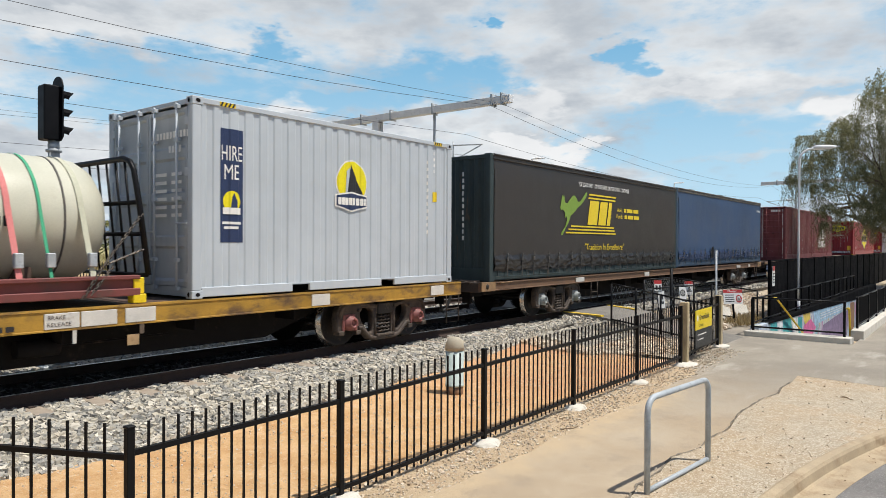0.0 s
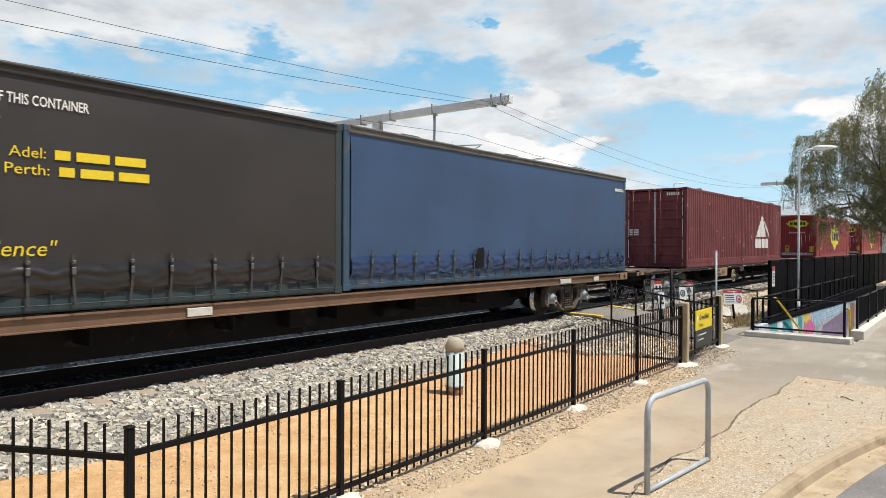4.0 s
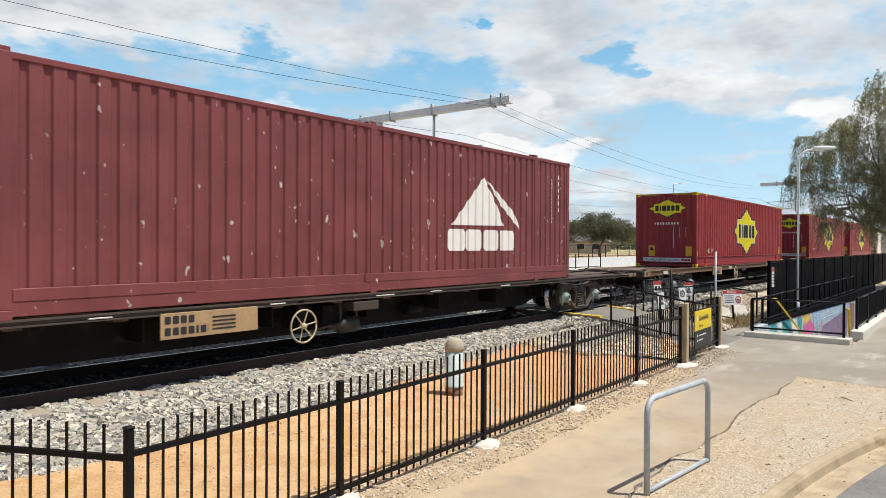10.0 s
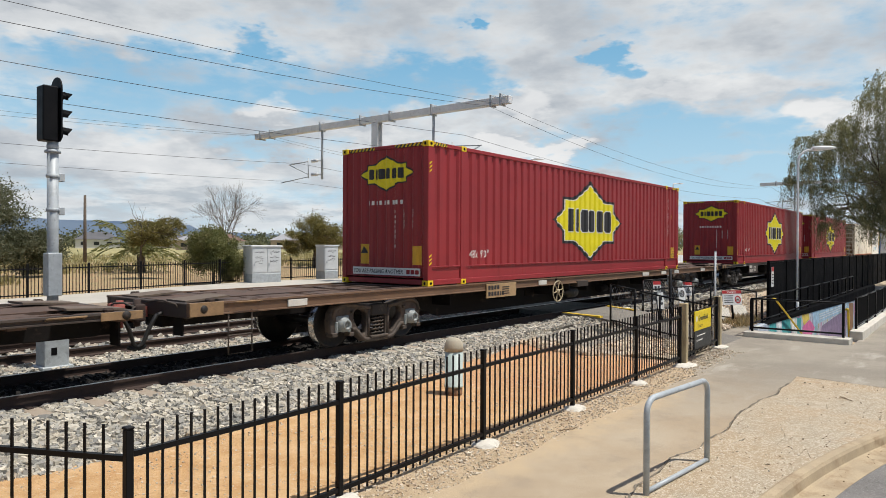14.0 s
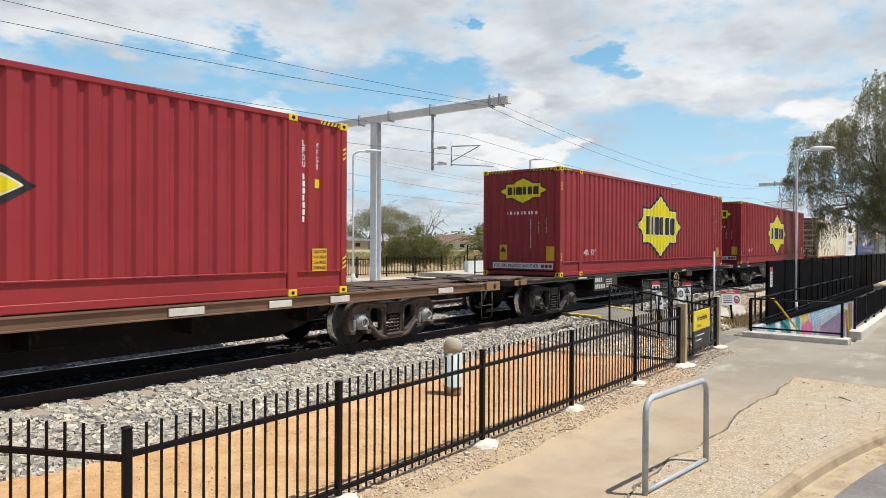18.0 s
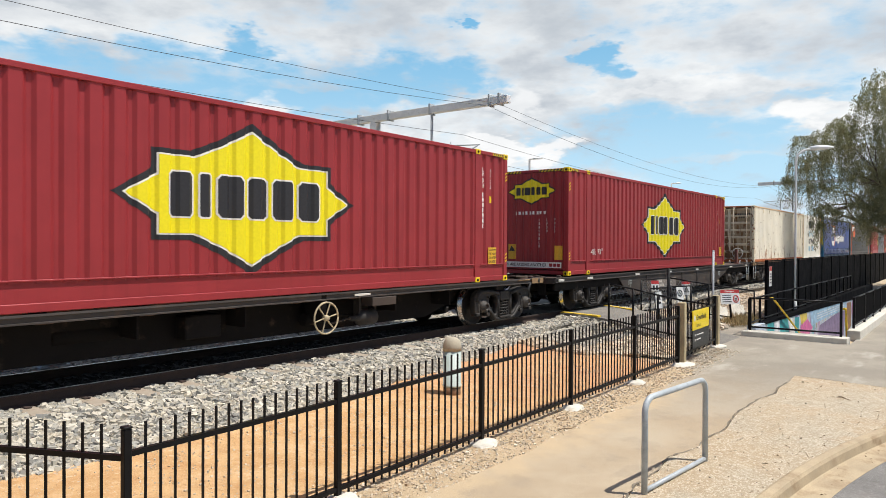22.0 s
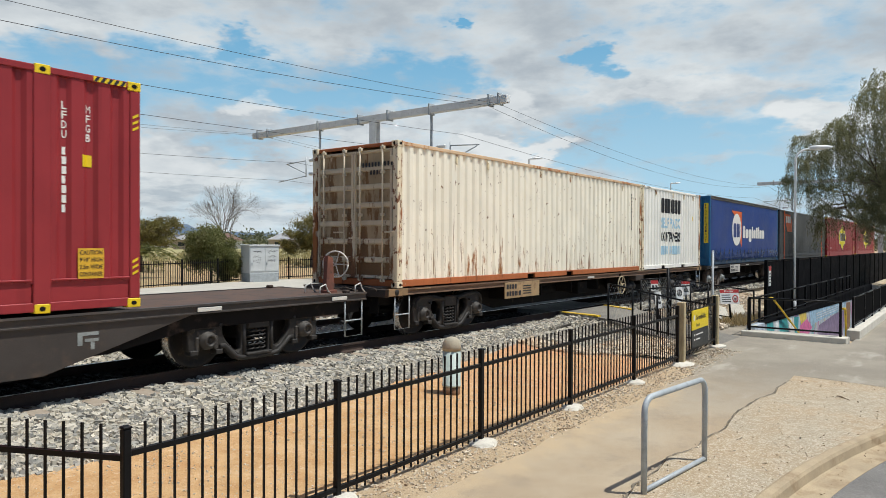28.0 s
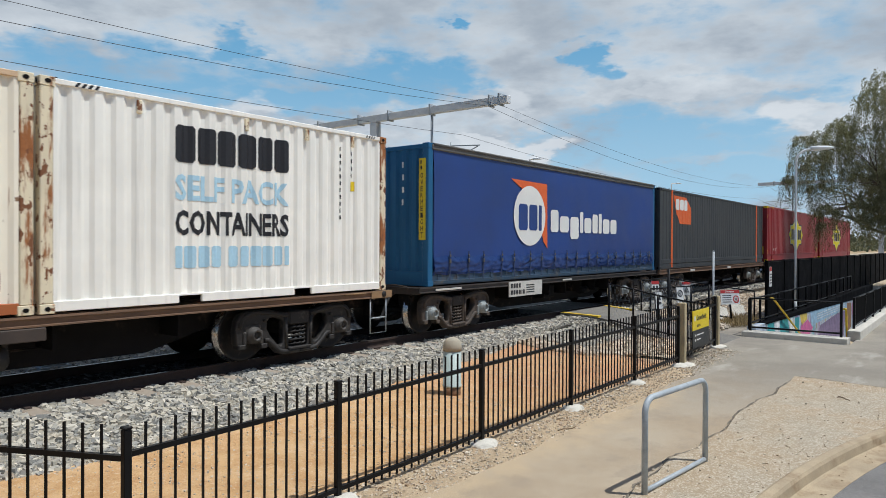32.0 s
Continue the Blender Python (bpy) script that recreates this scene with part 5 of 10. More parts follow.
def guard_rail(points, height, label, base=0.2, rails=(0.0,), infill=True, gap=0.12, wire=0.004):
    ob = thing("guard_rail", label, "railing", pose(points[0][0], points[0][1], base), "subway railings")
    o = Vector(points[0])
    for x, y in points:
        bm = bmesh.new()
        soft_box(bm, x - o.x - 0.03, x - o.x + 0.03, y - o.y - 0.03, y - o.y + 0.03, -0.05, height, 0.006)
        part("post", bm, M["black_paint"], ob)
    for a, b in zip(points, points[1:]):
        for z in (height - 0.02, 0.10):
            bm = bmesh.new()
            tube(bm, (a[0] - o.x, a[1] - o.y, z), (b[0] - o.x, b[1] - o.y, z), 0.024, 8)
            part("rail", bm, M["black_paint"], ob)
        if infill:
            bm = bmesh.new()
            A, B = Vector((a[0] - o.x, a[1] - o.y, 0)), Vector((b[0] - o.x, b[1] - o.y, 0))
            n = max(2, int((B - A).length / gap))
            for i in range(n):
                p = A.lerp(B, (i + 0.5) / n)
                tube(bm, (p.x, p.y, 0.1), (p.x, p.y, height - 0.03), wire, 4, caps=False)
            part("mesh_infill", bm, M["black_paint"], ob)
    return ob


guard_rail([(19.60, 4.80), (19.60, 2.67)], 0.89, "black railing across the head of the subway", 0.135, infill=False)
guard_rail([(21.1, 2.58)] + [(21.1 + 2.0 * i, 2.56) for i in range(1, 12)], 0.84, "black mesh railing along the subway's path side", 0.21, gap=0.06, wire=0.007)
guard_rail([(19.66, 4.84)] + [(20.9 + 2.2 * i, 4.86) for i in range(0, 9)], 0.76, "black handrail along the subway's mural wall", 0.22, infill=False)
for a, b, h in (((21.39, 4.62, 0.89), (25.17, 4.62, -0.48), 0.0), ((20.75, 2.72, 0.75), (21.0, 2.72, -0.1), 0.0)):
    bm = bmesh.new()
    A, B = Vector(a), Vector(b)
    bent(bm, [A + Vector((-0.35, 0, 0.03)), A + Vector((-0.1, 0, 0.02)), A, A.lerp(B, 0.3), A.lerp(B, 0.7), B], 0.028, 10)
    tagged(new("handrail", mesh_of("handrail", bm, M["yellow_line"])), "yellow tubular handrail going down into the subway", "handrail", "yellow handrails")


def black_wall():
    ob = thing("screen_wall", "long black steel screen wall between subway and tracks", "wall", pose(23.25, 5.21, -0.03), kind="structure")
    n = 22
    for i in range(n):
        bm = bmesh.new()
        x = i * 2.4
        for k in range(12):
            soft_box(bm, x + 0.04 + k * 0.194, x + 0.04 + k * 0.194 + 0.185, 0.0, 0.03, 0.05, 1.92, 0.004)
        part("panel", bm, M["wall_black"], ob)
        bm = bmesh.new()
        soft_box(bm, x - 0.04, x + 0.04, -0.03, 0.06, -0.1, 1.98, 0.006)
        part("post", bm, M["wall_black"], ob)
    bm = bmesh.new()
    soft_box(bm, 0, n * 2.4, -0.02, 0.05, 1.93, 1.97, 0.005)
    part("cap_rail", bm, M["wall_black"], ob)
    bm = bmesh.new()
    soft_box(bm, 0.12, 0.42, -0.045, -0.032, 1.15, 1.78, 0.004)
    part("notice", bm, M["plate_pale"], ob, "small white notice")
    decal("notice_face", [rect(0.12, 0.42, 1.64, 1.78)], M["sign_red"], ob, side_place, None, -0.045, 0.004)
    decal("notice_bars", [rect(0.17, 0.37, 1.25 + 0.09 * i, 1.29 + 0.09 * i) for i in range(4)], M["black_text"], ob, side_place, None, -0.045, 0.004)


black_wall()


def street_lamp(x, y, z0, h, reach, turn, label, r=0.06, bow=0.55, head=0.8):
    ob = thing("street_lamp", label, "street lamp", pose(x, y, z0, 0, 0, turn))
    bm = bmesh.new()
    pts = [(0, 0, 0), (0, 0, h * 0.5), (0, 0, h - bow)] + [(bow * (1 - math.cos(radians(a))), 0, h - bow + (bow - 0.05) * math.sin(radians(a))) for a in (15, 30, 45, 60, 75, 86)] + [(reach - head * 0.8, 0, h - 0.035)]
    bent(bm, pts, r, 12)
    lathe(bm, [(0.0, r * 1.9), (0.5, r * 1.7), (0.52, r)], 12, "z")
    part("pole", bm, M["galv_white"], ob)
    bm = bmesh.new()
    a, b = reach - head, reach
    rows = []
    for k, w, up, low in ((0.0, 0.05, 0.03, -0.05), (0.06, 0.085, 0.05, -0.08), (0.35, 0.115, 0.065, -0.09), (0.75, 0.11, 0.055, -0.055), (0.95, 0.075, 0.035, -0.02), (1.0, 0.03, 0.02, -0.005)):
        q = a + (b - a) * k
        rows.append([bm.verts.new((q, s, h + t)) for s, t in ((-w, 0.0), (-w * 0.7, up), (w * 0.7, up), (w, 0.0), (w * 0.75, low), (-w * 0.75, low))])
    for p, q in zip(rows, rows[1:]):
        for i in range(6):
            bm.faces.new((p[i], p[(i + 1) % 6], q[(i + 1) % 6], q[i])).smooth = True
    bm.faces.new(rows[0][::-1])
    bm.faces.new(rows[-1])
    part("lamp_head", bm, M["galv_white"], ob)
    return ob


street_lamp(26.1, 4.95, 0.0, 5.78, 1.22, -58, "pale grey street lamp with a curved arm by the black wall", 0.036, 0.46, 0.78)


# ---- overhead line ----
def gantry(x, label, mast_y=23.6, reach=(-7.8, 9.6), drops=((-3.6, -1), (4.0, 1))):
    ob = thing("gantry", label, "gantry", pose(x, mast_y, 0.42), "overhead line gantries")
    bm = bmesh.new()
    sec = [(-0.19, -0.2), (-0.16, -0.2), (-0.16, -0.012), (0.16, -0.012), (0.16, -0.2), (0.19, -0.2), (0.19, 0.2), (0.16, 0.2), (0.16, 0.012), (-0.16, 0.012), (-0.16, 0.2), (-0.19, 0.2)]
    rings = [[bm.verts.new((a, b, z)) for a, b in sec] for z in (0.0, 8.1)]
    for i in range(len(sec)):
        bm.faces.new((rings[0][i], rings[0][(i + 1) % len(sec)], rings[1][(i + 1) % len(sec)], rings[1][i]))
    part("mast", bm, M["galv_white"], ob)
    bm = bmesh.new()
    soft_box(bm, -0.3, 0.3, -0.3, 0.3, 0, 0.06, 0.01)
    part("base_plate", bm, M["galv"], ob)
    bm = bmesh.new()
    soft_box(bm, -0.16, 0.16, reach[0], reach[1], 8.02, 8.34, 0.01)
    part("beam", bm, M["galv_white"], ob)
    for y in (-1.0, 1.0, -3.6, 4.0, -6.9, -7.4, 8.2, 9.1):
        if not reach[0] < y < reach[1]:
            continue
        bm = bmesh.new()
        soft_box(bm, -0.22, 0.22, y - 0.04, y + 0.04, 7.95, 8.46 if abs(y) > 0.5 else 8.5, 0.008)
        part("clamp", bm, M["galv"], ob)
    for y, sgn in drops:
        bm = bmesh.new()
        tube(bm, (0, y, 5.43), (0, y, 8.1), 0.065, 12)
        part("drop_tube", bm, M["galv"], ob)
        k = y + sgn * 1.1
        for z in (5.72, 6.45):
            bm = bmesh.new()
            tube(bm, (0, y, z - 0.05), (0, y + sgn * 0.35, z), 0.03, 8)
            lathe(bm, [(y + sgn * (0.35 + 0.06 * i), 0.10 if i % 2 else 0.07) for i in range(9)] if sgn > 0 else [(y - (0.83 - 0.06 * i), 0.10 if i % 2 else 0.07) for i in range(9)], 10, "y", (0, 0, z))
            part("insulator", bm, M["galv_white"], ob)
        bm = bmesh.new()
        tube(bm, (0, k, 5.55), (0, k, 6.62), 0.03, 8)
        tube(bm, (0, k, 6.45), (0, k + sgn * 1.6, 6.36), 0.028, 8)
        tube(bm, (0, k, 5.75), (0, k + sgn * 1.5, 6.32), 0.024, 8)
        tube(bm, (0, k, 5.62), (0, k + sgn * 2.3, 5.40), 0.024, 8)
        part("cantilever", bm, M["galv"], ob)
    return ob


gantry(24.8, "pale steel T-shaped gantry mast carrying the overhead line")
gantry(74.5, "distant pale steel cantilever gantry of the overhead line", 7.0, (-0.4, 10.6), ((7.4, 1),))
gantry(-27.0, "pale steel gantry of the overhead line")


def wires():
    steel = plain("dark_wire", (0.05, 0.05, 0.055), 0.5, 0.6)
    for y, z, sag, r in ((16.92, 8.45, 1.28, 0.008), (16.31, 8.45, 0.98, 0.007), (18.2, 7.3, 0.66, 0.008), (18.1, 6.35, 0.52, 0.007), (29.4, 6.80, 0.75, 0.008), (30.1, 5.85, 0.42, 0.007), (32.2, 8.6, 0.9, 0.006), (32.7, 8.6, 1.05, 0.006)):
        ob = None
        bm = bmesh.new()
        for a, b in ((-78.2, -27.0), (-27.0, 24.8), (24.8, 76.0), (76.0, 127.2), (127.2, 178.4)):
            pts = [(a + (b - a) * i / 16, y, z - sag * 4 * (i / 16) * (1 - i / 16)) for i in range(17)]
            bent(bm, pts, r, 5)
        tagged(new("overhead_wire", mesh_of("overhead_wire", bm, steel)), "thin dark overhead wire sagging between gantries", "wire", "overhead wires")


wires()


# ---- signal ----
def signal():
    ob = thing("rail_signal", "black three-aspect railway signal on a galvanised post", "railway signal", pose(4.90, 11.93, 0.40))
    bm = bmesh.new()
    tube(bm, (0, 0, 0.45), (0, 0, 3.69), 0.085, 20)
    part("post", bm, M["galv"], ob)
    bm = bmesh.new()
    soft_box(bm, -0.11, 0.11, -0.10, 0.10, 1.15, 1.85, 0.01)
    soft_box(bm, 0.10, 0.13, -0.03, 0.03, 1.5, 1.58, 0.005)
    part("junction_box", bm, M["galv"], ob)
    bm = bmesh.new()
    soft_box(bm, -0.19, 0.19, -0.17, 0.17, 0.0, 0.46, 0.01)
    soft_box(bm, -0.24, 0.24, -0.22, 0.22, -0.12, 0.02, 0.01)
    part("base_box", bm, M["galv"], ob)
    bm = bmesh.new()
    soft_box(bm, -0.09, 0.0, -0.175, -0.168, 0.2, 0.32, 0.002)
    part("base_label", bm, M["black_paint"], ob)
    bm = bmesh.new()
    for z, w in ((3.50, 0.12), (3.58, 0.09), (3.1, 0.10), (2.55, 0.10)):
        lathe(bm, [(z - 0.03, 0.09), (z - 0.02, w), (z + 0.02, w), (z + 0.03, 0.09)], 16, "z")
    for z in (3.02, 2.47):
        soft_box(bm, 0.08, 0.17, -0.05, 0.05, z, z + 0.13, 0.008)
    part("collar", bm, M["galv"], ob)
    head = bmesh.new()
    soft_box(head, -0.20, 0.05, -0.13, 0.13, 3.66, 4.55, 0.02)
    h = part("head", head, M["black_paint"], ob)
    bm = bmesh.new()
    slab(bm, [(-0.20, 3.72), (-0.12, 3.66), (0.12, 3.66), (0.20, 3.72), (0.20, 4.52)] + [(0.20 * math.cos(radians(a)), 4.52 + 0.20 * math.sin(radians(a))) for a in range(15, 180, 15)] + [(-0.20, 4.52)], -0.01, 0.01)
    b = part("backboard", bm, M["black_paint"], ob)
    b.matrix_local = pose(0.06, 0, 0, 0, 0, 90)
    for z in (3.83, 4.12, 4.41):
        bm = bmesh.new()
        ring = []
        for i in range(13):
            a = radians(-20 + 220 * i / 12)
            ring.append((bm.verts.new((0.07, 0.10 * math.cos(a), z + 0.10 * math.sin(a))), bm.verts.new((0.30 - 0.10 * (1 - max(0.0, math.sin(a))), 0.10 * math.cos(a), z + 0.10 * math.sin(a) - 0.02))))
        for (p, q), (r, s) in zip(ring, ring[1:]):
            bm.faces.new((p, r, s, q))
        bmesh.ops.solidify(bm, geom=bm.faces[:], thickness=0.006)
        part("hood", bm, M["black_paint"], h)
        bm = bmesh.new()
        lathe(bm, [(0.07, 0.0), (0.07, 0.085), (0.08, 0.085), (0.085, 0.0)], 16, "x", (0, 0, z))
        part("lens", bm, plain("dark_signal_lens", (0.02, 0.02, 0.02), 0.15), h)
    return ob


signal()


# ---- far side: platform walk, cabinets, fence, lamps ----
flat_piece("platform_walk", [(-40, 21.2), (30.0, 21.2), (30.0, 25.6), (21.0, 27.9), (9.3, 24.9), (-40, 21.6)], 0.2, 0.58, M["concrete_new"], "pale concrete walk beyond the tracks", "pavement")
back_posts = [(2.6, 23.25), (4.9, 23.85), (7.2, 24.45), (9.5, 25.06), (11.8, 25.7), (14.1, 26.3), (16.4, 26.95), (18.6, 27.6), (20.9, 28.2), (23.3, 28.3), (25.7, 28.3), (28.1, 28.2), (30.4, 28.0), (32.8, 27.8), (35.2, 27.6), (37.6, 27.5)]
picket_fence("picket_fence", back_posts, 1.15, 0.13, "black steel picket fence behind the far walk", 0.07, (0.14, 1.0), 0.02, lambda x, y: 0.52)


def cabinet(x, y, w, d, h, turn, doors_n, label):
    ob = thing("equipment_cabinet", label, "cabinet", pose(x, y, 0.58, 0, 0, turn), "trackside cabinets")
    paint = M["cab_paint"]
    bm = bmesh.new()
    soft_box(bm, 0, w, 0, d, 0.40, h - 0.08, 0.012)
    part("body", bm, paint, ob)
    bm = bmesh.new()
    soft_box(bm, -0.05, w + 0.05, -0.06, d + 0.05, h - 0.08, h, 0.015)
    part("roof", bm, paint, ob)
    bm = bmesh.new()
    soft_box(bm, 0.015, w - 0.015, -0.012, d - 0.015, -0.1, 0.42, 0.01)
    part("plinth", bm, M["galv"], ob, "galvanised plinth")
    dw = w / doors_n
    for k in range(doors_n):
        bm = bmesh.new()
        soft_box(bm, k * dw + 0.03, (k + 1) * dw - 0.03, -0.025, 0.0, 0.5, h - 0.16, 0.008)
        dr = part("door", bm, paint, ob)
        bm = bmesh.new()
        soft_box(bm, (k + 0.12) * dw, (k + 0.20) * dw, -0.06, -0.025, h * 0.45, h * 0.52, 0.005)
        part("handle", bm, M["galv"], dr)
        rnd = random.Random(int(x * 10) + k)
        sc = []
        for row in range(3):
            a, zz = k * dw + dw * 0.22, h * (0.80 - 0.13 * row)
            while a < k * dw + dw * (0.78 - 0.05 * row):
                step_u, rise = rnd.uniform(0.03, 0.08), rnd.uniform(-0.5, 1.0) * (0.07 if row < 2 else 0.12)
                p, q = Vector((a, zz)), Vector((a + step_u, zz + rise))
                d = (q - p).normalized() * 0.011
                w = Vector((-d.y, d.x))
                sc.append([tuple(p + w), tuple(p - w), tuple(q - w), tuple(q + w)])
                a, zz = q.x - 0.012, h * (0.80 - 0.13 * row) + rnd.uniform(-0.05, 0.07)
        decal("scribble", sc, M["black_text"], ob, side_place, None, -0.025, 0.004, "black spray-paint scribble")


M["cab_paint"] = coat("pale_grey_cabinet_paint", (0.62, 0.64, 0.64), 0.5, 0.0, 0.08, 2.0, (0.36, 0.36, 0.35), 0.58, 0.8)
cabinet(19.65, 26.66, 1.47, 1.0, 1.75, -13, 2, "wide pale grey trackside cabinet with black scribbles")
cabinet(24.66, 27.23, 0.82, 0.95, 1.78, -13, 1, "narrow pale grey trackside cabinet with black scribbles")
street_lamp(22.95, 23.3, 0.5, 6.35, 1.3, -38, "slim white lamp post on the far walk", 0.05, 0.32, 0.75)
street_lamp(42.0, 25.0, 0.5, 8.0, 1.0, -38, "tall pale lamp post on the far platform", 0.075, 0.15)
street_lamp(84.5, 30.0, 0.5, 9.6, 1.4, -38, "distant pale lamp post", 0.06, 0.15)

# the ramp and platform beyond the crossing
flat_piece("platform", [(31.5, 20.6), (80.0, 20.6), (80.0, 26.5), (31.5, 26.5)], 0.0, 0.75, M["concrete_new"], "pale concrete platform ramp", "platform")
flat_piece("platform_wall", [(33.5, 24.2), (80.0, 24.2), (80.0, 24.5), (33.5, 24.5)], 0.5, 1.42, M["galv_white"], "white rendered ramp wall", "wall")
guard_rail([(31.5 + 2.0 * i, 22.3) for i in range(9)], 1.05, "dark railing on the platform ramp", 0.75, infill=False)
guard_rail([(33.6 + 2.4 * i, 24.35) for i in range(14)], 1.0, "dark mesh railing on the ramp wall", 1.42)


# ---- plants ----
def leaf_material(name, a, b, dry):
    n = Nodes(name)
    rnd = n.put("ShaderNodeNewGeometry").outputs["Random Per Island"]
    c = n.mix(rnd, rgb(*a), rgb(*b))
    c = n.mix(n.step(n.noise(0.8, 4.0), 0.52, 0.72, 0.0, 0.6), c, rgb(*dry))
    n.set("Base Color", c)
    n.set("Roughness", 0.6)
    tr = n.put("ShaderNodeBsdfTranslucent", [("Color", c)])
    mx = n.put("ShaderNodeMixShader", [("Fac", 0.45), (1, n.b.outputs[0]), (2, tr.outputs[0])])
    n.t.links.new(mx.outputs[0], n.out.inputs["Surface"])
    return n.m


M["leaf_grey"] = leaf_material("grey_green_leaves", (0.15, 0.16, 0.078), (0.35, 0.34, 0.19), (0.32, 0.27, 0.15))
M["leaf_green"] = leaf_material("mid_green_leaves", (0.10, 0.115, 0.036), (0.25, 0.25, 0.085), (0.26, 0.21, 0.09))
M["leaf_olive"] = leaf_material("olive_brown_leaves", (0.13, 0.12, 0.036), (0.30, 0.255, 0.08), (0.28, 0.20, 0.075))
M["leaf_dark"] = leaf_material("dark_green_leaves", (0.075, 0.088, 0.045), (0.17, 0.175, 0.10), (0.17, 0.155, 0.09))
M["bark"] = coat("grey_brown_bark", (0.13, 0.10, 0.075), 0.9, 0.0, 0.3, 6.0, (0.07, 0.055, 0.04), 0.5, 0.7, bump=0.5)


def leaves_mesh(name, pts, ways, size, aspect, rng, material):
    """One small tapering blade at each point, along its way."""
    n = len(pts)
    side = np.cross(ways, rng.normal(0, 1, (n, 3)))
    side /= np.linalg.norm(side, axis=1, keepdims=True) + 1e-9
    k = size * (0.6 + 0.8 * rng.random((n, 1)))
    a = pts
    b = pts + ways * k * 0.5 + side * k * aspect
    c = pts + ways * k
    d = pts + ways * k * 0.5 - side * k * aspect
    V = np.stack((a, b, c, d), 1).reshape(-1, 3)
    F = np.arange(n * 4).reshape(n, 4)
    me = bpy.data.meshes.new(name)
    me.from_pydata(V.tolist(), [], F.tolist())
    me.materials.append(material)
    return me


def grow(bm, p, way, length, r, depth, rng, tips, droop=0.0, spread=0.6, kids=3):
    """A limb that tapers, bends and splits."""
    pts, q = [p], Vector(p)
    w = Vector(way).normalized()
    n = 4
    for i in range(n):
        w = (w + Vector(rng.normal(0, 0.13, 3)) + Vector((0, 0, -droop * (i + 1) / n))).normalized()
        q = q + w * length / n
        pts.append(q.copy())
    for i in range(n):
        tube(bm, pts[i], pts[i + 1], r * (1 - 0.14 * i), 7 if depth > 1 else 5, r * (1 - 0.14 * (i + 1)), caps=i == 0)
    if depth == 0:
        tips.append((pts[-1], w))
        tips.append((pts[-2], w))
        return
    for k in range(kids):
        a = Vector(rng.normal(0, spread, 3))
        start = pts[-1] if k else pts[-2]
        grow(bm, start, w + a, length * (0.62 + 0.2 * rng.random()), r * 0.5, depth - 1, rng, tips, droop, spread, kids)


def tree(name, base, height, label, seed, leaf, blobs, count, size, aspect=0.22, trunk_r=0.12, depth=3, droop=0.0, spread=0.6, hang=0.0, kids=3, start=0.35, lean=(0, 0, 1)):
    """A trunk with limbs, and leaves in clumps. blobs: (dx, dy, z, radius, height radius, share)."""
    rng = np.random.default_rng(seed)
    ob = thing(name, label, name.replace("_", " "), pose(*base))
    bm = bmesh.new()
    tips = []
    tube(bm, (0, 0, -0.2), Vector(lean) * height * start * 0.5, trunk_r * 1.15, 10, trunk_r)
    grow(bm, Vector(lean) * height * start * 0.5, lean, height * start, trunk_r, depth, rng, tips, droop, spread, kids)
    part("trunk", bm, M["bark"], ob)
    if count:
        P = []
        total = sum(b[5] for b in blobs)
        for dx, dy, z, r, rz, share in blobs:
            n = int(count * share / total)
            clump = 16 + int(r * 10)
            cc = rng.normal(0, 1, (clump, 3))
            cc /= np.linalg.norm(cc, axis=1, keepdims=True)
            cc *= (0.35 + 0.65 * rng.random((clump, 1)) ** 0.5) * (r, r, rz)
            pick = rng.integers(0, clump, n)
            P.append(cc[pick] + rng.normal(0, 1, (n, 3)) * (r * 0.20, r * 0.20, rz * 0.15) + (dx, dy, z))
        P = np.concatenate(P)
        ways = rng.normal(0, 1, P.shape) + (0, 0, -hang)
        ways /= np.linalg.norm(ways, axis=1, keepdims=True)
        me = leaves_mesh("crown", P, ways, size, aspect, rng, M[leaf])
        c = new("crown", me)
        c.parent = ob
    return ob


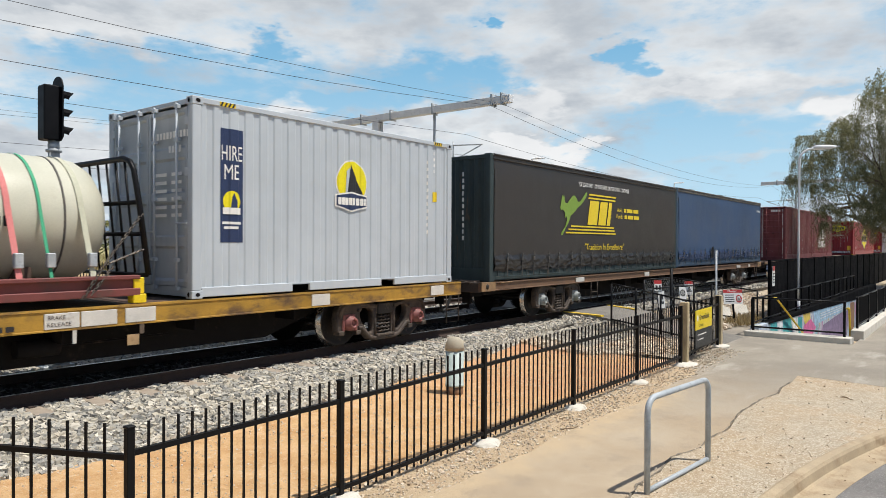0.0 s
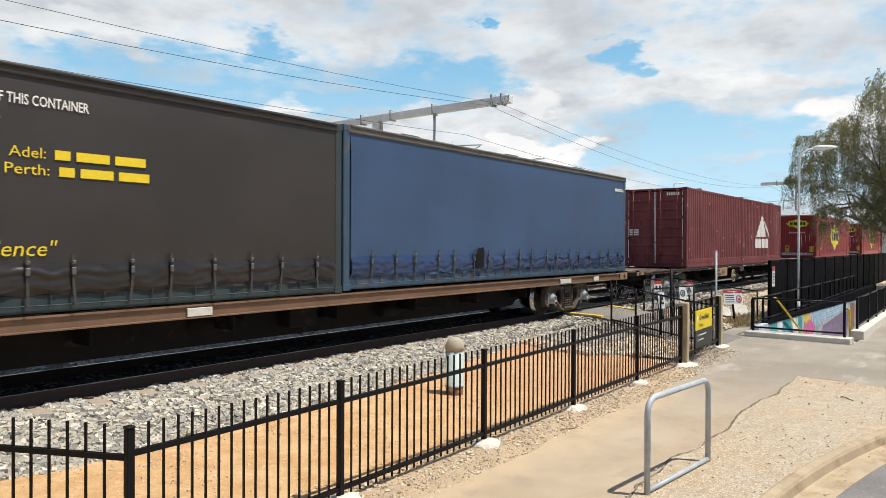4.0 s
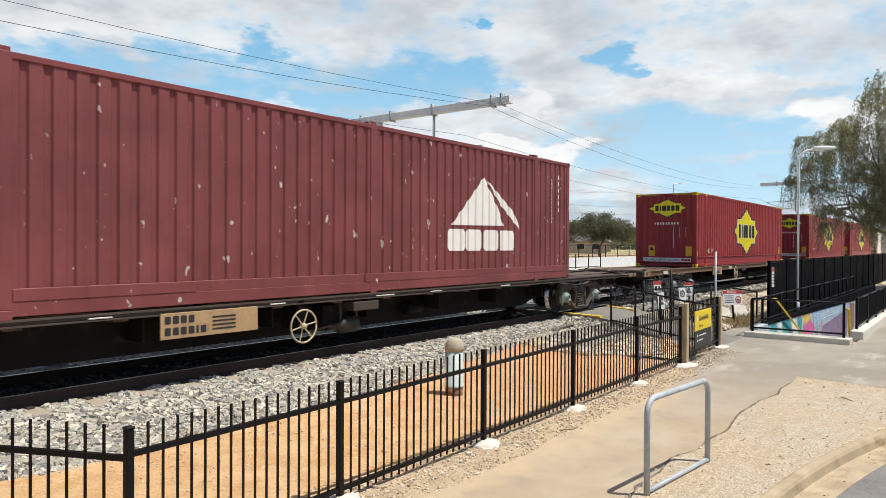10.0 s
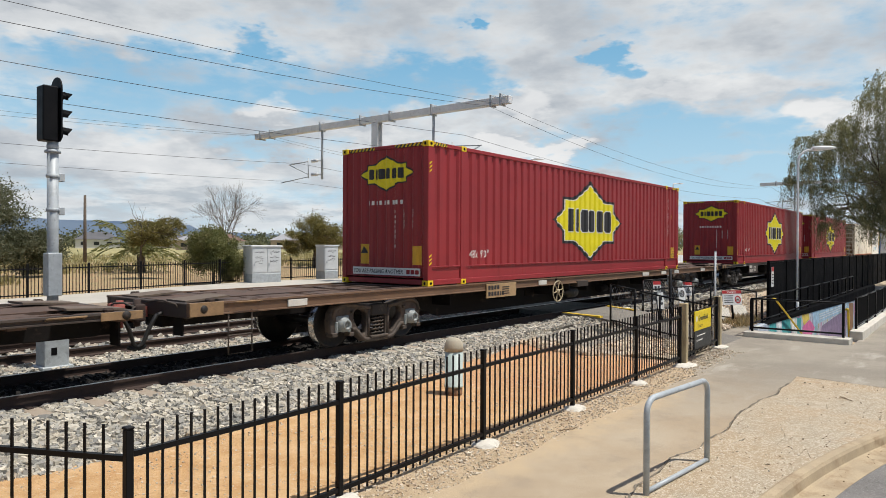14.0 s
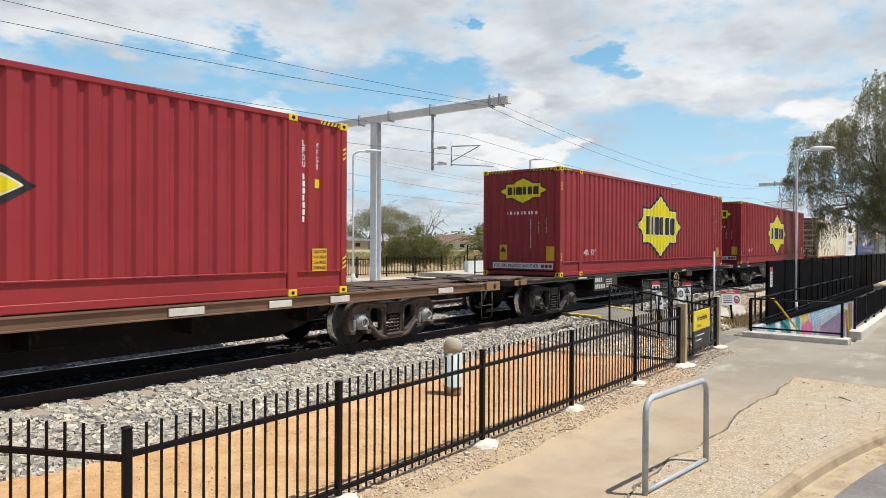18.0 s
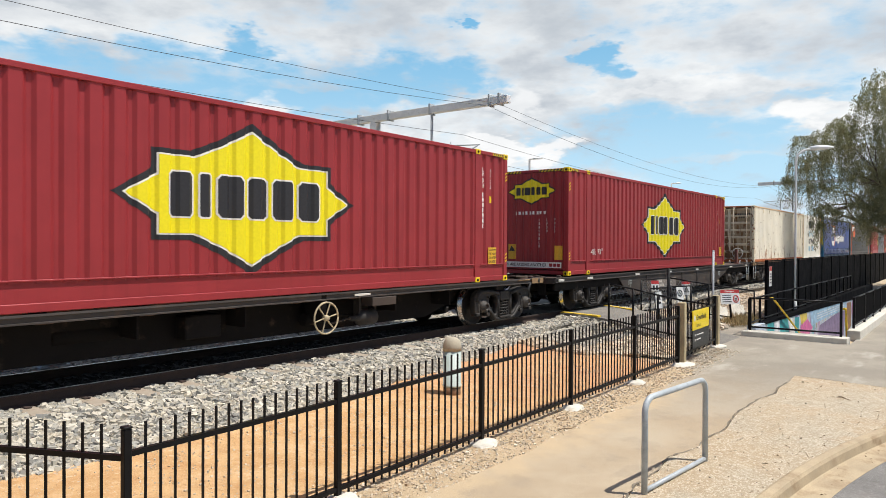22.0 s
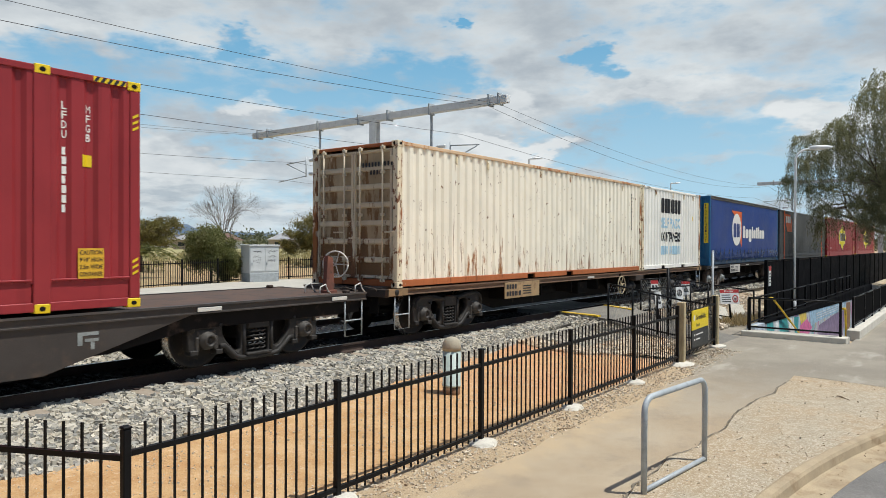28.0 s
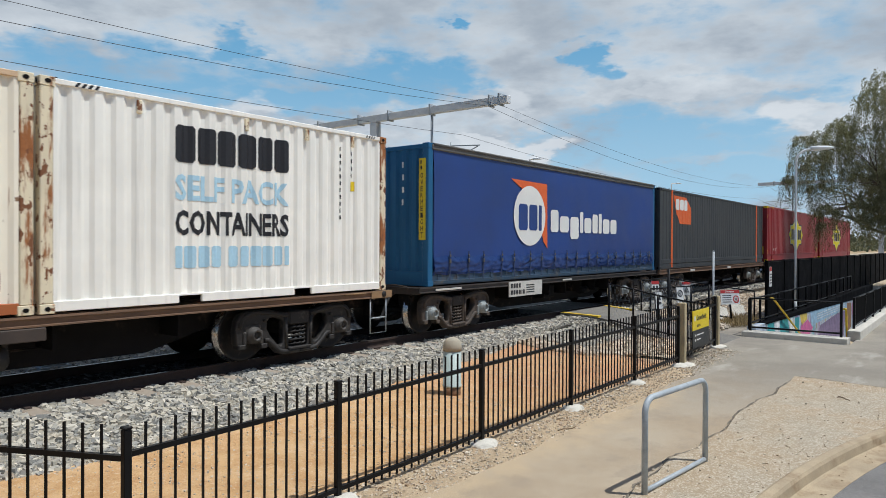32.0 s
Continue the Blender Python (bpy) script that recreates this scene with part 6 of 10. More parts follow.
def weeping_tree():
    """The pepper tree by the subway: hanging strands of narrow leaves."""
    rng = np.random.default_rng(21)
    ob = thing("pepper_tree", "large weeping grey-green pepper tree with hanging strands", "tree", pose(48.2, 2.9, 0.0))
    bm = bmesh.new()
    tips = []
    tube(bm, (0, 0, -0.2), (0, 0, 2.2), 0.45, 12, 0.36)
    for a in range(7):
        t = a * 0.9 - 2.4
        grow(bm, Vector((0, 0, 2.0 + 0.1 * a)), (math.cos(t) * 0.5, math.sin(t) * 0.5, 1.0), 2.8, 0.2, 2, rng, tips, 0.12, 0.5, 3)
    # limbs that reach out over the path towards the train
    for way in ((-0.45, 0.75, 0.95), (-0.5, 0.35, 1.0), (-0.3, 0.9, 0.9)):
        grow(bm, Vector((0, 0, 2.4)), way, 2.9, 0.15, 2, rng, tips, 0.06, 0.3, 3)
    part("trunk", bm, M["bark"], ob)
    # clumps: (across, towards the back, height, radius)
    clumps = [(-6.5, 0.3, 8.5, 0.6), (-5.7, -0.4, 8.6, 0.65), (-6.7, 0.0, 7.2, 0.6), (-5.5, 0.6, 7.2, 0.85), (-4.7, -0.2, 9.2, 0.7), (-4.3, 0.5, 8.0, 1.0), (-7.2, 0.2, 6.3, 0.35), (-6.1, 0.4, 5.9, 0.55), (-5.0, 0.0, 6.0, 0.65),
              (-3.8, 0.3, 9.5, 0.9), (-2.7, -0.3, 10.9, 0.95), (-1.7, 0.4, 12.0, 1.1), (-2.7, 0.6, 8.8, 1.3), (-1.2, -0.5, 9.9, 1.5), (-3.5, 0.2, 6.9, 1.0), (-2.1, 0.5, 6.8, 1.3), (-0.6, 0.0, 7.7, 1.9), (-1.0, -0.6, 5.6, 1.2), (-2.6, 0.3, 5.2, 0.7),
              (-5.0, 0.2, 4.7, 0.32), (-5.6, 0.1, 4.4, 0.26), (-5.45, 0.0, 3.7, 0.20), (-4.3, 0.2, 4.4, 0.28), (-3.0, 0.1, 4.1, 0.35), (-2.1, 0.0, 3.9, 0.45), (-3.4, 0.0, 4.9, 0.45), (0.8, 0.3, 11.8, 2.0), (1.6, 0.0, 8.7, 2.4), (2.6, 0.5, 6.0, 2.0), (0.6, 0.0, 5.0, 1.6), (-1.6, 0.8, 4.6, 0.9), (-0.4, 1.2, 6.2, 1.6)]
    back, across = Vector((0.787, 0.616)), Vector((0.616, -0.787))
    centres = [(across.x * l + back.x * k, across.y * l + back.y * k, z, r, r * 0.8) for l, k, z, r in clumps]
    P, Wy = [], []
    for cx, cy, cz, r, rz in centres:
        n = int(84 * r * r) + 24
        d = rng.normal(0, 1, (n, 3))
        d /= np.linalg.norm(d, axis=1, keepdims=True)
        tops = d * (0.45 + 0.55 * rng.random((n, 1))) * (r, r, rz) + (cx, cy, cz)
        for tx, ty, tz in tops:
            m = int(24 + 34 * rng.random())
            out = Vector((tx - cx, ty - cy, 0))
            out = out.normalized() * 0.35 if out.length > 0.01 else out
            for k in range(m):
                f = k / m
                P.append((tx + out.x * f * 0.8 + rng.normal(0, 0.05), ty + out.y * f * 0.8 + rng.normal(0, 0.05), tz + 0.25 * f - 1.75 * f * f + rng.normal(0, 0.03)))
                Wy.append((rng.normal(0, 0.5), rng.normal(0, 0.5), -0.7))
    P, Wy = np.array(P), np.array(Wy)
    Wy /= np.linalg.norm(Wy, axis=1, keepdims=True)
    c = new("crown", leaves_mesh("crown", P, Wy, 0.12, 0.13, rng, M["leaf_grey"]))
    c.parent = ob


weeping_tree()
tree("gum_shrub", (13.2, 41.5, 0.5), 6.0, "broad grey-green shrub beyond the far fence", 31, "leaf_dark", [(-0.4, 0, 3.0, 2.7, 2.2, 3), (-2.6, -1, 2.6, 2.6, 2.0, 2), (-5.0, -1.0, 3.6, 3.0, 2.2, 2), (2.6, 0, 1.5, 1.6, 1.2, 1)], 120000, 0.165, 0.17, 0.14, 3)
tree("gum_shrub", (5.5, 38.5, 0.5), 6.0, "grey-green trees at the field's edge", 32, "leaf_dark", [(0, 0, 3.4, 3.2, 2.4, 3), (-3, -1, 3.0, 3.0, 2.2, 2)], 70000, 0.165, 0.17, 0.14, 3)
tree("young_tree", (18.9, 35.2, 0.5), 3.9, "leaning young tree with thin dark trunk and olive crown", 33, "leaf_olive", [(0.3, -0.2, 2.7, 1.0, 0.75, 3), (1.1, -0.8, 2.75, 0.7, 0.55, 1.5), (0.9, -0.9, 2.0, 0.6, 0.4, 0.6), (-0.2, 0.2, 2.2, 0.5, 0.45, 0.7)], 12000, 0.085, 0.3, 0.07, 3, start=0.34, lean=(-0.10, 0, 1))
tree("bare_tree", (20.6, 30.2, 0.5), 5.0, "bare grey tree with fine upright twigs", 34, "leaf_dark", [], 0, 0.2, 0.2, 0.055, 5, -0.06, 0.24, kids=4, start=0.29)
tree("bare_tree", (22.4, 31.5, 0.5), 4.6, "bare grey-brown tree with fine upright twigs", 35, "leaf_dark", [], 0, 0.2, 0.2, 0.055, 5, -0.06, 0.24, kids=4, start=0.28)
tree("leafy_bush", (18.9, 28.6, 0.5), 3.0, "dense green bush against the far fence", 36, "leaf_green", [(0, 0, 1.5, 0.95, 1.15, 3), (0.7, -0.5, 1.1, 0.7, 0.9, 1.5), (-0.4, 0.3, 1.9, 0.65, 0.75, 1)], 36000, 0.075, 0.3, 0.06, 3)
tree("round_tree", (36.5, 41.5, 0.5), 5.2, "rounded olive-brown tree beyond the cabinets", 37, "leaf_olive", [(0, 0, 2.8, 1.6, 1.4, 3), (0.9, -0.9, 2.2, 1.0, 1.0, 1), (-1.0, 0.9, 2.0, 1.0, 0.9, 1)], 34000, 0.10, 0.3, 0.12, 3)
tree("open_tree", (43.9, 41.0, 0.5), 5.6, "thin grey-green tree with an open crown", 38, "leaf_grey", [(0, 0, 4.0, 2.2, 1.3, 3), (1.8, -1, 3.4, 1.6, 1.2, 1.5), (-2, 1, 3.4, 1.4, 1.1, 1)], 20000, 0.11, 0.22, 0.10, 4)
tree("leafy_bush", (36.8, 31.4, 0.5), 3.6, "yellow-green bush beside the far fence", 39, "leaf_green", [(0, 0, 1.7, 1.5, 1.3, 3), (1.5, -1, 1.3, 1.2, 1.0, 1), (-1.2, 1, 1.2, 1.0, 0.9, 1)], 30000, 0.085, 0.3, 0.06, 3)
tree("bare_tree", (42.0, 34.6, 0.5), 6.0, "bare spreading tree above the bushes", 40, "leaf_dark", [], 0, 0.2, 0.2, 0.09, 4, 0.0, 0.55, kids=3, start=0.30)
tree("tall_tree", (63.8, 39.4, 0.5), 8.0, "tall feathery green tree behind the platform", 41, "leaf_green", [(0, 0, 4.6, 2.3, 2.6, 3), (0.5, 0, 6.4, 1.5, 1.4, 1.5), (-2.0, 1.5, 3.0, 1.8, 1.6, 1.5)], 60000, 0.16, 0.25, 0.18, 3)
tree("round_tree", (85.9, 40.5, 0.5), 6.6, "distant dark green tree behind the platform", 42, "leaf_dark", [(0, 0, 4.4, 2.8, 1.9, 3), (3.0, -2, 3.8, 2.0, 1.5, 1), (-3, 2, 3.6, 2.0, 1.4, 1)], 24000, 0.19, 0.28, 0.16, 3)
tree("round_tree", (110.0, 42.0, 0.5), 5.4, "distant grey-green tree at the station", 43, "leaf_grey", [(0, 0, 3.8, 2.6, 1.5, 3), (4, -1, 3.4, 2.4, 1.4, 2), (-4, 2, 3.4, 2.2, 1.3, 2)], 20000, 0.19, 0.28, 0.16, 3)


def dry_grass():
    """Tufts of straw on the plain behind the far fence."""
    rng = np.random.default_rng(71)
    P, Wy = [], []
    for i in range(5200):
        y = 27.0 + 75.0 * rng.random() ** 1.6
        x = -12 + y * 0.25 + rng.random() * (30 + y * 1.1)
        if noise.noise(Vector((x * 0.09, y * 0.13, 3.0))) < (0.36 if y < 42 else -0.25):
            continue
        for k in range(9):
            P.append((x + rng.normal(0, 0.22), y + rng.normal(0, 0.22), 0.5))
            Wy.append((rng.normal(0, 0.45), rng.normal(0, 0.45), 1.0))
    P, Wy = np.array(P), np.array(Wy)
    Wy /= np.linalg.norm(Wy, axis=1, keepdims=True)
    tagged(new("dry_grass", leaves_mesh("dry_grass", P, Wy, 0.42, 0.12, rng, M["straw"])), "dry straw-coloured grass on the plain", "grass", kind="stuff")


M["dead_leaf"] = leaf_material("dead_leaf", (0.16, 0.10, 0.06), (0.34, 0.24, 0.14), (0.22, 0.15, 0.09))
litter()
rng = np.random.default_rng(93)
P = np.stack((rng.uniform(21.2, 23.2, 900), 5.45 + 0.5 * rng.random(900) + 0.25 * rng.normal(0, 1, 900).clip(-0.5, 1), np.full(900, 0.02)), 1)
way = np.stack((rng.normal(0, 0.5, 900), rng.normal(0, 0.5, 900), np.ones(900)), 1)
way /= np.linalg.norm(way, axis=1, keepdims=True)
M["weed"] = leaf_material("dry_weed", (0.26, 0.19, 0.09), (0.46, 0.36, 0.19), (0.30, 0.24, 0.11))
tagged(new("dry_weeds", leaves_mesh("dry_weeds", P, way, 0.24, 0.06, rng, M["weed"])), "dry brown weeds between crossing and screen wall", "weeds", kind="stuff")
M["straw"] = leaf_material("dry_straw", (0.30, 0.26, 0.11), (0.50, 0.42, 0.22), (0.28, 0.28, 0.11))
dry_grass()


def palm(x, y, h, label, seed):
    rng = np.random.default_rng(seed)
    ob = thing("palm", label, "palm", pose(x, y, 0.5))
    bm = bmesh.new()
    tube(bm, (0, 0, -0.1), (0, 0, h * 0.35), 0.28, 10, 0.22)
    part("trunk", bm, M["bark"], ob)
    for i in range(38):
        a, up = i * 2.4, 0.35 + 1.3 * rng.random()
        L = h * (0.62 + 0.2 * rng.random())
        P, Wy = [], []
        for k in range(40):
            f = k / 39
            r = L * f
            z = h * 0.35 + L * (up * f - 0.85 * f * f)
            p = (r * math.cos(a), r * math.sin(a), z)
            for s in (-1, 1):
                P.append(p)
                Wy.append((math.cos(a) * 0.7 - s * math.sin(a), math.sin(a) * 0.7 + s * math.cos(a), -0.35))
        P, Wy = np.array(P), np.array(Wy)
        Wy /= np.linalg.norm(Wy, axis=1, keepdims=True)
        fr = new("frond", leaves_mesh("frond", P, Wy, 0.42, 0.07, rng, M["leaf_green"]))
        fr.parent = ob


palm(22.9, 42.7, 3.7, "low spreading date palm in the field", 51)
palm(49.5, 34.0, 4.0, "spreading palm behind the platform ramp", 52)


# ---- far houses, pole and hills ----
def house(x, y, w, d, h, roof_h, turn, wall_col, roof_col, label):
    ob = thing("house", label, "house", pose(x, y, 0.5, 0, 0, turn), "far houses")
    bm = bmesh.new()
    box(bm, 0, w, 0, d, 0, h)
    part("wall", bm, coat("house_wall", wall_col, 0.85, 0.0, 0.06, 0.5), ob)
    bm = bmesh.new()
    o, e = 0.6, min(w, d) * 0.42
    v = [bm.verts.new(p) for p in ((-o, -o, h), (w + o, -o, h), (w + o, d + o, h), (-o, d + o, h), (e, d / 2, h + roof_h), (w - e, d / 2, h + roof_h))]
    for f in ((0, 1, 5, 4), (1, 2, 5), (2, 3, 4, 5), (3, 0, 4), (3, 2, 1, 0)):
        bm.faces.new([v[i] for i in f])
    part("roof", bm, coat("house_roof", roof_col, 0.8, 0.0, 0.12, 0.6), ob)
    for k in range(3):
        bm = bmesh.new()
        soft_box(bm, w * (0.12 + 0.3 * k), w * (0.12 + 0.3 * k) + 1.6, -0.04, 0.05, h * 0.35, h * 0.75, 0.02)
        part("window", bm, M["dark_glass"], ob)


M["dark_glass"] = plain("dark_window_glass", (0.03, 0.035, 0.04), 0.1)
rng = random.Random(5)
WALLS, ROOFS = ((0.60, 0.56, 0.50), (0.46, 0.36, 0.28), (0.66, 0.65, 0.62), (0.36, 0.30, 0.26)), ((0.12, 0.12, 0.13), (0.20, 0.20, 0.21), (0.17, 0.10, 0.08), (0.34, 0.34, 0.35))
for x, y, w in ((104, 236, 13), (88, 250, 14), (128, 232, 12), (102, 172, 11), (140, 180, 16), (156, 186, 14), (150, 166, 15), (172, 164, 16), (120, 190, 14), (186, 150, 14), (200, 140, 15), (140, 77, 12), (150, 84, 14), (166, 90, 14), (60, 255, 14), (40, 250, 15), (175, 200, 14), (215, 165, 16)):
    k = rng.randrange(4)
    house(x, y, w, 9.0, 2.6 + rng.random() * 0.5, 2.0 + rng.random() * 0.8, -40 + rng.uniform(-12, 12), WALLS[k], ROOFS[rng.randrange(4)], "distant single-storey suburban house with a hipped roof")

bm = bmesh.new()
tube(bm, (0, 0, -0.3), (0, 0, 6.2), 0.16, 10, 0.11)
p = new("power_pole", mesh_of("power_pole", bm, M["bark"]))
p.matrix_world = pose(28.9, 63.7, 0.5)
tagged(p, "bare brown power pole in the field", "pole")


def far_woods():
    """A low line of bushes at the field's far side."""
    rng = np.random.default_rng(77)
    P = []
    for i in range(330):
        a = radians(YAW + rng.uniform(-45, 40))
        r = rng.uniform(260, 420)
        n = 110
        c = np.array((r * math.sin(a), r * math.cos(a), 3.2))
        P.append(c + rng.normal(0, 1, (n, 3)) * (3.4, 3.4, 1.3 + 1.4 * rng.random()))
    P = np.concatenate(P)
    P[:, 2] = np.maximum(P[:, 2], 0.6)
    W = rng.normal(0, 1, P.shape)
    W /= np.linalg.norm(W, axis=1, keepdims=True)
    tagged(new("far_bushes", leaves_mesh("far_bushes", P, W, 1.1, 0.4, rng, M["leaf_dark"])), "far line of dark green bushes and trees", "woods", kind="stuff")


far_woods()


def hills():
    bm = bmesh.new()
    rows = []
    for i in range(161):
        a = -60 + 120 * i / 160
        t = radians(YAW + a)
        top = 70 + 18 * math.sin(a * 0.11 + 1.0) + 7 * noise.noise(Vector((a * 0.16, 0, 0))) + 3 * noise.noise(Vector((a * 0.9, 3, 0)))
        top *= 1.0 if a < -25 else max(0.25, 1.0 - (a + 25) / 24)
        top += 14 if a < -20 else 0
        rows.append([bm.verts.new((r * math.sin(t), r * math.cos(t), z)) for r, z in ((1900, -2), (2050, top * 0.45), (2250, top), (2400, top * 0.6))])
    for a, b in zip(rows, rows[1:]):
        for j in range(3):
            bm.faces.new((a[j], b[j], b[j + 1], a[j + 1])).smooth = True
    n = Nodes("blue_distant_hills")
    n.set("Base Color", n.mix(n.step(n.noise(0.004, 6.0), 0.4, 0.6), rgb(0.055, 0.095, 0.16), rgb(0.09, 0.13, 0.19)))
    n.set("Roughness", 1.0)
    tagged(new("hills", mesh_of("hills", bm, n.m)), "low blue ridge on the horizon", "hills", kind="structure")


hills()


# ---- the train ----
SIDE_Y = 8.80          # the near side of the load
RAIL_Z = 0.54          # top of the rails
TRACK_Y = SIDE_Y + 1.219
train = []             # things that roll: (object, place along the train, y, z)
wheelsets = []


def run(t):
    """How far the train still has to come at t seconds."""
    u = (t - 16.0) / 16.0
    return -(4.21236 * (t - 16.0) + 2.23138 * u * u + 1.40975 * u ** 3)


def rolling(name, label, category, s, z, group=""):
    ob = thing(name, label, category, pose(s + run(0.0), SIDE_Y, z), group)
    train.append((ob, s, SIDE_Y, z))
    return ob


def casting(bm, x, y, z, dx, dy, dz):
    """A solid corner casting; flat dark ovals stand in for its holes."""
    x0, x1 = sorted((x, x + dx * 0.178))
    y0, y1 = sorted((y, y + dy * 0.162))
    z0, z1 = sorted((z, z + dz * 0.118))
    soft_box(bm, x0, x1, y0, y1, z0, z1, 0.008)


# Flat ovals on the casting: the shade inside its holes as dark colour.
def casting_hole_shades(bm, x, y, z, dx, dy, dz, face):
    xc, yc, zc = x + dx * 0.092, y + dy * 0.085, z + dz * 0.059
    ring = []
    for i in range(12):
        a, b = 0.038 * math.cos(i * math.pi / 6), 0.028 * math.sin(i * math.pi / 6)
        ring.append(bm.verts.new((xc + a, y - dy * 0.004, zc + b) if face == "y" else (x - dx * 0.004, yc + b, zc + a)))
    bm.faces.new(ring)


def frame_parts(box_ob, L, W, H, post_mat, rail_mat, low_mat, cast_mat, post_w=0.16, top_h=0.1, low_h=0.15, cast_x=None, pockets=()):
    """Posts, rails and castings of a container; returns nothing."""
    for x in (0.0, L - post_w):
        for y in (0.0, W - 0.14):
            bm = bmesh.new()
            soft_box(bm, x + 0.004, x + post_w - 0.004, y + 0.004, y + 0.136, 0.118, H - 0.118, 0.012)
            part("corner_post", bm, post_mat, box_ob)
    for y in (0.0, W - 0.07):
        bm = bmesh.new()
        soft_box(bm, post_w, L - post_w, y + 0.006, y + 0.064, H - top_h, H - 0.01, 0.008)
        part("top_rail", bm, rail_mat, box_ob)
        bm = bmesh.new()
        marks = [post_w] + [c for p in pockets for c in (p - 0.18, p + 0.18)] + [L - post_w]
        for a, b in zip(marks[::2], marks[1::2]):
            soft_box(bm, a, b, y + 0.008, y + 0.062, 0.02, low_h, 0.008)
        for p in pockets:
            box(bm, p - 0.18, p + 0.18, y + 0.010, y + 0.060, low_h - 0.025, low_h)
        part("bottom_rail", bm, low_mat, box_ob)
    for x in (0.05, L - 0.11):
        bm = bmesh.new()
        soft_box(bm, x, x + 0.06, 0.14, W - 0.14, H - top_h, H - 0.012, 0.008)
        part("end_header", bm, low_mat, box_ob)
        bm = bmesh.new()
        soft_box(bm, x, x + 0.06, 0.14, W - 0.14, 0.02, low_h, 0.008)
        part("end_sill", bm, low_mat, box_ob)
    xs = [(0.0, 1), (L, -1)] + ([(c, 1) for c in cast_x] if cast_x else [])
    for x, dx in xs:
        for y, dy in ((0.0, 1), (W, -1)):
            for z, dz in ((0.0, 1), (H, -1)):
                bm = bmesh.new()
                casting(bm, x, y, z, dx, dy, dz)
                c = part("corner_casting", bm, cast_mat, box_ob)
                for face in ("x", "y"):
                    bm = bmesh.new()
                    casting_hole_shades(bm, x, y, z, dx, dy, dz, face)
                    part("casting_hole_shade", bm, M["under"], c)
    bm = bmesh.new()
    sheet(bm, waves(0.1, L - 0.1, 0.26, 0.02, 0.10, 0.04), 0.05, W - 0.05, lambda u, v, d: (u, v, H - 0.022 - d))
    sheet(bm, [(0.1, 0), (L - 0.1, 0)], 0.05, W - 0.05, lambda u, v, d: (u, v, 0.12))
    part("roof", bm, rail_mat, box_ob)


def doors(box_ob, W, H, leaf_mat, bar_mat, ribs=5, trim_mat=None, x=0.03, panel_mat=None):
    """Two door leaves at the end x = 0, with locking bars, handles and hinges."""
    mid = W / 2
    for k, (u0, u1) in enumerate(((0.16, mid - 0.006), (mid + 0.006, W - 0.16))):
        bm = bmesh.new()
        z0, z1 = 0.17, H - 0.14
        prof = []
        step_h = (z1 - z0) / ribs
        for i in range(ribs):
            a = z0 + i * step_h
            prof += [(a, 0.0), (a + step_h * 0.10, 0.0), (a + step_h * 0.16, 0.035), (a + step_h * 0.84, 0.035), (a + step_h * 0.90, 0.0)]
        prof.append((z1, 0.0))
        y_of = lambda u: W - u
        rows = [(bm.verts.new((x + d, y_of(u0 + 0.05), z)), bm.verts.new((x + d, y_of(u1 - 0.05), z))) for z, d in prof]
        for (a, b), (c, e) in zip(rows, rows[1:]):
            f = bm.faces.new((a, b, e, c))
            f.material_index = 1 if panel_mat and a.co.x > x + 0.03 and c.co.x > x + 0.03 else 0
        for a, b in ((u0, u0 + 0.055), (u1 - 0.055, u1)):
            box(bm, x - 0.012, x + 0.045, y_of(b), y_of(a), z0, z1)
        leaf = part("door", bm, [leaf_mat, panel_mat or leaf_mat], box_ob)
        for q, u in enumerate((u0 + 0.22, u1 - 0.22)):
            bm = bmesh.new()
            tube(bm, (x - 0.045, y_of(u), 0.10), (x - 0.045, y_of(u), H - 0.07), 0.017, 10)
            for z in (0.14, 0.55, H * 0.5, H - 0.6, H - 0.12):
                soft_box(bm, x - 0.068, x - 0.005, y_of(u) - 0.045, y_of(u) + 0.045, z - 0.03, z + 0.03, 0.006)
            part("locking_bar", bm, bar_mat, leaf)
            bm = bmesh.new()
            z = 0.95 + 0.12 * q
            soft_box(bm, x - 0.075, x - 0.055, y_of(u + 0.30 if k == q else u) , y_of(u if k == q else u - 0.30), z, z + 0.03, 0.006)
            part("door_handle", bm, bar_mat, leaf)
        u_h = u0 - 0.005 if k == 0 else u1 + 0.005
        for z in (0.3, H * 0.37, H * 0.63, H - 0.35):
            bm = bmesh.new()
            soft_box(bm, x - 0.03, x + 0.03, y_of(u_h) - 0.05, y_of(u_h) + 0.05, z - 0.06, z + 0.06, 0.008)
            part("hinge", bm, bar_mat, leaf)
        if trim_mat:
            bm = bmesh.new()
            for a in (u0 + 0.01, u1 - 0.025):
                box(bm, x - 0.017, x - 0.011, y_of(a + 0.016), y_of(a), z0, z1)
            part("door_seal", bm, trim_mat, leaf)


def ribbed_sides(box_ob, L, W, H, mat, z0, z1, spans, pitch=0.278, depth=0.036, flat=0.105, slope=0.05, inset=0.02):
    """Both side walls; returns the near wall's profile."""
    whole = []
    for a, b in spans:
        whole += waves(a, b, pitch, depth, flat, slope)
    for y, sign in ((inset, 1.0), (W - inset, -1.0)):
        for a, b in spans:
            bm = bmesh.new()
            sheet(bm, waves(a, b, pitch, depth, flat, slope), z0, z1, side_place, y, sign)
            part("side_panel", bm, mat, box_ob)
    return whole


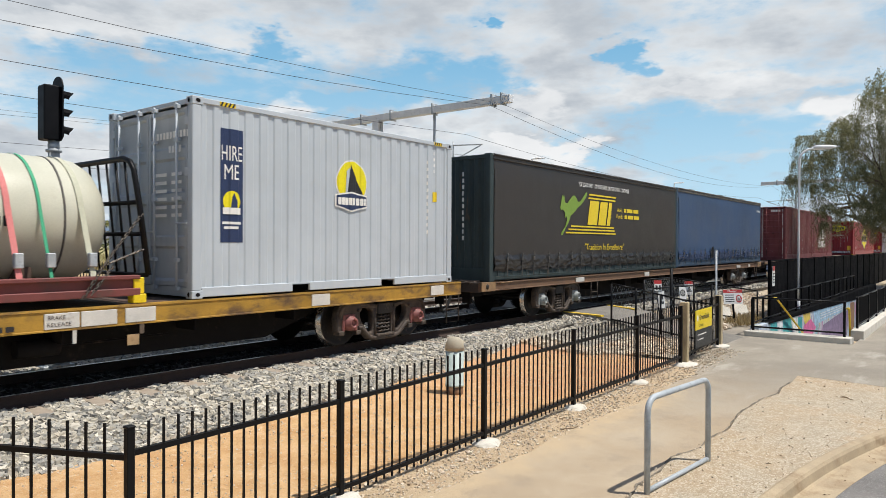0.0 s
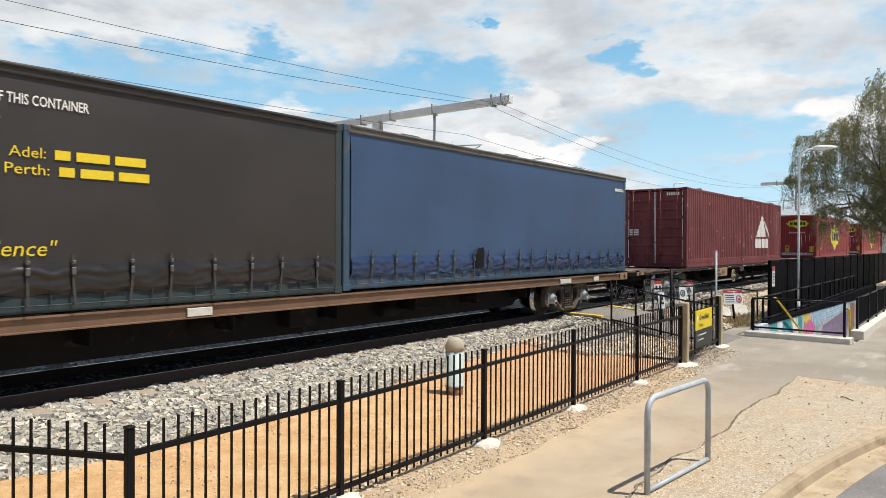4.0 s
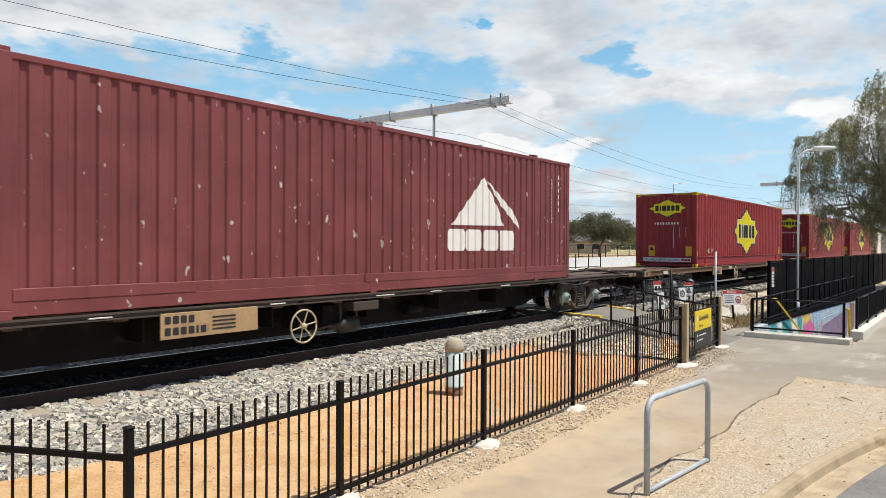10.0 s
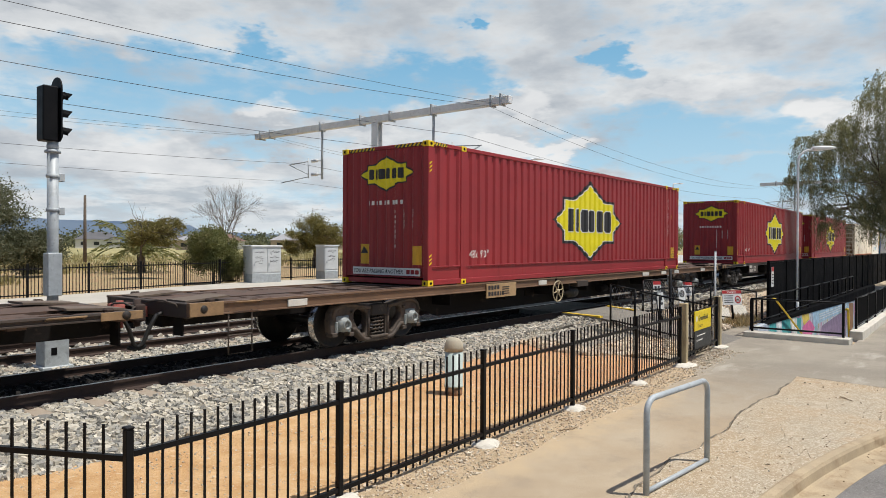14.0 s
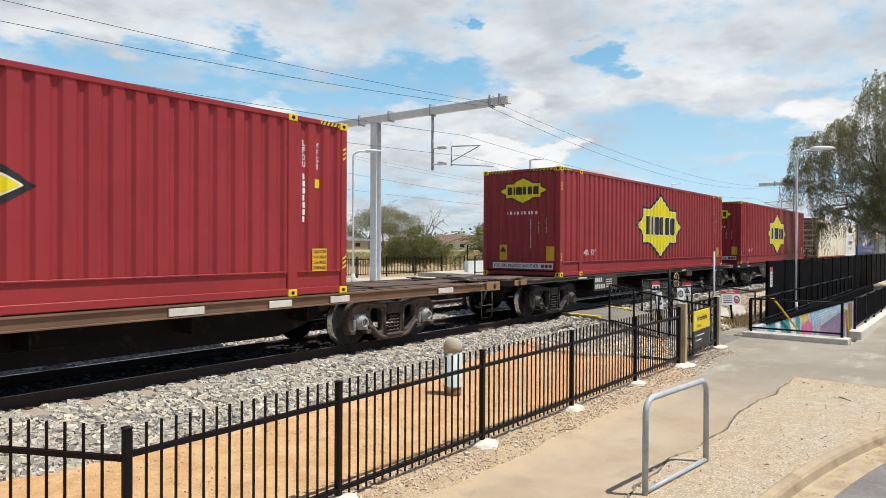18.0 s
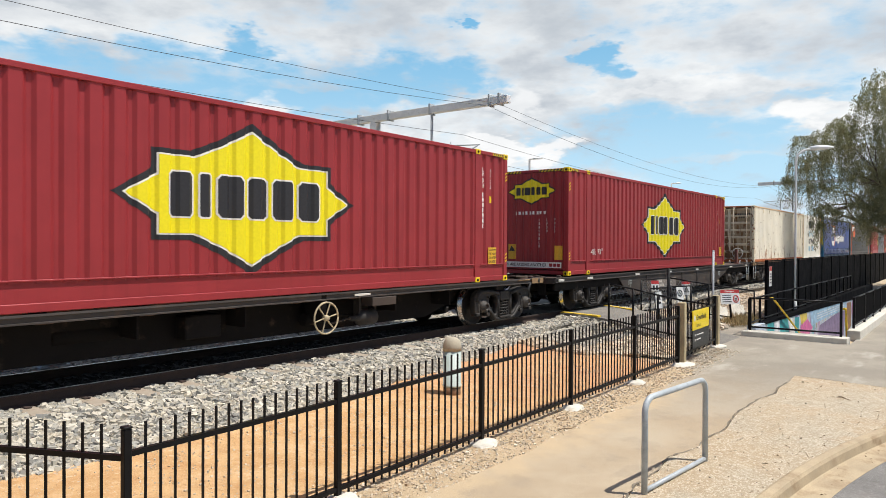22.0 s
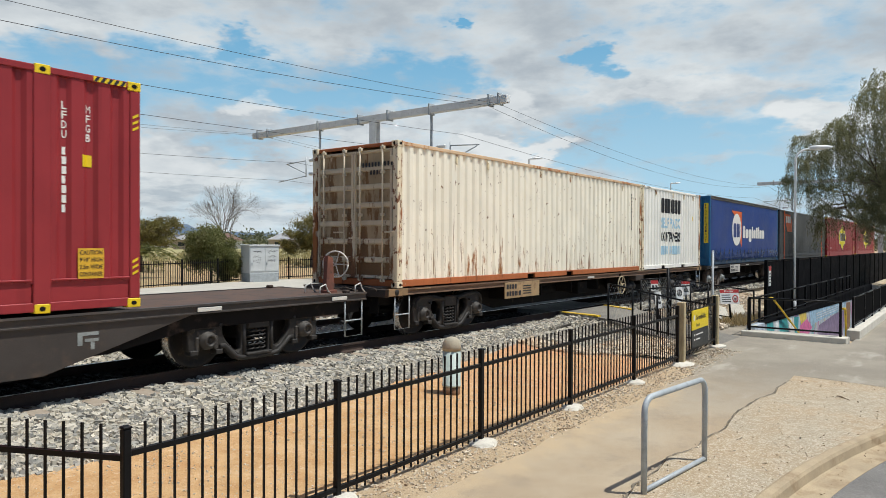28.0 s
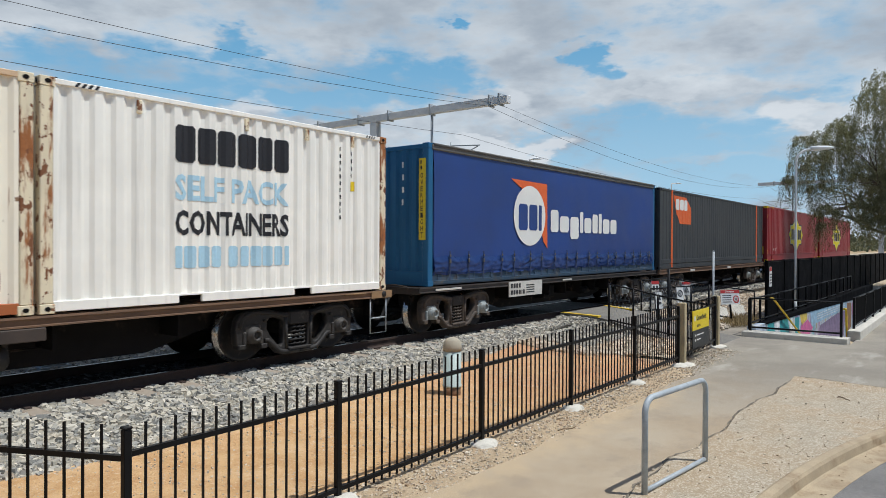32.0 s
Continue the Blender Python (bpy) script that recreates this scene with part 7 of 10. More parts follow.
def ribbed_end(box_ob, W, z0, z1, mat, x, sign, pitch=0.25, depth=0.04):
    bm = bmesh.new()
    prof = waves(0.13, W - 0.13, pitch, depth, 0.10, 0.045)
    sheet(bm, prof, z0, z1, end_place(W), x, sign)
    part("end_panel", bm, mat, box_ob)
    return prof


def stripes(u0, u1, v0, v1, n, lean=0.5):
    """Slanting hazard stripes inside a rectangle."""
    out, w = [], (u1 - u0) / n
    for i in range(n):
        a = u0 + i * w
        s = w * lean
        out.append([(a, v0), (a + w * 0.5, v0), (min(u1, a + w * 0.5 + s), v1), (min(u1, a + s), v1)])
    return out


M["plate_amber"] = plain("amber_plate", (0.72, 0.42, 0.03), 0.5)


# the red containers, 48 feet long
def red_container():
    L, W, H = 14.63, 2.5, 2.97
    ob = thing("shipping_container", "dark red ribbed steel container with yellow diamond emblem on flat wagon", "shipping container", group="red containers on the train")
    posts = (1.22, L - 1.22)
    spans = [(0.15, posts[0] - 0.09), (posts[0] + 0.09, posts[1] - 0.09), (posts[1] + 0.09, L - 0.15)]
    prof = ribbed_sides(ob, L, W, H, M["red"], 0.36, H - 0.09, spans, 0.31, 0.04, 0.15, 0.05)
    endp = ribbed_end(ob, W, 0.16, H - 0.1, M["red"], 0.03, 1.0)
    ribbed_end(ob, W, 0.16, H - 0.1, M["red"], L - 0.03, -1.0)
    frame_parts(ob, L, W, H, M["red"], M["red"], M["red"], M["hazard_yellow"], 0.15, 0.09, 0.13, cast_x=None)
    for y0, y1 in ((0.0, 0.08), (W - 0.08, W)):
        for x in posts:
            bm = bmesh.new()
            soft_box(bm, x - 0.10, x + 0.10, y0 + 0.002, y1 - 0.002, 0.06, H - 0.02, 0.01)
            p = part("side_post", bm, M["red"], ob)
            if y0 == 0.0:
                for z in (0.0, H - 0.11):
                    bm = bmesh.new()
                    soft_box(bm, x - 0.09, x + 0.09, -0.004, 0.12, z, z + 0.115, 0.008)
                    c = part("side_casting", bm, M["hazard_yellow"], p, "yellow lifting block")
                    # Dark oval painted for the shade inside the block's hole.
                    decal("casting_hole_shade", [oval(x, z + 0.057, 0.036, 0.03, 14)], M["under"], p, side_place, None, -0.004, 0.003)
        bm = bmesh.new()
        for a, b in ((0.15, posts[0] - 0.11), (posts[0] + 0.11, posts[1] - 0.11), (posts[1] + 0.11, L - 0.15)):
            box(bm, a, b, y0 + 0.035, y1 - 0.035, 0.10, 0.40)
            soft_box(bm, a, b, y0 + 0.004, y1 - 0.004, 0.385, 0.41, 0.006)
        part("lower_rail", bm, M["red"], ob)
    # the emblem: black edge, yellow field, six black blocks
    def diamond(cu, cv, w, h, grow=0.0):
        pts = [(-1.0, 0.0), (-0.765, 0.26), (-0.765, 0.54), (-0.48, 0.54), (-0.26, 0.73), (0.0, 1.0), (0.20, 0.79), (0.46, 0.54), (0.765, 0.54), (0.765, 0.26), (1.0, 0.0),
               (0.765, -0.26), (0.765, -0.54), (0.46, -0.54), (0.20, -0.79), (0.0, -1.0), (-0.26, -0.73), (-0.48, -0.54), (-0.765, -0.54), (-0.765, -0.26)]
        rim = [(cu + x * w + math.copysign(grow, x) * (x != 0) * (1.6 if y == 0 else 0.8), cv + y * h + math.copysign(grow, y) * (y != 0) * (1.4 if x == 0 else 0.8)) for x, y in pts]
        n = len(rim)
        return ("mesh", ([(cu, cv)] + rim, [(0, 1 + i, 1 + (i + 1) % n) for i in range(n)]))
    cu, cv = 7.38, 1.53
    decal("emblem_edge", [diamond(cu, cv, 2.0, 1.0, 0.115)], M["black_text"], ob, side_place, prof, 0.02, 0.004, "black emblem border")
    decal("emblem_line", [diamond(cu, cv, 2.0, 1.0, 0.028)], M["white_text"], ob, side_place, prof, 0.02, 0.007, "thin white emblem line")
    decal("emblem_field", [diamond(cu, cv, 2.0, 1.0)], M["yellow_logo"], ob, side_place, prof, 0.02, 0.010, "bright yellow emblem field")
    decal("emblem_block_edges", blocks(cu - 1.385, cv - 0.325, 0.67, (0.40, 0.24, 0.50, 0.38, 0.48, 0.48), 0.056), M["white_text"], ob, side_place, prof, 0.02, 0.013)
    decal("emblem_blocks", blocks(cu - 1.36, cv - 0.30, 0.62, (0.35, 0.19, 0.45, 0.33, 0.43, 0.43), 0.106), M["black_text"], ob, side_place, prof, 0.02, 0.016, "black emblem blocks")
    ce, cz = W / 2 + 0.06, 2.36
    decal("emblem_edge", [diamond(ce, cz, 0.74, 0.35, 0.035)], M["black_text"], ob, end_place(W), endp, 0.03, 0.004)
    decal("emblem_field", [diamond(ce, cz, 0.74, 0.35)], M["yellow_logo"], ob, end_place(W), endp, 0.03, 0.008)
    decal("emblem_blocks", blocks(ce - 0.49, cz - 0.11, 0.22, (0.13, 0.07, 0.17, 0.12, 0.15, 0.15), 0.038), M["black_text"], ob, end_place(W), endp, 0.03, 0.012)
    decal("size_marking", [words("48' x 9'10\"", 1.49, 0.56, 0.18, 0.70, bold=0.0)], M["white_text"], ob, side_place, prof, 0.02, 0.006, "white size lettering")
    decal("code_letters", column_words("LFDU", L - 0.985, 2.585, 0.098, 0.118), M["white_text"], ob, side_place, prof, 0.02, 0.006, "white owner code")
    decal("code_bars", column_bars(L - 0.98, 2.025, 0.095, 7, 0.118), M["white_text"], ob, side_place, prof, 0.02, 0.006)
    decal("code_letters", column_words("MFGB", L - 0.70, 2.57, 0.098, 0.118), M["white_text"], ob, side_place, prof, 0.02, 0.006, "white type code")
    decal("caution_plate", [rect(L - 0.81, L - 0.49, 0.40, 0.78)], M["plate_amber"], ob, side_place, None, 0.0, 0.002, "yellow caution plate")
    decal("caution_writing", [words(w, L - 0.79, 0.70 - i * 0.09, 0.055, 0.28) for i, w in enumerate(("CAUTION", "9'10\" HIGH", "2.5m WIDE", "CONTAINER"))], M["black_text"], ob, side_place, None, 0.0, 0.006)
    decal("small_plate", [rect(L - 0.75, L - 0.62, 1.80, 1.95)], M["hazard_yellow"], ob, side_place, prof, 0.02, 0.006)
    decal("code_bars", [rect(0.78 + 0.115 * i, 0.78 + 0.115 * i + 0.06, 1.70, 1.79) for i in range(9)], M["white_text"], ob, end_place(W), endp, 0.03, 0.006)
    decal("code_bars", column_bars(1.55, 1.58, 0.075, 8, 0.105), M["white_text"], ob, end_place(W), endp, 0.03, 0.006)
    for u, text in ((1.79, "LFDU"), (2.03, "MFGB")):
        decal("code_letters", column_words(text, u, 1.585, 0.082, 0.105), M["white_text"], ob, end_place(W), endp, 0.03, 0.006, "white code letters")
    decal("caution_plate", [rect(2.05, 2.31, 0.43, 0.82)], M["plate_amber"], ob, end_place(W), endp, 0.03, 0.007)
    decal("warning_plate", [rect(0.54, 0.80, 0.43, 0.86)], M["plate_amber"], ob, end_place(W), endp, 0.03, 0.007)
    decal("warning_sign", [[(0.58, 0.66), (0.76, 0.66), (0.67, 0.82)]], M["black_text"], ob, end_place(W), endp, 0.03, 0.011)
    decal("slogan_strip", [rect(0.33, 2.28, 0.20, 0.36)], M["white_text"], ob, end_place(W), None, 0.03, 0.008, "white slogan strip")
    decal("slogan", [words("YOU ARE PASSING ANOTHER", 0.36, 0.235, 0.09, 1.45, shear=0.15)], M["black_text"], ob, end_place(W), None, 0.03, 0.012)
    decal("slogan_block", blocks(1.90, 0.235, 0.09, (0.10, 0.10, 0.10), 0.02), M["red"], ob, end_place(W), None, 0.03, 0.012)
    for u0, u1 in ((0.2, 0.95), (W - 0.95, W - 0.2)):
        decal("hazard_band", [rect(u0, u1, H - 0.085, H - 0.02)], M["hazard_yellow"], ob, end_place(W), None, 0.05, 0.003)
        decal("hazard_stripe", stripes(u0, u1, H - 0.085, H - 0.02, 7), M["black_text"], ob, end_place(W), None, 0.05, 0.006)
    for u0, u1 in ((0.2, 0.62), (L - 0.62, L - 0.2)):
        decal("hazard_band", [rect(u0, u1, H - 0.085, H - 0.02)], M["hazard_yellow"], ob, side_place, None, 0.006, 0.003)
        decal("hazard_stripe", stripes(u0, u1, H - 0.085, H - 0.02, 5), M["black_text"], ob, side_place, None, 0.006, 0.006)
    for u in (0.035, L - 0.115):
        for v in (0.42, 2.32):
            decal("hazard_stripe", [[(u, v + k * 0.08), (u, v + k * 0.08 + 0.035), (u + 0.08, v + k * 0.08 + 0.08), (u + 0.08, v + k * 0.08 + 0.045)] for k in range(3)], M["hazard_yellow"], ob, side_place, None, 0.004, 0.006)
    return ob


def place_on_train(ob, s, z):
    ob.matrix_world = pose(s + run(0.0), SIDE_Y, z)
    train.append((ob, s, SIDE_Y, z))


first = red_container()
place_on_train(first, 2.36, 1.56)
for s in (24.82, 42.52, 110.3, 125.6):
    place_on_train(copy_thing(first, pose(0, 0, 0)), s, 1.56)


def maroon_container():
    L, W, H = 15.45, 2.5, 3.10
    ob = thing("shipping_container", "faded maroon ribbed container with white sail emblem and chipped paint", "shipping container")
    posts = (1.74, 7.83, 13.70)
    spans = [(0.15, 1.66), (1.82, 7.75), (7.91, 13.62), (13.78, L - 0.15)]
    prof = ribbed_sides(ob, L, W, H, M["maroon"], 0.34, H - 0.09, spans, 0.27, 0.030, 0.15, 0.028)
    frame_parts(ob, L, W, H, M["maroon"], M["maroon"], M["maroon"], M["maroon"], 0.15, 0.09, 0.20)
    for x in posts:
        bm = bmesh.new()
        soft_box(bm, x - 0.09, x + 0.09, 0.004, 0.07, 0.10, H - 0.01, 0.01)
        soft_box(bm, x - 0.09, x + 0.09, 0.0, 0.12, -0.02, 0.10, 0.008)
        part("side_post", bm, M["maroon"], ob)
        bm = bmesh.new()
        soft_box(bm, x - 0.08, x + 0.08, 0.03, 0.2, H - 0.02, H + 0.05, 0.008)
        part("lifting_block", bm, M["maroon"], ob)
    bm = bmesh.new()
    for a, b in ((0.15, 1.65), (1.83, 4.2), (7.6, 10.9), (13.2, L - 0.15)):
        soft_box(bm, a, b, 0.0, 0.05, 0.195, 0.35, 0.008)
    for a, b in ((4.2, 7.6), (10.9, 13.2)):
        soft_box(bm, a, b, 0.012, 0.05, 0.195, 0.35, 0.008)
    part("lower_rail", bm, M["maroon"], ob)
    doors(ob, W, H, M["maroon_door"], M["maroon_door"], 8, M["white_text"])
    ribbed_end(ob, W, 0.16, H - 0.1, M["maroon"], L - 0.03, -1.0)
    cu = 11.4
    decal("sail_emblem", [[(cu - 1.2, 1.30), (cu + 0.82, 1.33), (cu + 0.52, 1.80), (cu, 2.40)]], M["white_text"], ob, side_place, prof, 0.02, 0.006, "white sail-shaped emblem")
    decal("sail_flash", [[(cu + 0.13, 2.34), (cu + 0.22, 2.30), (cu + 1.26, 1.66), (cu + 1.57, 1.22), (cu + 0.66, 1.83)]], M["white_text"], ob, side_place, prof, 0.02, 0.006)
    ring = []
    for u, w in ((cu - 1.34, 0.62), (cu - 0.66, 0.60), (cu - 0.02, 0.60), (cu + 0.66, 0.64)):
        ring += blocks(u, 0.75, 0.47, (w,), 0.0)
    decal("emblem_bars", ring, M["white_text"], ob, side_place, prof, 0.02, 0.006, "white bars under the emblem")
    decal("code_bars", column_bars(L - 0.62, 2.72, 0.11, 6, 0.17), M["white_text"], ob, side_place, prof, 0.02, 0.006)
    decal("code_bars", column_bars(L - 0.98, 2.60, 0.05, 12, 0.1), M["white_text"], ob, side_place, prof, 0.02, 0.006)
    decal("code_bars", [rect(1.72 + 0.085 * i, 1.72 + 0.085 * i + 0.06, 2.80, 2.92) for i in range(6)], M["white_text"], ob, end_place(W), None, -0.01, 0.008)
    decal("weight_bars", [rect(0.22, 0.60, 1.45 - 0.09 * i, 1.51 - 0.09 * i) for i in range(3)], M["white_text"], ob, end_place(W), None, 0.03, 0.03)
    return ob


place_on_train(maroon_container(), -23.69, 1.53)


def grey_container():
    L, W, H = 6.058, 2.438, 2.896
    ob = thing("shipping_container", "light grey ribbed hire container with navy banner and yellow disc emblem", "shipping container")
    prof = ribbed_sides(ob, L, W, H, M["grey"], 0.15, H - 0.09, [(0.16, L - 0.16)], 0.278, 0.016, 0.13, 0.026)
    frame_parts(ob, L, W, H, M["grey"], M["grey"], M["grey"], M["grey"], 0.16, 0.09, 0.16, pockets=(2.0, 4.1))
    doors(ob, W, H, M["grey_door"], M["grey"], 4)
    ribbed_end(ob, W, 0.16, H - 0.1, M["grey"], L - 0.03, -1.0)
    decal("banner", [rect(0.47, 0.87, 0.81, 2.50)], M["navy"], ob, side_place, prof, 0.02, 0.005, "tall navy blue banner")
    decal("banner_writing", [words("HIRE", 0.49, 2.03, 0.22, 0.36, bold=0.0), words("ME", 0.545, 1.75, 0.22, 0.25, bold=0.0)], M["white_text"], ob, side_place, prof, 0.02, 0.009, "white hire lettering")
    decal("banner_disc", [oval(0.67, 1.42, 0.15, 0.16)], M["yellow_logo"], ob, side_place, prof, 0.02, 0.009)
    decal("banner_figure", [[(0.64, 1.29), (0.76, 1.29), (0.76, 1.43), (0.70, 1.55), (0.67, 1.49)]], M["navy"], ob, side_place, prof, 0.02, 0.012)
    decal("banner_plaque", [rect(0.51, 0.82, 1.23, 1.33)], M["white_text"], ob, side_place, prof, 0.02, 0.014)
    decal("banner_bars", [rect(0.50, 0.83, 1.08, 1.12), rect(0.54, 0.79, 1.01, 1.05)], M["white_text"], ob, side_place, prof, 0.02, 0.009)
    decal("disc_edge", [oval(3.15, 1.88, 0.38, 0.40)], M["white_text"], ob, side_place, prof, 0.02, 0.005)
    decal("disc", [oval(3.15, 1.88, 0.355, 0.375)], M["yellow_logo"], ob, side_place, prof, 0.02, 0.008, "yellow disc emblem")
    decal("disc_figure", [[(3.03, 1.55), (3.05, 1.83), (3.12, 2.20), (3.17, 2.10), (3.24, 1.98), (3.40, 1.72), (3.46, 1.55)]], M["black_text"], ob, side_place, prof, 0.02, 0.011, "dark animal outline")
    decal("disc_figure_light", [[(2.99, 1.55), (3.03, 1.55), (3.09, 1.98), (3.10, 2.15), (3.03, 2.08)]], M["grey"], ob, side_place, prof, 0.02, 0.014)
    decal("plaque_edge", [[(2.75, 1.66), (3.13, 1.72), (3.53, 1.66), (3.53, 1.45), (3.13, 1.36), (2.75, 1.45)]], M["white_text"], ob, side_place, prof, 0.02, 0.017)
    decal("plaque", [[(2.78, 1.64), (3.13, 1.69), (3.50, 1.64), (3.50, 1.47), (3.13, 1.39), (2.78, 1.47)]], M["navy"], ob, side_place, prof, 0.02, 0.020)
    decal("plaque_blocks", blocks(2.81, 1.48, 0.13, (0.07, 0.08, 0.07, 0.07, 0.06), 0.012) + blocks(3.24, 1.48, 0.13, (0.09, 0.08, 0.05), 0.012), M["white_text"], ob, side_place, prof, 0.02, 0.023)
    decal("code_bars", column_bars(5.25, 2.48, 0.07, 11, 0.14), M["white_text"], ob, side_place, prof, 0.02, 0.006)
    decal("code_bars", column_bars(5.47, 2.68, 0.07, 4, 0.12), M["white_text"], ob, side_place, prof, 0.02, 0.006)
    decal("small_plate", [rect(5.44, 5.56, 1.66, 1.86)], M["hazard_yellow"], ob, side_place, prof, 0.02, 0.006)
    for u0, u1 in ((0.45, 0.72), (L - 0.6, L - 0.34)):
        decal("hazard_band", [rect(u0, u1, H - 0.085, H - 0.02)], M["hazard_yellow"], ob, side_place, None, 0.006, 0.003)
        decal("hazard_stripe", stripes(u0, u1, H - 0.085, H - 0.02, 4), M["black_text"], ob, side_place, None, 0.006, 0.006)
    decal("code_bars", [rect(1.38 + 0.09 * i, 1.44 + 0.09 * i, 2.33, 2.43) for i in range(11)] + [rect(1.80 + 0.09 * i, 1.86 + 0.09 * i, 2.12, 2.22) for i in range(4)], M["white_text"], ob, end_place(W), None, 0.03, 0.02)
    decal("weight_bars", [rect(1.38 + 0.5 * k, 1.75 + 0.4 * k, 1.78 - 0.12 * i, 1.83 - 0.12 * i) for i in range(6) for k in (0, 1)], M["white_text"], ob, end_place(W), None, 0.03, 0.02)
    return ob


place_on_train(grey_container(), -61.12, 1.61)


def box_container(name_label, L, H, wall, post, low, ribs, pitch=0.278, top=None):
    W = 2.438
    ob = thing("shipping_container", name_label, "shipping container")
    prof = ribbed_sides(ob, L, W, H, wall, 0.15, H - 0.08, [(0.16, L - 0.16)], pitch, 0.036, 0.10, 0.055)
    frame_parts(ob, L, W, H, post, top or low, low, post, 0.16, 0.08, 0.15, pockets=(L / 2 - 1.03, L / 2 + 1.03))
    return ob, prof, W


def cream_container():
    L, H = 12.192, 2.86
    ob, prof, W = box_container("long cream ribbed container with rust streaks and orange lower rail", L, H, M["cream"], M["rust_post"], M["orange_rail"], 8, top=M["cream_rail"])
    doors(ob, W, H, M["cream_door"], M["cream_door"], 7, panel_mat=M["cream_panel"])
    ribbed_end(ob, W, 0.16, H - 0.1, M["cream"], L - 0.03, -1.0)
    decal("code_bars", column_bars(L - 0.80, 2.5, 0.06, 11, 0.11), M["black_text"], ob, side_place, prof, 0.02, 0.006)
    decal("code_bars", [rect(1.40 + 0.085 * i, 1.45 + 0.085 * i, 2.38, 2.47) for i in range(11)] + [rect(1.70 + 0.085 * i, 1.75 + 0.085 * i, 2.22, 2.31) for i in range(4)], M["black_text"], ob, end_place(W), None, 0.03, 0.02)
    for u in (1.9, 3.1, 5.5, 7.1, 10.6):
        bm = bmesh.new()
        soft_box(bm, u, u + 0.06, 0.0, 0.03, H - 0.30, H - 0.14, 0.008)
        part("vent", bm, M["rust_post"], ob)
    return ob


place_on_train(cream_container(), 62.28, 1.555)


def white_container():
    L, H = 6.058, 2.86
    ob, prof, W = box_container("white ribbed container with black and pale blue lettering, rusty corner posts", L, H, M["white"], M["rust_post"], M["white"], 8)
    ribbed_end(ob, W, 0.16, H - 0.1, M["white"], 0.03, 1.0)
    ribbed_end(ob, W, 0.16, H - 0.1, M["white"], L - 0.03, -1.0)
    u = 1.76
    decal("name_blocks", blocks(u, 2.0, 0.52, (0.31, 0.31, 0.31, 0.31, 0.27, 0.29), 0.038), M["black_text"], ob, side_place, prof, 0.02, 0.006, "black name blocks")
    decal("lettering", [words("SELF PACK", u, 1.46, 0.37, 1.99, bold=0.03)], M["pale_blue_text"], ob, side_place, prof, 0.02, 0.006, "pale blue lettering")
    decal("lettering", [words("CONTAINERS", u, 0.97, 0.36, 1.99, bold=0.03)], M["black_text"], ob, side_place, prof, 0.02, 0.006, "black lettering")
    decal("number_bars", blocks(u, 0.51, 0.31, (0.12, 0.17, 0.18, 0.18), 0.035) + blocks(u + 0.86, 0.51, 0.31, (0.18, 0.17, 0.18), 0.035) + blocks(u + 1.50, 0.51, 0.31, (0.17, 0.17, 0.09), 0.035), M["pale_blue_text"], ob, side_place, prof, 0.02, 0.006)
    decal("code_bars", column_bars(4.90, 2.56, 0.07, 11, 0.12), M["black_text"], ob, side_place, prof, 0.02, 0.006)
    decal("code_bars", column_bars(5.17, 2.50, 0.07, 4, 0.13), M["black_text"], ob, side_place, prof, 0.02, 0.006)
    decal("small_plate", [rect(5.15, 5.26, 1.80, 1.97)], M["hazard_yellow"], ob, side_place, prof, 0.02, 0.006)
    for u0, u1 in ((0.40, 0.72), (L - 0.55, L - 0.30)):
        decal("hazard_stripe", stripes(u0, u1, H - 0.075, H - 0.02, 4), M["black_text"], ob, side_place, None, 0.006, 0.004)
    for uu in (1.2, 2.9, 4.1, 5.15):
        bm = bmesh.new()
        soft_box(bm, uu, uu + 0.07, -0.005, 0.03, H - 0.28, H - 0.10, 0.008)
        part("vent", bm, M["rust_post"], ob)
    return ob


place_on_train(white_container(), 74.53, 1.555)


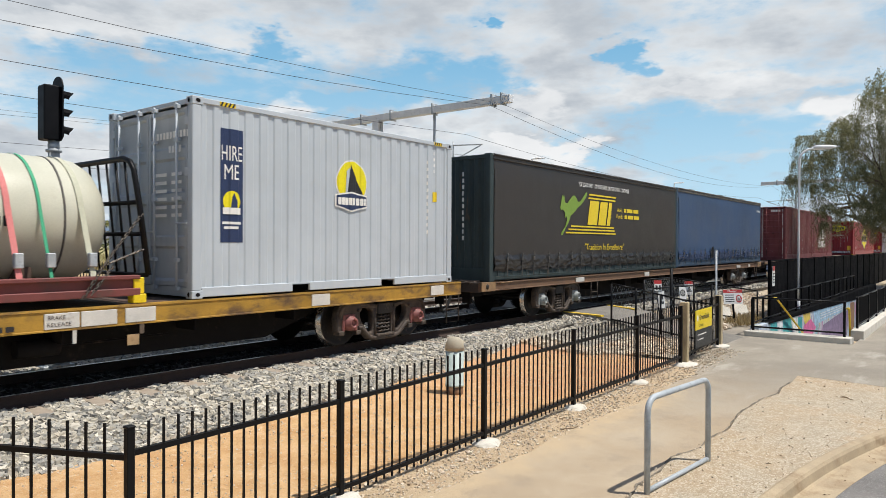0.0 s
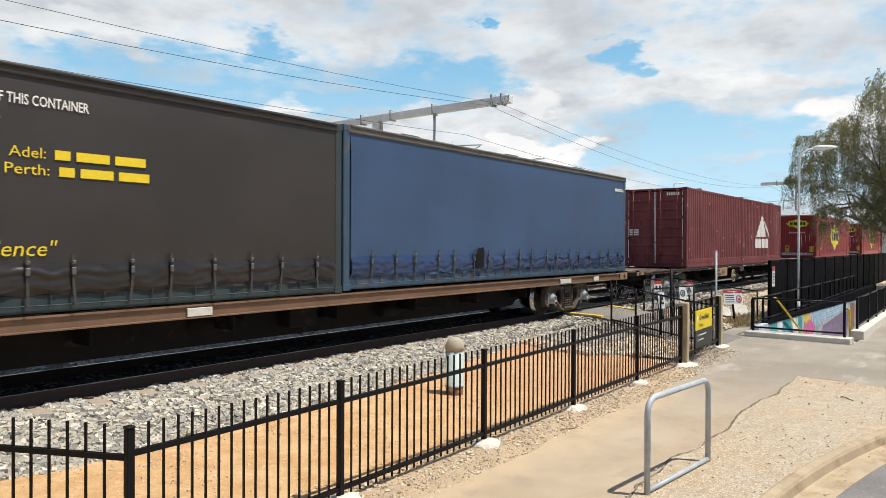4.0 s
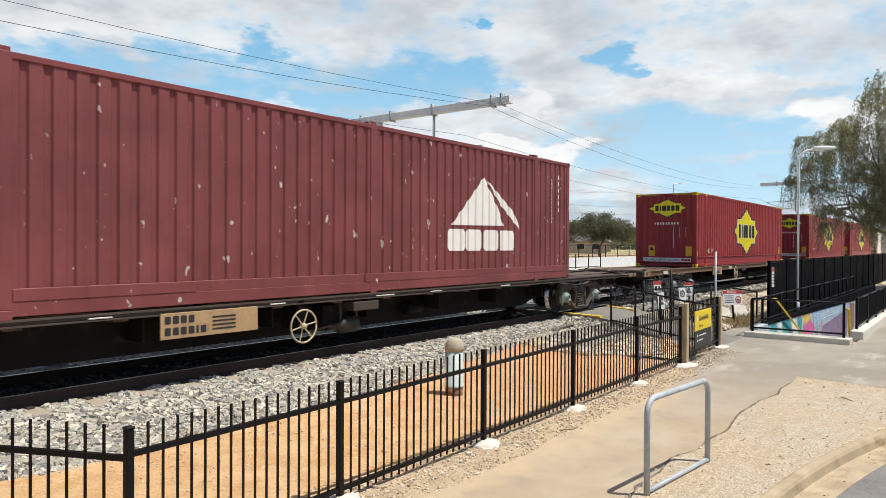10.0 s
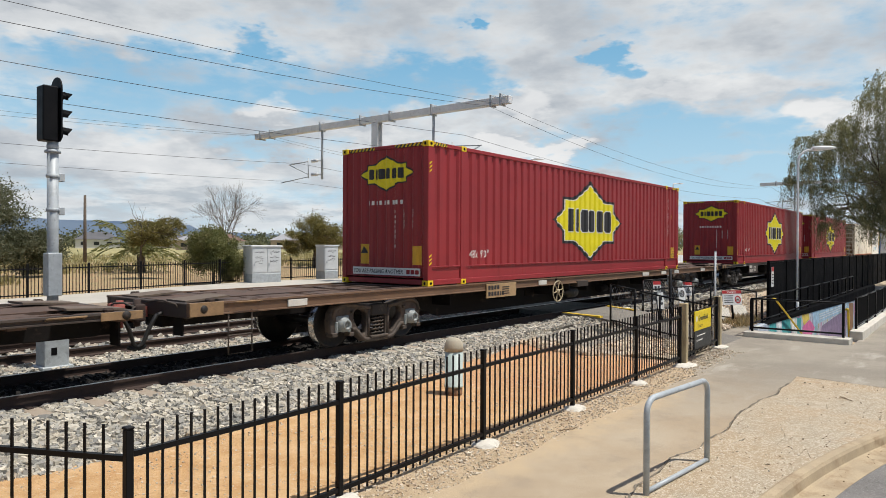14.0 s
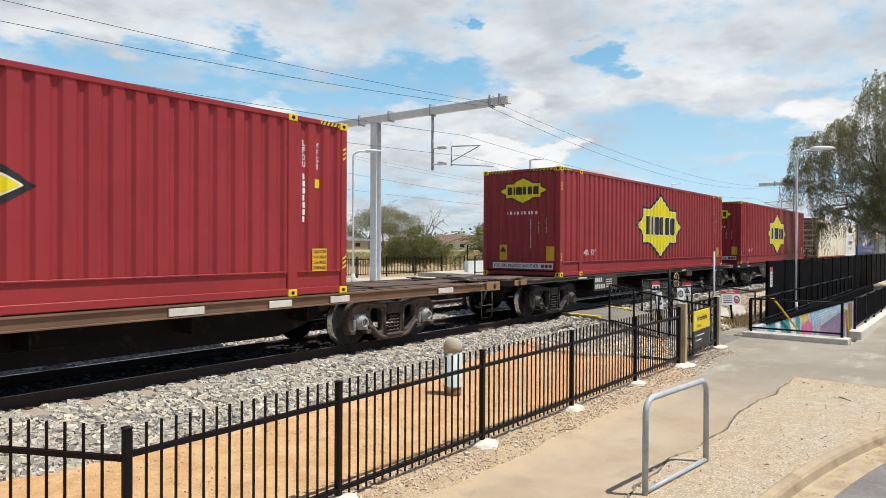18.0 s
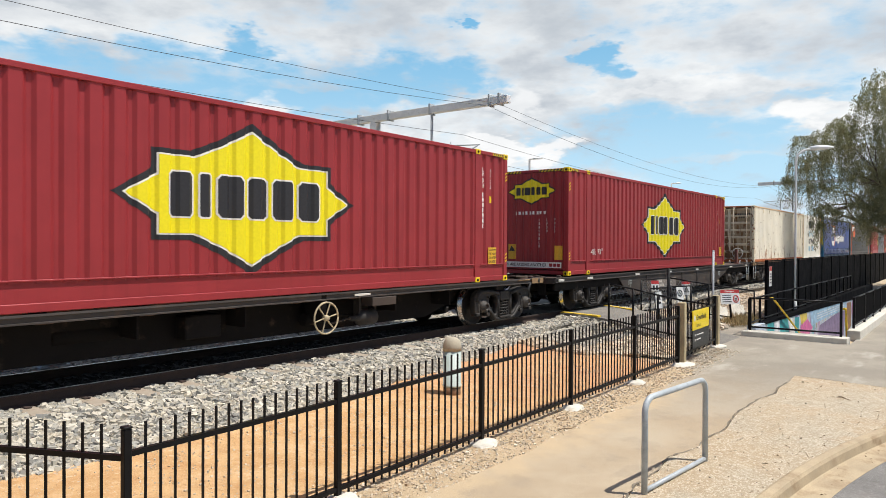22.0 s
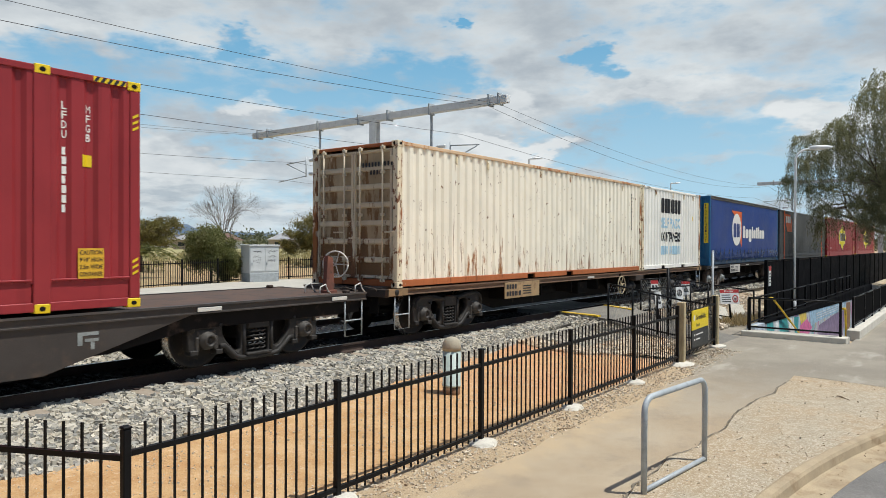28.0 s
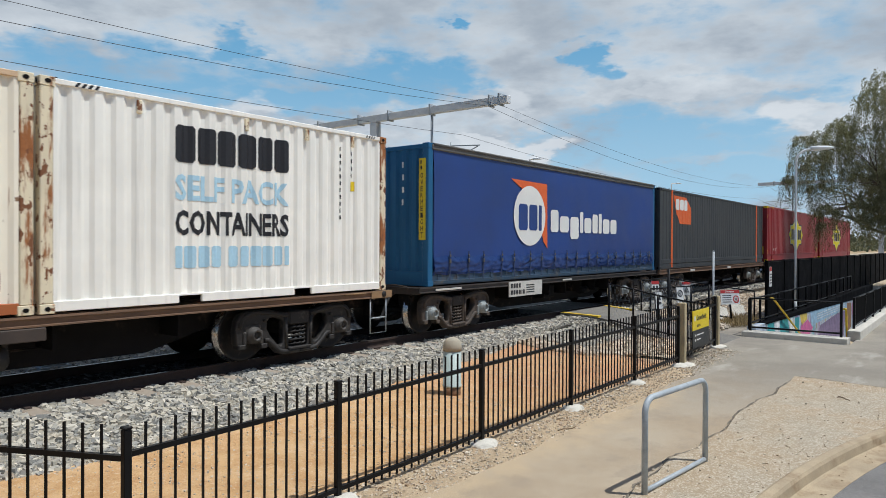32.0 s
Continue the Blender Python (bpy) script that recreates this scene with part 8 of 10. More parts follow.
def curtain_container(label, wall, end_mat, post_mat, rail_mat, low_mat, strap_mat, L=12.1, H=2.93, straps=18, hem=None):
    """A curtain-sided container: cloth side with straps, ribbed end."""
    W = 2.46
    ob = thing("curtain_container", label, "shipping container")
    for y, sgn in ((0.012, -1.0), (W - 0.012, 1.0)):
        bm = bmesh.new()
        cols, rws = 190, 26
        grid = []
        for i in range(cols + 1):
            x = 0.17 + (L - 0.34) * i / cols
            col = []
            for j in range(rws + 1):
                z = 0.22 + (H - 0.34) * j / rws
                low = max(0.0, 1.0 - (z - 0.22) / 0.50)
                fold = 0.022 * low * math.sin(x * 11.0 + 1.3 * math.sin(x * 1.7)) + 0.014 * low * math.sin(z * 25.0 + x * 0.8)
                fold += 0.005 * noise.noise(Vector((x * 0.7, z * 0.9, 3.0 + len(label)))) + 0.002 * noise.noise(Vector((x * 2.4, z * 1.1, 7.0)))
                bulge = 0.02 * min(1.0, 2.6 * math.sin(math.pi * j / rws))
                col.append(bm.verts.new((x, y + sgn * (fold + bulge), z)))
            grid.append(col)
        for i in range(cols):
            for j in range(rws):
                bm.faces.new((grid[i][j], grid[i + 1][j], grid[i + 1][j + 1], grid[i][j + 1])).smooth = True
        part("curtain", bm, wall, ob)
        bm = bmesh.new()
        soft_box(bm, 0.15, L - 0.15, min(y, y - sgn * 0.09), max(y, y - sgn * 0.09), 0.02, 0.24, 0.01)
        part("bottom_rail", bm, low_mat, ob)
        bm = bmesh.new()
        soft_box(bm, 0.1, L - 0.1, min(y + sgn * 0.03, y - sgn * 0.07), max(y + sgn * 0.03, y - sgn * 0.07), H - 0.13, H - 0.005, 0.02)
        tube(bm, (0.15, y + sgn * 0.025, H - 0.02), (L - 0.15, y + sgn * 0.025, H - 0.02), 0.03, 8)
        part("top_rail", bm, rail_mat, ob)
    for x in (0.0, L - 0.16):
        for y in (0.0, W - 0.15):
            bm = bmesh.new()
            soft_box(bm, x, x + 0.16, y, y + 0.15, 0.0, H, 0.014)
            part("corner_post", bm, post_mat, ob)
            for z in (0.0, H - 0.11):
                bm = bmesh.new()
                soft_box(bm, x - 0.006, x + 0.172, y - 0.006, y + 0.156, z, z + 0.115, 0.008)
                part("corner_casting", bm, post_mat, ob)
    endp = ribbed_end(ob, W, 0.30, H - 0.10, end_mat, 0.03, 1.0, 0.26, 0.05)
    ribbed_end(ob, W, 0.30, H - 0.10, end_mat, L - 0.03, -1.0, 0.26, 0.05)
    for x in (0.02, L - 0.10):
        bm = bmesh.new()
        soft_box(bm, x, x + 0.08, 0.15, W - 0.15, 0.0, 0.30, 0.01)
        part("end_sill", bm, end_mat, ob)
        bm = bmesh.new()
        soft_box(bm, x, x + 0.08, 0.15, W - 0.15, H - 0.10, H - 0.01, 0.01)
        part("end_header", bm, end_mat, ob)
    bm = bmesh.new()
    box(bm, 0.1, L - 0.1, 0.06, W - 0.06, H - 0.06, H - 0.03)
    box(bm, 0.1, L - 0.1, 0.06, W - 0.06, 0.03, 0.12)
    part("roof", bm, rail_mat, ob)
    for k in range(straps):
        x = 0.35 + (L - 0.7) * (k + 0.5) / straps + 0.06 * math.sin(k * 2.7)
        lean = 0.03 * math.sin(k * 1.9)
        bm = bmesh.new()
        box(bm, x - 0.018, x + 0.018, -0.056, -0.050, 0.40, 0.72)
        v = box(bm, x - 0.016 + lean, x + 0.016 + lean, -0.052, -0.047, 0.10, 0.40)
        for q in v[4:]:
            q.co.x -= lean
        s = part("strap", bm, strap_mat, ob)
        bm = bmesh.new()
        soft_box(bm, x - 0.026, x + 0.026, -0.074, -0.054, 0.47, 0.56, 0.006)
        soft_box(bm, x - 0.022, x + 0.022, -0.074, -0.054, 0.60, 0.65, 0.006)
        part("buckle", bm, M["buckle"], s)
    bm = bmesh.new()
    tube(bm, (0.2, -0.02, 0.11), (L - 0.2, -0.02, 0.11), 0.010, 6)
    for k in range(straps):
        tube(bm, (0.3 + (L - 0.6) * k / straps, -0.02, 0.11), (0.3 + (L - 0.6) * k / straps, -0.02, 0.24), 0.010, 6)
    part("lashing_rail", bm, low_mat, ob)
    # the gathered hem: it sags between the straps and creases towards the buckles
    at = [0.35 + (L - 0.7) * (k + 0.5) / straps + 0.06 * math.sin(k * 2.7) for k in range(straps)]
    bm = bmesh.new()
    cols, rws = 420, 14
    grid = []
    for i in range(cols + 1):
        x = 0.18 + (L - 0.36) * i / cols
        near = min(at, key=lambda q: abs(q - x))
        off = min(1.0, abs(near - x) / 0.27)
        col = []
        for j in range(rws + 1):
            f = j / rws
            z = (0.30 - 0.02 * off + 0.05 * noise.noise(Vector((x * 1.9, 0, 5.0)))) * (1 - f) + (0.63 - 0.035 * off * off) * f
            crease = math.sin((f - 0.5) * (9.0 - 5.0 * off) + 6.0 * noise.noise(Vector((x * 1.7, f * 1.5, 2.0)))) * (0.35 + abs(noise.noise(Vector((x * 0.9, 4.0, 2.0)))) * 1.6)
            out = 0.030 + 0.014 * crease * math.sin(math.pi * f) + 0.006 * off * math.sin(math.pi * f) + 0.012 * noise.noise(Vector((x * 6.0, f * 5.0, 1.0)))
            col.append(bm.verts.new((x, -out * (0.25 + 0.75 * min(1.0, 3.0 * (1.0 - f))), z)))
        grid.append(col)
    for i in range(cols):
        for j in range(rws):
            bm.faces.new((grid[i][j], grid[i + 1][j], grid[i + 1][j + 1], grid[i][j + 1])).smooth = True
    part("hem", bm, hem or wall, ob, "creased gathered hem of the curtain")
    return ob, endp, W, L, H


def cloth(name, col, dirt, gloss=0.5):
    n = Nodes(name)
    big = n.noise(0.6, 4.0, 0.6)
    weave = n.put("ShaderNodeTexNoise", [("Vector", n.scaled((1, 1, 1))), ("Scale", 350.0), ("Detail", 1.0)]).outputs["Fac"]
    c = n.mix(n.step(big, 0.3, 0.7), rgb(*[x * 0.86 for x in col]), rgb(*[x * 1.14 for x in col]))
    c = n.mix(n.step(n.noise(1.2, 7.0, 0.66, (3.0, 3.0, 0.6)), 0.55, 0.8, 0.0, 0.5), c, rgb(*dirt))
    n.set("Base Color", c)
    n.set("Roughness", n.step(big, 0.3, 0.7, gloss - 0.08, gloss + 0.08))
    n.bump(n.math("ADD", weave, n.math("MULTIPLY", n.noise(2.5, 5.0, 0.6, (1.0, 1.0, 0.5)), 6.0)), 0.25, 0.004)
    return n.m


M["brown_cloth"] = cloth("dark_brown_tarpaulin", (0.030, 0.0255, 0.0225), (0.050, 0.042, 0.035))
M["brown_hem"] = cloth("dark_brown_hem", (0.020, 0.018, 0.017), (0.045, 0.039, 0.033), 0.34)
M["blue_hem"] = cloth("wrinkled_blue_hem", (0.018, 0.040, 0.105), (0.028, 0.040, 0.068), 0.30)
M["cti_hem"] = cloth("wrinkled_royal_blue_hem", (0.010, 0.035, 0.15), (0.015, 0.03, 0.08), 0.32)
M["rail_grey"] = coat("weathered_grey_roof_rail", (0.13, 0.125, 0.115), 0.6, 0.0, 0.2, 2.0, (0.06, 0.055, 0.05), 0.5, 0.7)
M["blue_cloth"] = cloth("slate_blue_tarpaulin", (0.032, 0.070, 0.148), (0.045, 0.070, 0.112))
M["cti_cloth"] = cloth("royal_blue_tarpaulin", (0.014, 0.048, 0.210), (0.02, 0.04, 0.12))
M["buckle"] = plain("dull_steel_buckle", (0.13, 0.125, 0.115), 0.5, 0.4)
M["strap_dark"] = plain("grey_webbing", (0.05, 0.047, 0.043), 0.8)
M["strap_blue"] = plain("dark_blue_webbing", (0.03, 0.045, 0.10), 0.8)
M["low_blue"] = coat("dull_blue_rail_paint", (0.035, 0.075, 0.13), 0.6, 0.0, 0.2, 2.0, (0.10, 0.09, 0.08), 0.5, 0.75)

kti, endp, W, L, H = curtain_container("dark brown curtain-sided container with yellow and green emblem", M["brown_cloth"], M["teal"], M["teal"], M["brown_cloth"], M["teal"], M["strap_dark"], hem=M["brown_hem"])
place_on_train(kti, -53.64, 1.55)
FLAT = -0.016
u = 4.33
decal("top_notice", [words("TOP LOAD ONLY - DO NOT STACK ON TOP OF THIS CONTAINER", u - 0.02, 2.47, 0.125, 3.46)], M["white_text"], kti, side_place, None, FLAT, 0.006, "white notice lettering")
decal("name_lines", [[(u + 0.64 - 0.04 * i, 2.30 - 0.10 * i), (u + 2.46 - 0.04 * i, 2.30 - 0.10 * i), (u + 2.44 - 0.04 * i, 2.255 - 0.10 * i), (u + 0.62 - 0.04 * i, 2.255 - 0.10 * i)] for i in range(2)]
      + [rect(u - 0.45 - 0.15 * i, u + 2.32 + 0.06 * i, 1.34 - 0.09 * i, 1.38 - 0.09 * i) for i in range(3)], M["yellow_text"], kti, side_place, None, FLAT, 0.006, "yellow emblem lines")
decal("name_blocks", [[(u + 0.54 + a, 1.42), (u + 0.54 + a + w, 1.42), (u + 0.70 + a + w, 2.11), (u + 0.70 + a, 2.11)] for a, w in ((0, 0.60), (0.68, 0.50), (1.26, 0.22))], M["yellow_text"], kti, side_place, None, FLAT, 0.006, "yellow name blocks")
hop = [(-1.03, 1.96), (-0.99, 1.89), (-0.94, 1.94), (-0.91, 1.79), (-0.87, 1.74), (-0.76, 1.73), (-0.59, 1.85), (-0.42, 1.95), (-0.29, 1.95), (-0.18, 1.88), (-0.11, 1.80), (0.03, 1.82), (0.22, 1.94), (0.35, 2.05), (0.44, 2.09), (0.48, 2.05), (0.42, 1.96), (0.21, 1.80), (0.01, 1.69),
       (-0.13, 1.64), (-0.24, 1.56), (-0.39, 1.48), (-0.55, 1.42), (-0.60, 1.32), (-0.71, 1.19), (-0.84, 1.08), (-1.03, 0.89), (-1.11, 0.89), (-1.09, 0.96), (-0.86, 1.13), (-0.75, 1.34), (-0.81, 1.39), (-0.86, 1.34), (-0.90, 1.38), (-0.88, 1.49), (-1.02, 1.56), (-1.13, 1.53), (-1.17, 1.60), (-1.08, 1.85)]
decal("animal_emblem", [[(u + a * 0.95 + 0.05, 0.20 + b * 1.02) for a, b in hop]], M["green_logo"], kti, side_place, None, FLAT, 0.006, "leaping green animal emblem")
decal("contact_towns", [words("Adel:", u + 2.54, 1.86, 0.125, 0.40, bold=0.0), words("Perth:", u + 2.50, 1.66, 0.125, 0.48, bold=0.0)], M["yellow_text"], kti, side_place, None, FLAT, 0.006, "yellow town names")
decal("contact_bars", [rect(a, b, v, v + 0.115) for v, o in ((1.86, 0.0), (1.66, 0.05)) for a, b in ((u + 3.04 + o, u + 3.22 + o), (u + 3.29 + o, u + 3.70 + o), (u + 3.77 + o, u + 4.18 + o))], M["yellow_text"], kti, side_place, None, FLAT, 0.006)
decal("motto", [words("\"Tradition In Excellence\"", u + 0.39, 0.70, 0.19, 2.68, shear=0.2, bold=0.0)], M["yellow_text"], kti, side_place, None, FLAT, 0.006, "yellow slanting motto")
decal("code_bars", column_bars(1.62, 2.55, 0.10, 11, 0.15), M["white_text"], kti, end_place(W), endp, 0.03, 0.006)
for uu, n in ((0.75, 8), (1.0, 7)):
    decal("weight_bars", [rect(uu, uu + 0.05, 1.95 - 0.16 * i, 2.05 - 0.16 * i) for i in range(n)], M["white_text"], kti, end_place(W), endp, 0.03, 0.006)

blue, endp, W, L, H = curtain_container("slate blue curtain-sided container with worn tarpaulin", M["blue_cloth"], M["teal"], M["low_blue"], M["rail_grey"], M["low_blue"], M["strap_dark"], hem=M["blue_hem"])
place_on_train(blue, -41.50, 1.58)
decal("code_bars", blocks(L - 0.85, 2.46, 0.09, (0.05,) * 9, 0.02), M["white_text"], blue, side_place, None, FLAT, 0.006)
bm = bmesh.new()
for x in (1.6, 5.3, 8.8):
    soft_box(bm, x, x + 0.55, 0.05, 0.5, H - 0.02, H + 0.05, 0.02)
part("roof_hatch", bm, M["teal"], blue)
# Black shape on uncut cloth; the torn opening's shade is only colour.
decal("patch", [[(3.93, 0.30), (4.24, 0.32), (4.25, 0.70), (4.20, 0.78), (4.10, 0.74), (4.02, 0.76), (3.95, 0.66)]], M["black_paint"], blue, side_place, None, -0.06, 0.004, "flat black patch for the shade inside a torn opening")

cti, endp, W, L, H = curtain_container("royal blue curtain-sided container with orange and white emblem", M["cti_cloth"], M["ctiblue"], M["ctiblue"], M["rail_grey"], M["low_blue"], M["strap_blue"], L=12.35, hem=M["cti_hem"])
place_on_train(cti, 81.84, 1.55)
u = 3.50
decal("emblem_flag", [[(u - 0.40, 2.44), (u + 1.33, 2.42), (u + 1.36, 0.76), (u + 1.15, 0.95), (u + 0.9, 1.6), (u + 0.4, 2.1)]], M["orange_logo"], cti, side_place, None, FLAT, 0.005, "orange swept flag emblem")
decal("emblem_disc", [oval(u + 0.48, 1.58, 0.76, 0.74, 48)], M["white_text"], cti, side_place, None, FLAT, 0.009, "white disc emblem")
decal("disc_blocks", blocks(u - 0.06, 1.22, 0.64, (0.42, 0.40, 0.15), 0.07), M["cti_cloth"], cti, side_place, None, FLAT, 0.013)
decal("name_blocks", blocks(u + 1.53, 1.20, 0.58, (0.42, (0.52, 0.74, 0.0), (0.50, 0.74, 0.30), (0.20, 1.0, 0.0), (0.44, 0.74, 0.0), (0.34, 0.94, 0.0), (0.20, 1.0, 0.0), (0.46, 0.74, 0.0), (0.44, 0.74, 0.0)), 0.075), M["white_text"], cti, side_place, None, FLAT, 0.006, "white name blocks")
decal("code_bars", column_bars(1.72, 2.58, 0.12, 4, 0.26), M["white_text"], cti, end_place(W), endp, 0.03, 0.006)
for uu, n in ((0.45, 9), (0.85, 9), (1.15, 8)):
    decal("weight_bars", [rect(uu, uu + 0.05, 1.85 - 0.15 * i, 1.95 - 0.15 * i) for i in range(n)], M["white_text"], cti, end_place(W), endp, 0.03, 0.006)
decal("height_strip", [rect(2.22, 2.40, 0.95, 2.62)], M["yellow_text"], cti, end_place(W), None, -0.004, 0.004, "yellow over-height strip")
decal("height_letters", column_words("OVERHEIGHT", 2.265, 2.32, 0.105, 0.135), M["black_text"], cti, end_place(W), None, -0.004, 0.008, "black height lettering")
decal("height_bars", column_bars(2.26, 2.58, 0.08, 2, 0.11), M["black_text"], cti, end_place(W), None, -0.004, 0.008)


def charcoal_container():
    L, H, W = 14.55, 2.90, 2.46
    ob = thing("shipping_container", "charcoal grey smooth-sided container with orange emblem", "shipping container")
    prof = ribbed_sides(ob, L, W, H, M["charcoal"], 0.35, H - 0.08, [(0.15, 1.14), (1.30, L - 1.30), (L - 1.14, L - 0.15)], 0.30, 0.012, 0.20, 0.03)
    frame_parts(ob, L, W, H, M["charcoal"], M["charcoal"], M["charcoal"], M["charcoal"], 0.15, 0.08, 0.18)
    bm = bmesh.new()
    soft_box(bm, 0.15, L - 0.15, 0.004, 0.06, 0.2, 0.36, 0.01)
    part("lower_rail", bm, M["charcoal"], ob)
    for x in (1.22, L - 1.22):
        bm = bmesh.new()
        soft_box(bm, x - 0.08, x + 0.08, 0.0, 0.06, 0.05, H - 0.02, 0.01)
        part("side_post", bm, M["orange_logo"], ob, "orange side post")
    ribbed_end(ob, W, 0.16, H - 0.1, M["charcoal"], 0.03, 1.0)
    ribbed_end(ob, W, 0.16, H - 0.1, M["charcoal"], L - 0.03, -1.0)
    decal("emblem_field", [[(1.40, 2.70), (2.75, 2.68), (3.35, 2.3), (3.35, 1.67), (2.1, 1.67), (1.65, 2.1)]], M["orange_logo"], ob, side_place, prof, 0.02, 0.005, "orange emblem")
    decal("emblem_blocks", blocks(1.62, 2.18, 0.40, (0.40, 0.40, 0.36), 0.06), M["white_text"], ob, side_place, prof, 0.02, 0.009)
    return ob


place_on_train(charcoal_container(), 94.72, 1.55)


# the tank on its flat rack
def flat_rack():
    L, W = 6.058, 2.438
    ob = thing("flat_rack", "red steel flat rack with black tubular end frame and chains", "flat rack")
    oxide = coat("dull_red_oxide_paint", (0.17, 0.045, 0.04), 0.65, 0.0, 0.2, 2.0, (0.09, 0.05, 0.04), 0.5, 0.72)
    for y in (0.0, W - 0.16):
        bm = bmesh.new()
        soft_box(bm, 0.1, L - 0.1, y, y + 0.16, 0.10, 0.20, 0.01)
        soft_box(bm, 0.1, L - 0.1, y + 0.05, y + 0.11, 0.19, 0.33, 0.006)
        soft_box(bm, 0.1, L - 0.1, y, y + 0.16, 0.32, 0.37, 0.008)
        part("side_beam", bm, oxide, ob)
    bm = bmesh.new()
    for i in range(26):
        soft_box(bm, 0.1 + i * 0.225, 0.1 + i * 0.225 + 0.215, 0.16, W - 0.16, 0.17, 0.212 + 0.003 * (i % 2), 0.006)
    part("deck", bm, M["deck_brown"], ob)
    for x in (0.0, L - 0.2):
        for y in (0.0, W - 0.16):
            bm = bmesh.new()
            soft_box(bm, x, x + 0.18, y, y + 0.16, 0.0, 0.118, 0.008)
            soft_box(bm, x + 0.02, x + 0.16, y + 0.02, y + 0.14, 0.118, 0.34, 0.008)
            part("corner_casting", bm, M["hazard_yellow"], ob)
    bm = bmesh.new()
    x = L + 0.06
    bent(bm, [(x, 0.10, 0.36), (x, 0.16, 1.3), (x, 0.22, 1.78), (x, 0.30, 1.90), (x, 0.45, 1.95), (x, W - 0.45, 1.95), (x, W - 0.30, 1.90), (x, W - 0.22, 1.78), (x, W - 0.16, 1.3), (x, W - 0.10, 0.36)], 0.04, 10)
    for z in (0.36, 0.92, 1.35):
        tube(bm, (x, 0.14, z), (x, W - 0.14, z), 0.03, 8)
    for i in range(7):
        y = 0.45 + i * 0.257
        tube(bm, (x, y, 0.36), (x, y, 1.95), 0.018, 8)
    for v in bm.verts:
        v.co.x -= 0.10 * (v.co.z - 0.36)
    part("end_frame", bm, M["black_paint"], ob, "black tubular end frame leaning over the tank")
    chain = plain("worn_chain_steel", (0.10, 0.085, 0.07), 0.6, 0.5)
    for a, b in (((x - 0.06, 0.14, 1.20), (L - 0.55, 0.02, 0.55)), ((x - 0.04, 0.12, 0.72), (L - 0.55, 0.02, 0.52)), ((L - 0.55, 0.02, 0.55), (L - 0.85, -0.01, 0.10)), ((L - 0.45, 0.03, 0.50), (L - 0.75, 0.0, 0.14))):
        bm = bmesh.new()
        A, B = Vector(a), Vector(b)
        n = int((B - A).length / 0.05)
        for i in range(n):
            p, q = A.lerp(B, i / n), A.lerp(B, (i + 1.25) / n)
            o = Vector((0.012, 0, 0)) if i % 2 else Vector((0, 0.012, 0))
            for sgn in (1, -1):
                tube(bm, p + o * sgn * 1.4, q + o * sgn * 1.4, 0.009, 5)
        part("chain", bm, chain, ob)
    return ob


place_on_train(flat_rack(), -67.83, 1.61)


def tank():
    ob = thing("tank", "cream horizontal storage tank with domed end strapped to a flat rack", "tank")
    skin = coat("cream_tank_paint", (0.56, 0.55, 0.44), 0.38, 0.0, 0.07, 1.2, (0.42, 0.38, 0.28), 0.58, 0.8)
    bm = bmesh.new()
    R = 0.856
    ZC = R - 0.128
    prof = [(0.0, 0.0), (0.02, 0.36), (0.10, 0.62), (0.28, 0.80), (0.5, R), (5.12, R), (5.30, 0.83), (5.46, 0.74), (5.58, 0.58), (5.64, 0.35), (5.66, 0.0)]
    lathe(bm, prof, 64, "x", (0, 0, ZC))
    part("shell", bm, skin, ob)
    bm = bmesh.new()
    for x in (0.95, 2.6, 4.45):
        slab(bm, [(x, -0.15), (x + 0.16, -0.15), (x + 0.16, 0.12), (x, 0.12)], -0.7, 0.7)
    part("saddle", bm, M["deck_brown"], ob)
    bm = bmesh.new()
    lathe(bm, [(4.93, R + 0.008), (4.955, R + 0.008)], 64, "x", (0, 0, ZC))
    part("weld_band", bm, plain("dark_seam", (0.10, 0.09, 0.08), 0.7), ob)
    cols = ((3.95, (0.55, 0.53, 0.46)), (4.22, (0.62, 0.20, 0.19)), (4.58, (0.05, 0.34, 0.18)), (5.08, (0.50, 0.50, 0.38)), (2.2, (0.45, 0.44, 0.38)), (1.2, (0.5, 0.18, 0.16)))
    for k, (x, c) in enumerate(cols):
        bm = bmesh.new()
        w, ring = 0.035 if k != 2 else 0.02, []
        rr = R + 0.012
        for i in range(41):
            a = radians(-100 + 200 * i / 40)
            ring.append((rr * math.sin(a), ZC + rr * math.cos(a)))
        ring = [(-1.16, -0.18)] + ring[4:-4] + [(1.16, -0.18)]
        lean = 0.10
        rows = []
        for i, (y, z) in enumerate(ring):
            xs = x + lean * (1 - z / 2.2)
            rows.append([bm.verts.new((xs + d, y * q, z)) for d, q in ((-w, 1.0), (w, 1.0), (w, 1.006), (-w, 1.006))])
        for a, b in zip(rows, rows[1:]):
            for j in range(4):
                bm.faces.new((a[j], a[(j + 1) % 4], b[(j + 1) % 4], b[j]))
        s = part("ratchet_strap", bm, plain("strap_webbing", c, 0.8), ob)
        bm = bmesh.new()
        soft_box(bm, x + 0.05, x + 0.15, -1.12, -1.04, 0.12, 0.30, 0.01)
        part("ratchet", bm, M["galv"], s)
    decal("marking_bars", blocks(3.9, 0.62, 0.13, (0.02, 0.09, 0.02, 0.09, 0.09), 0.03), M["black_text"], ob, side_place, None, -R + 0.002, 0.006)
    return ob


tk = tank()
tk.matrix_world = pose(-67.62 + run(0.0), TRACK_Y, 1.61 + 0.37)
train.append((tk, -67.62, TRACK_Y, 1.61 + 0.37))


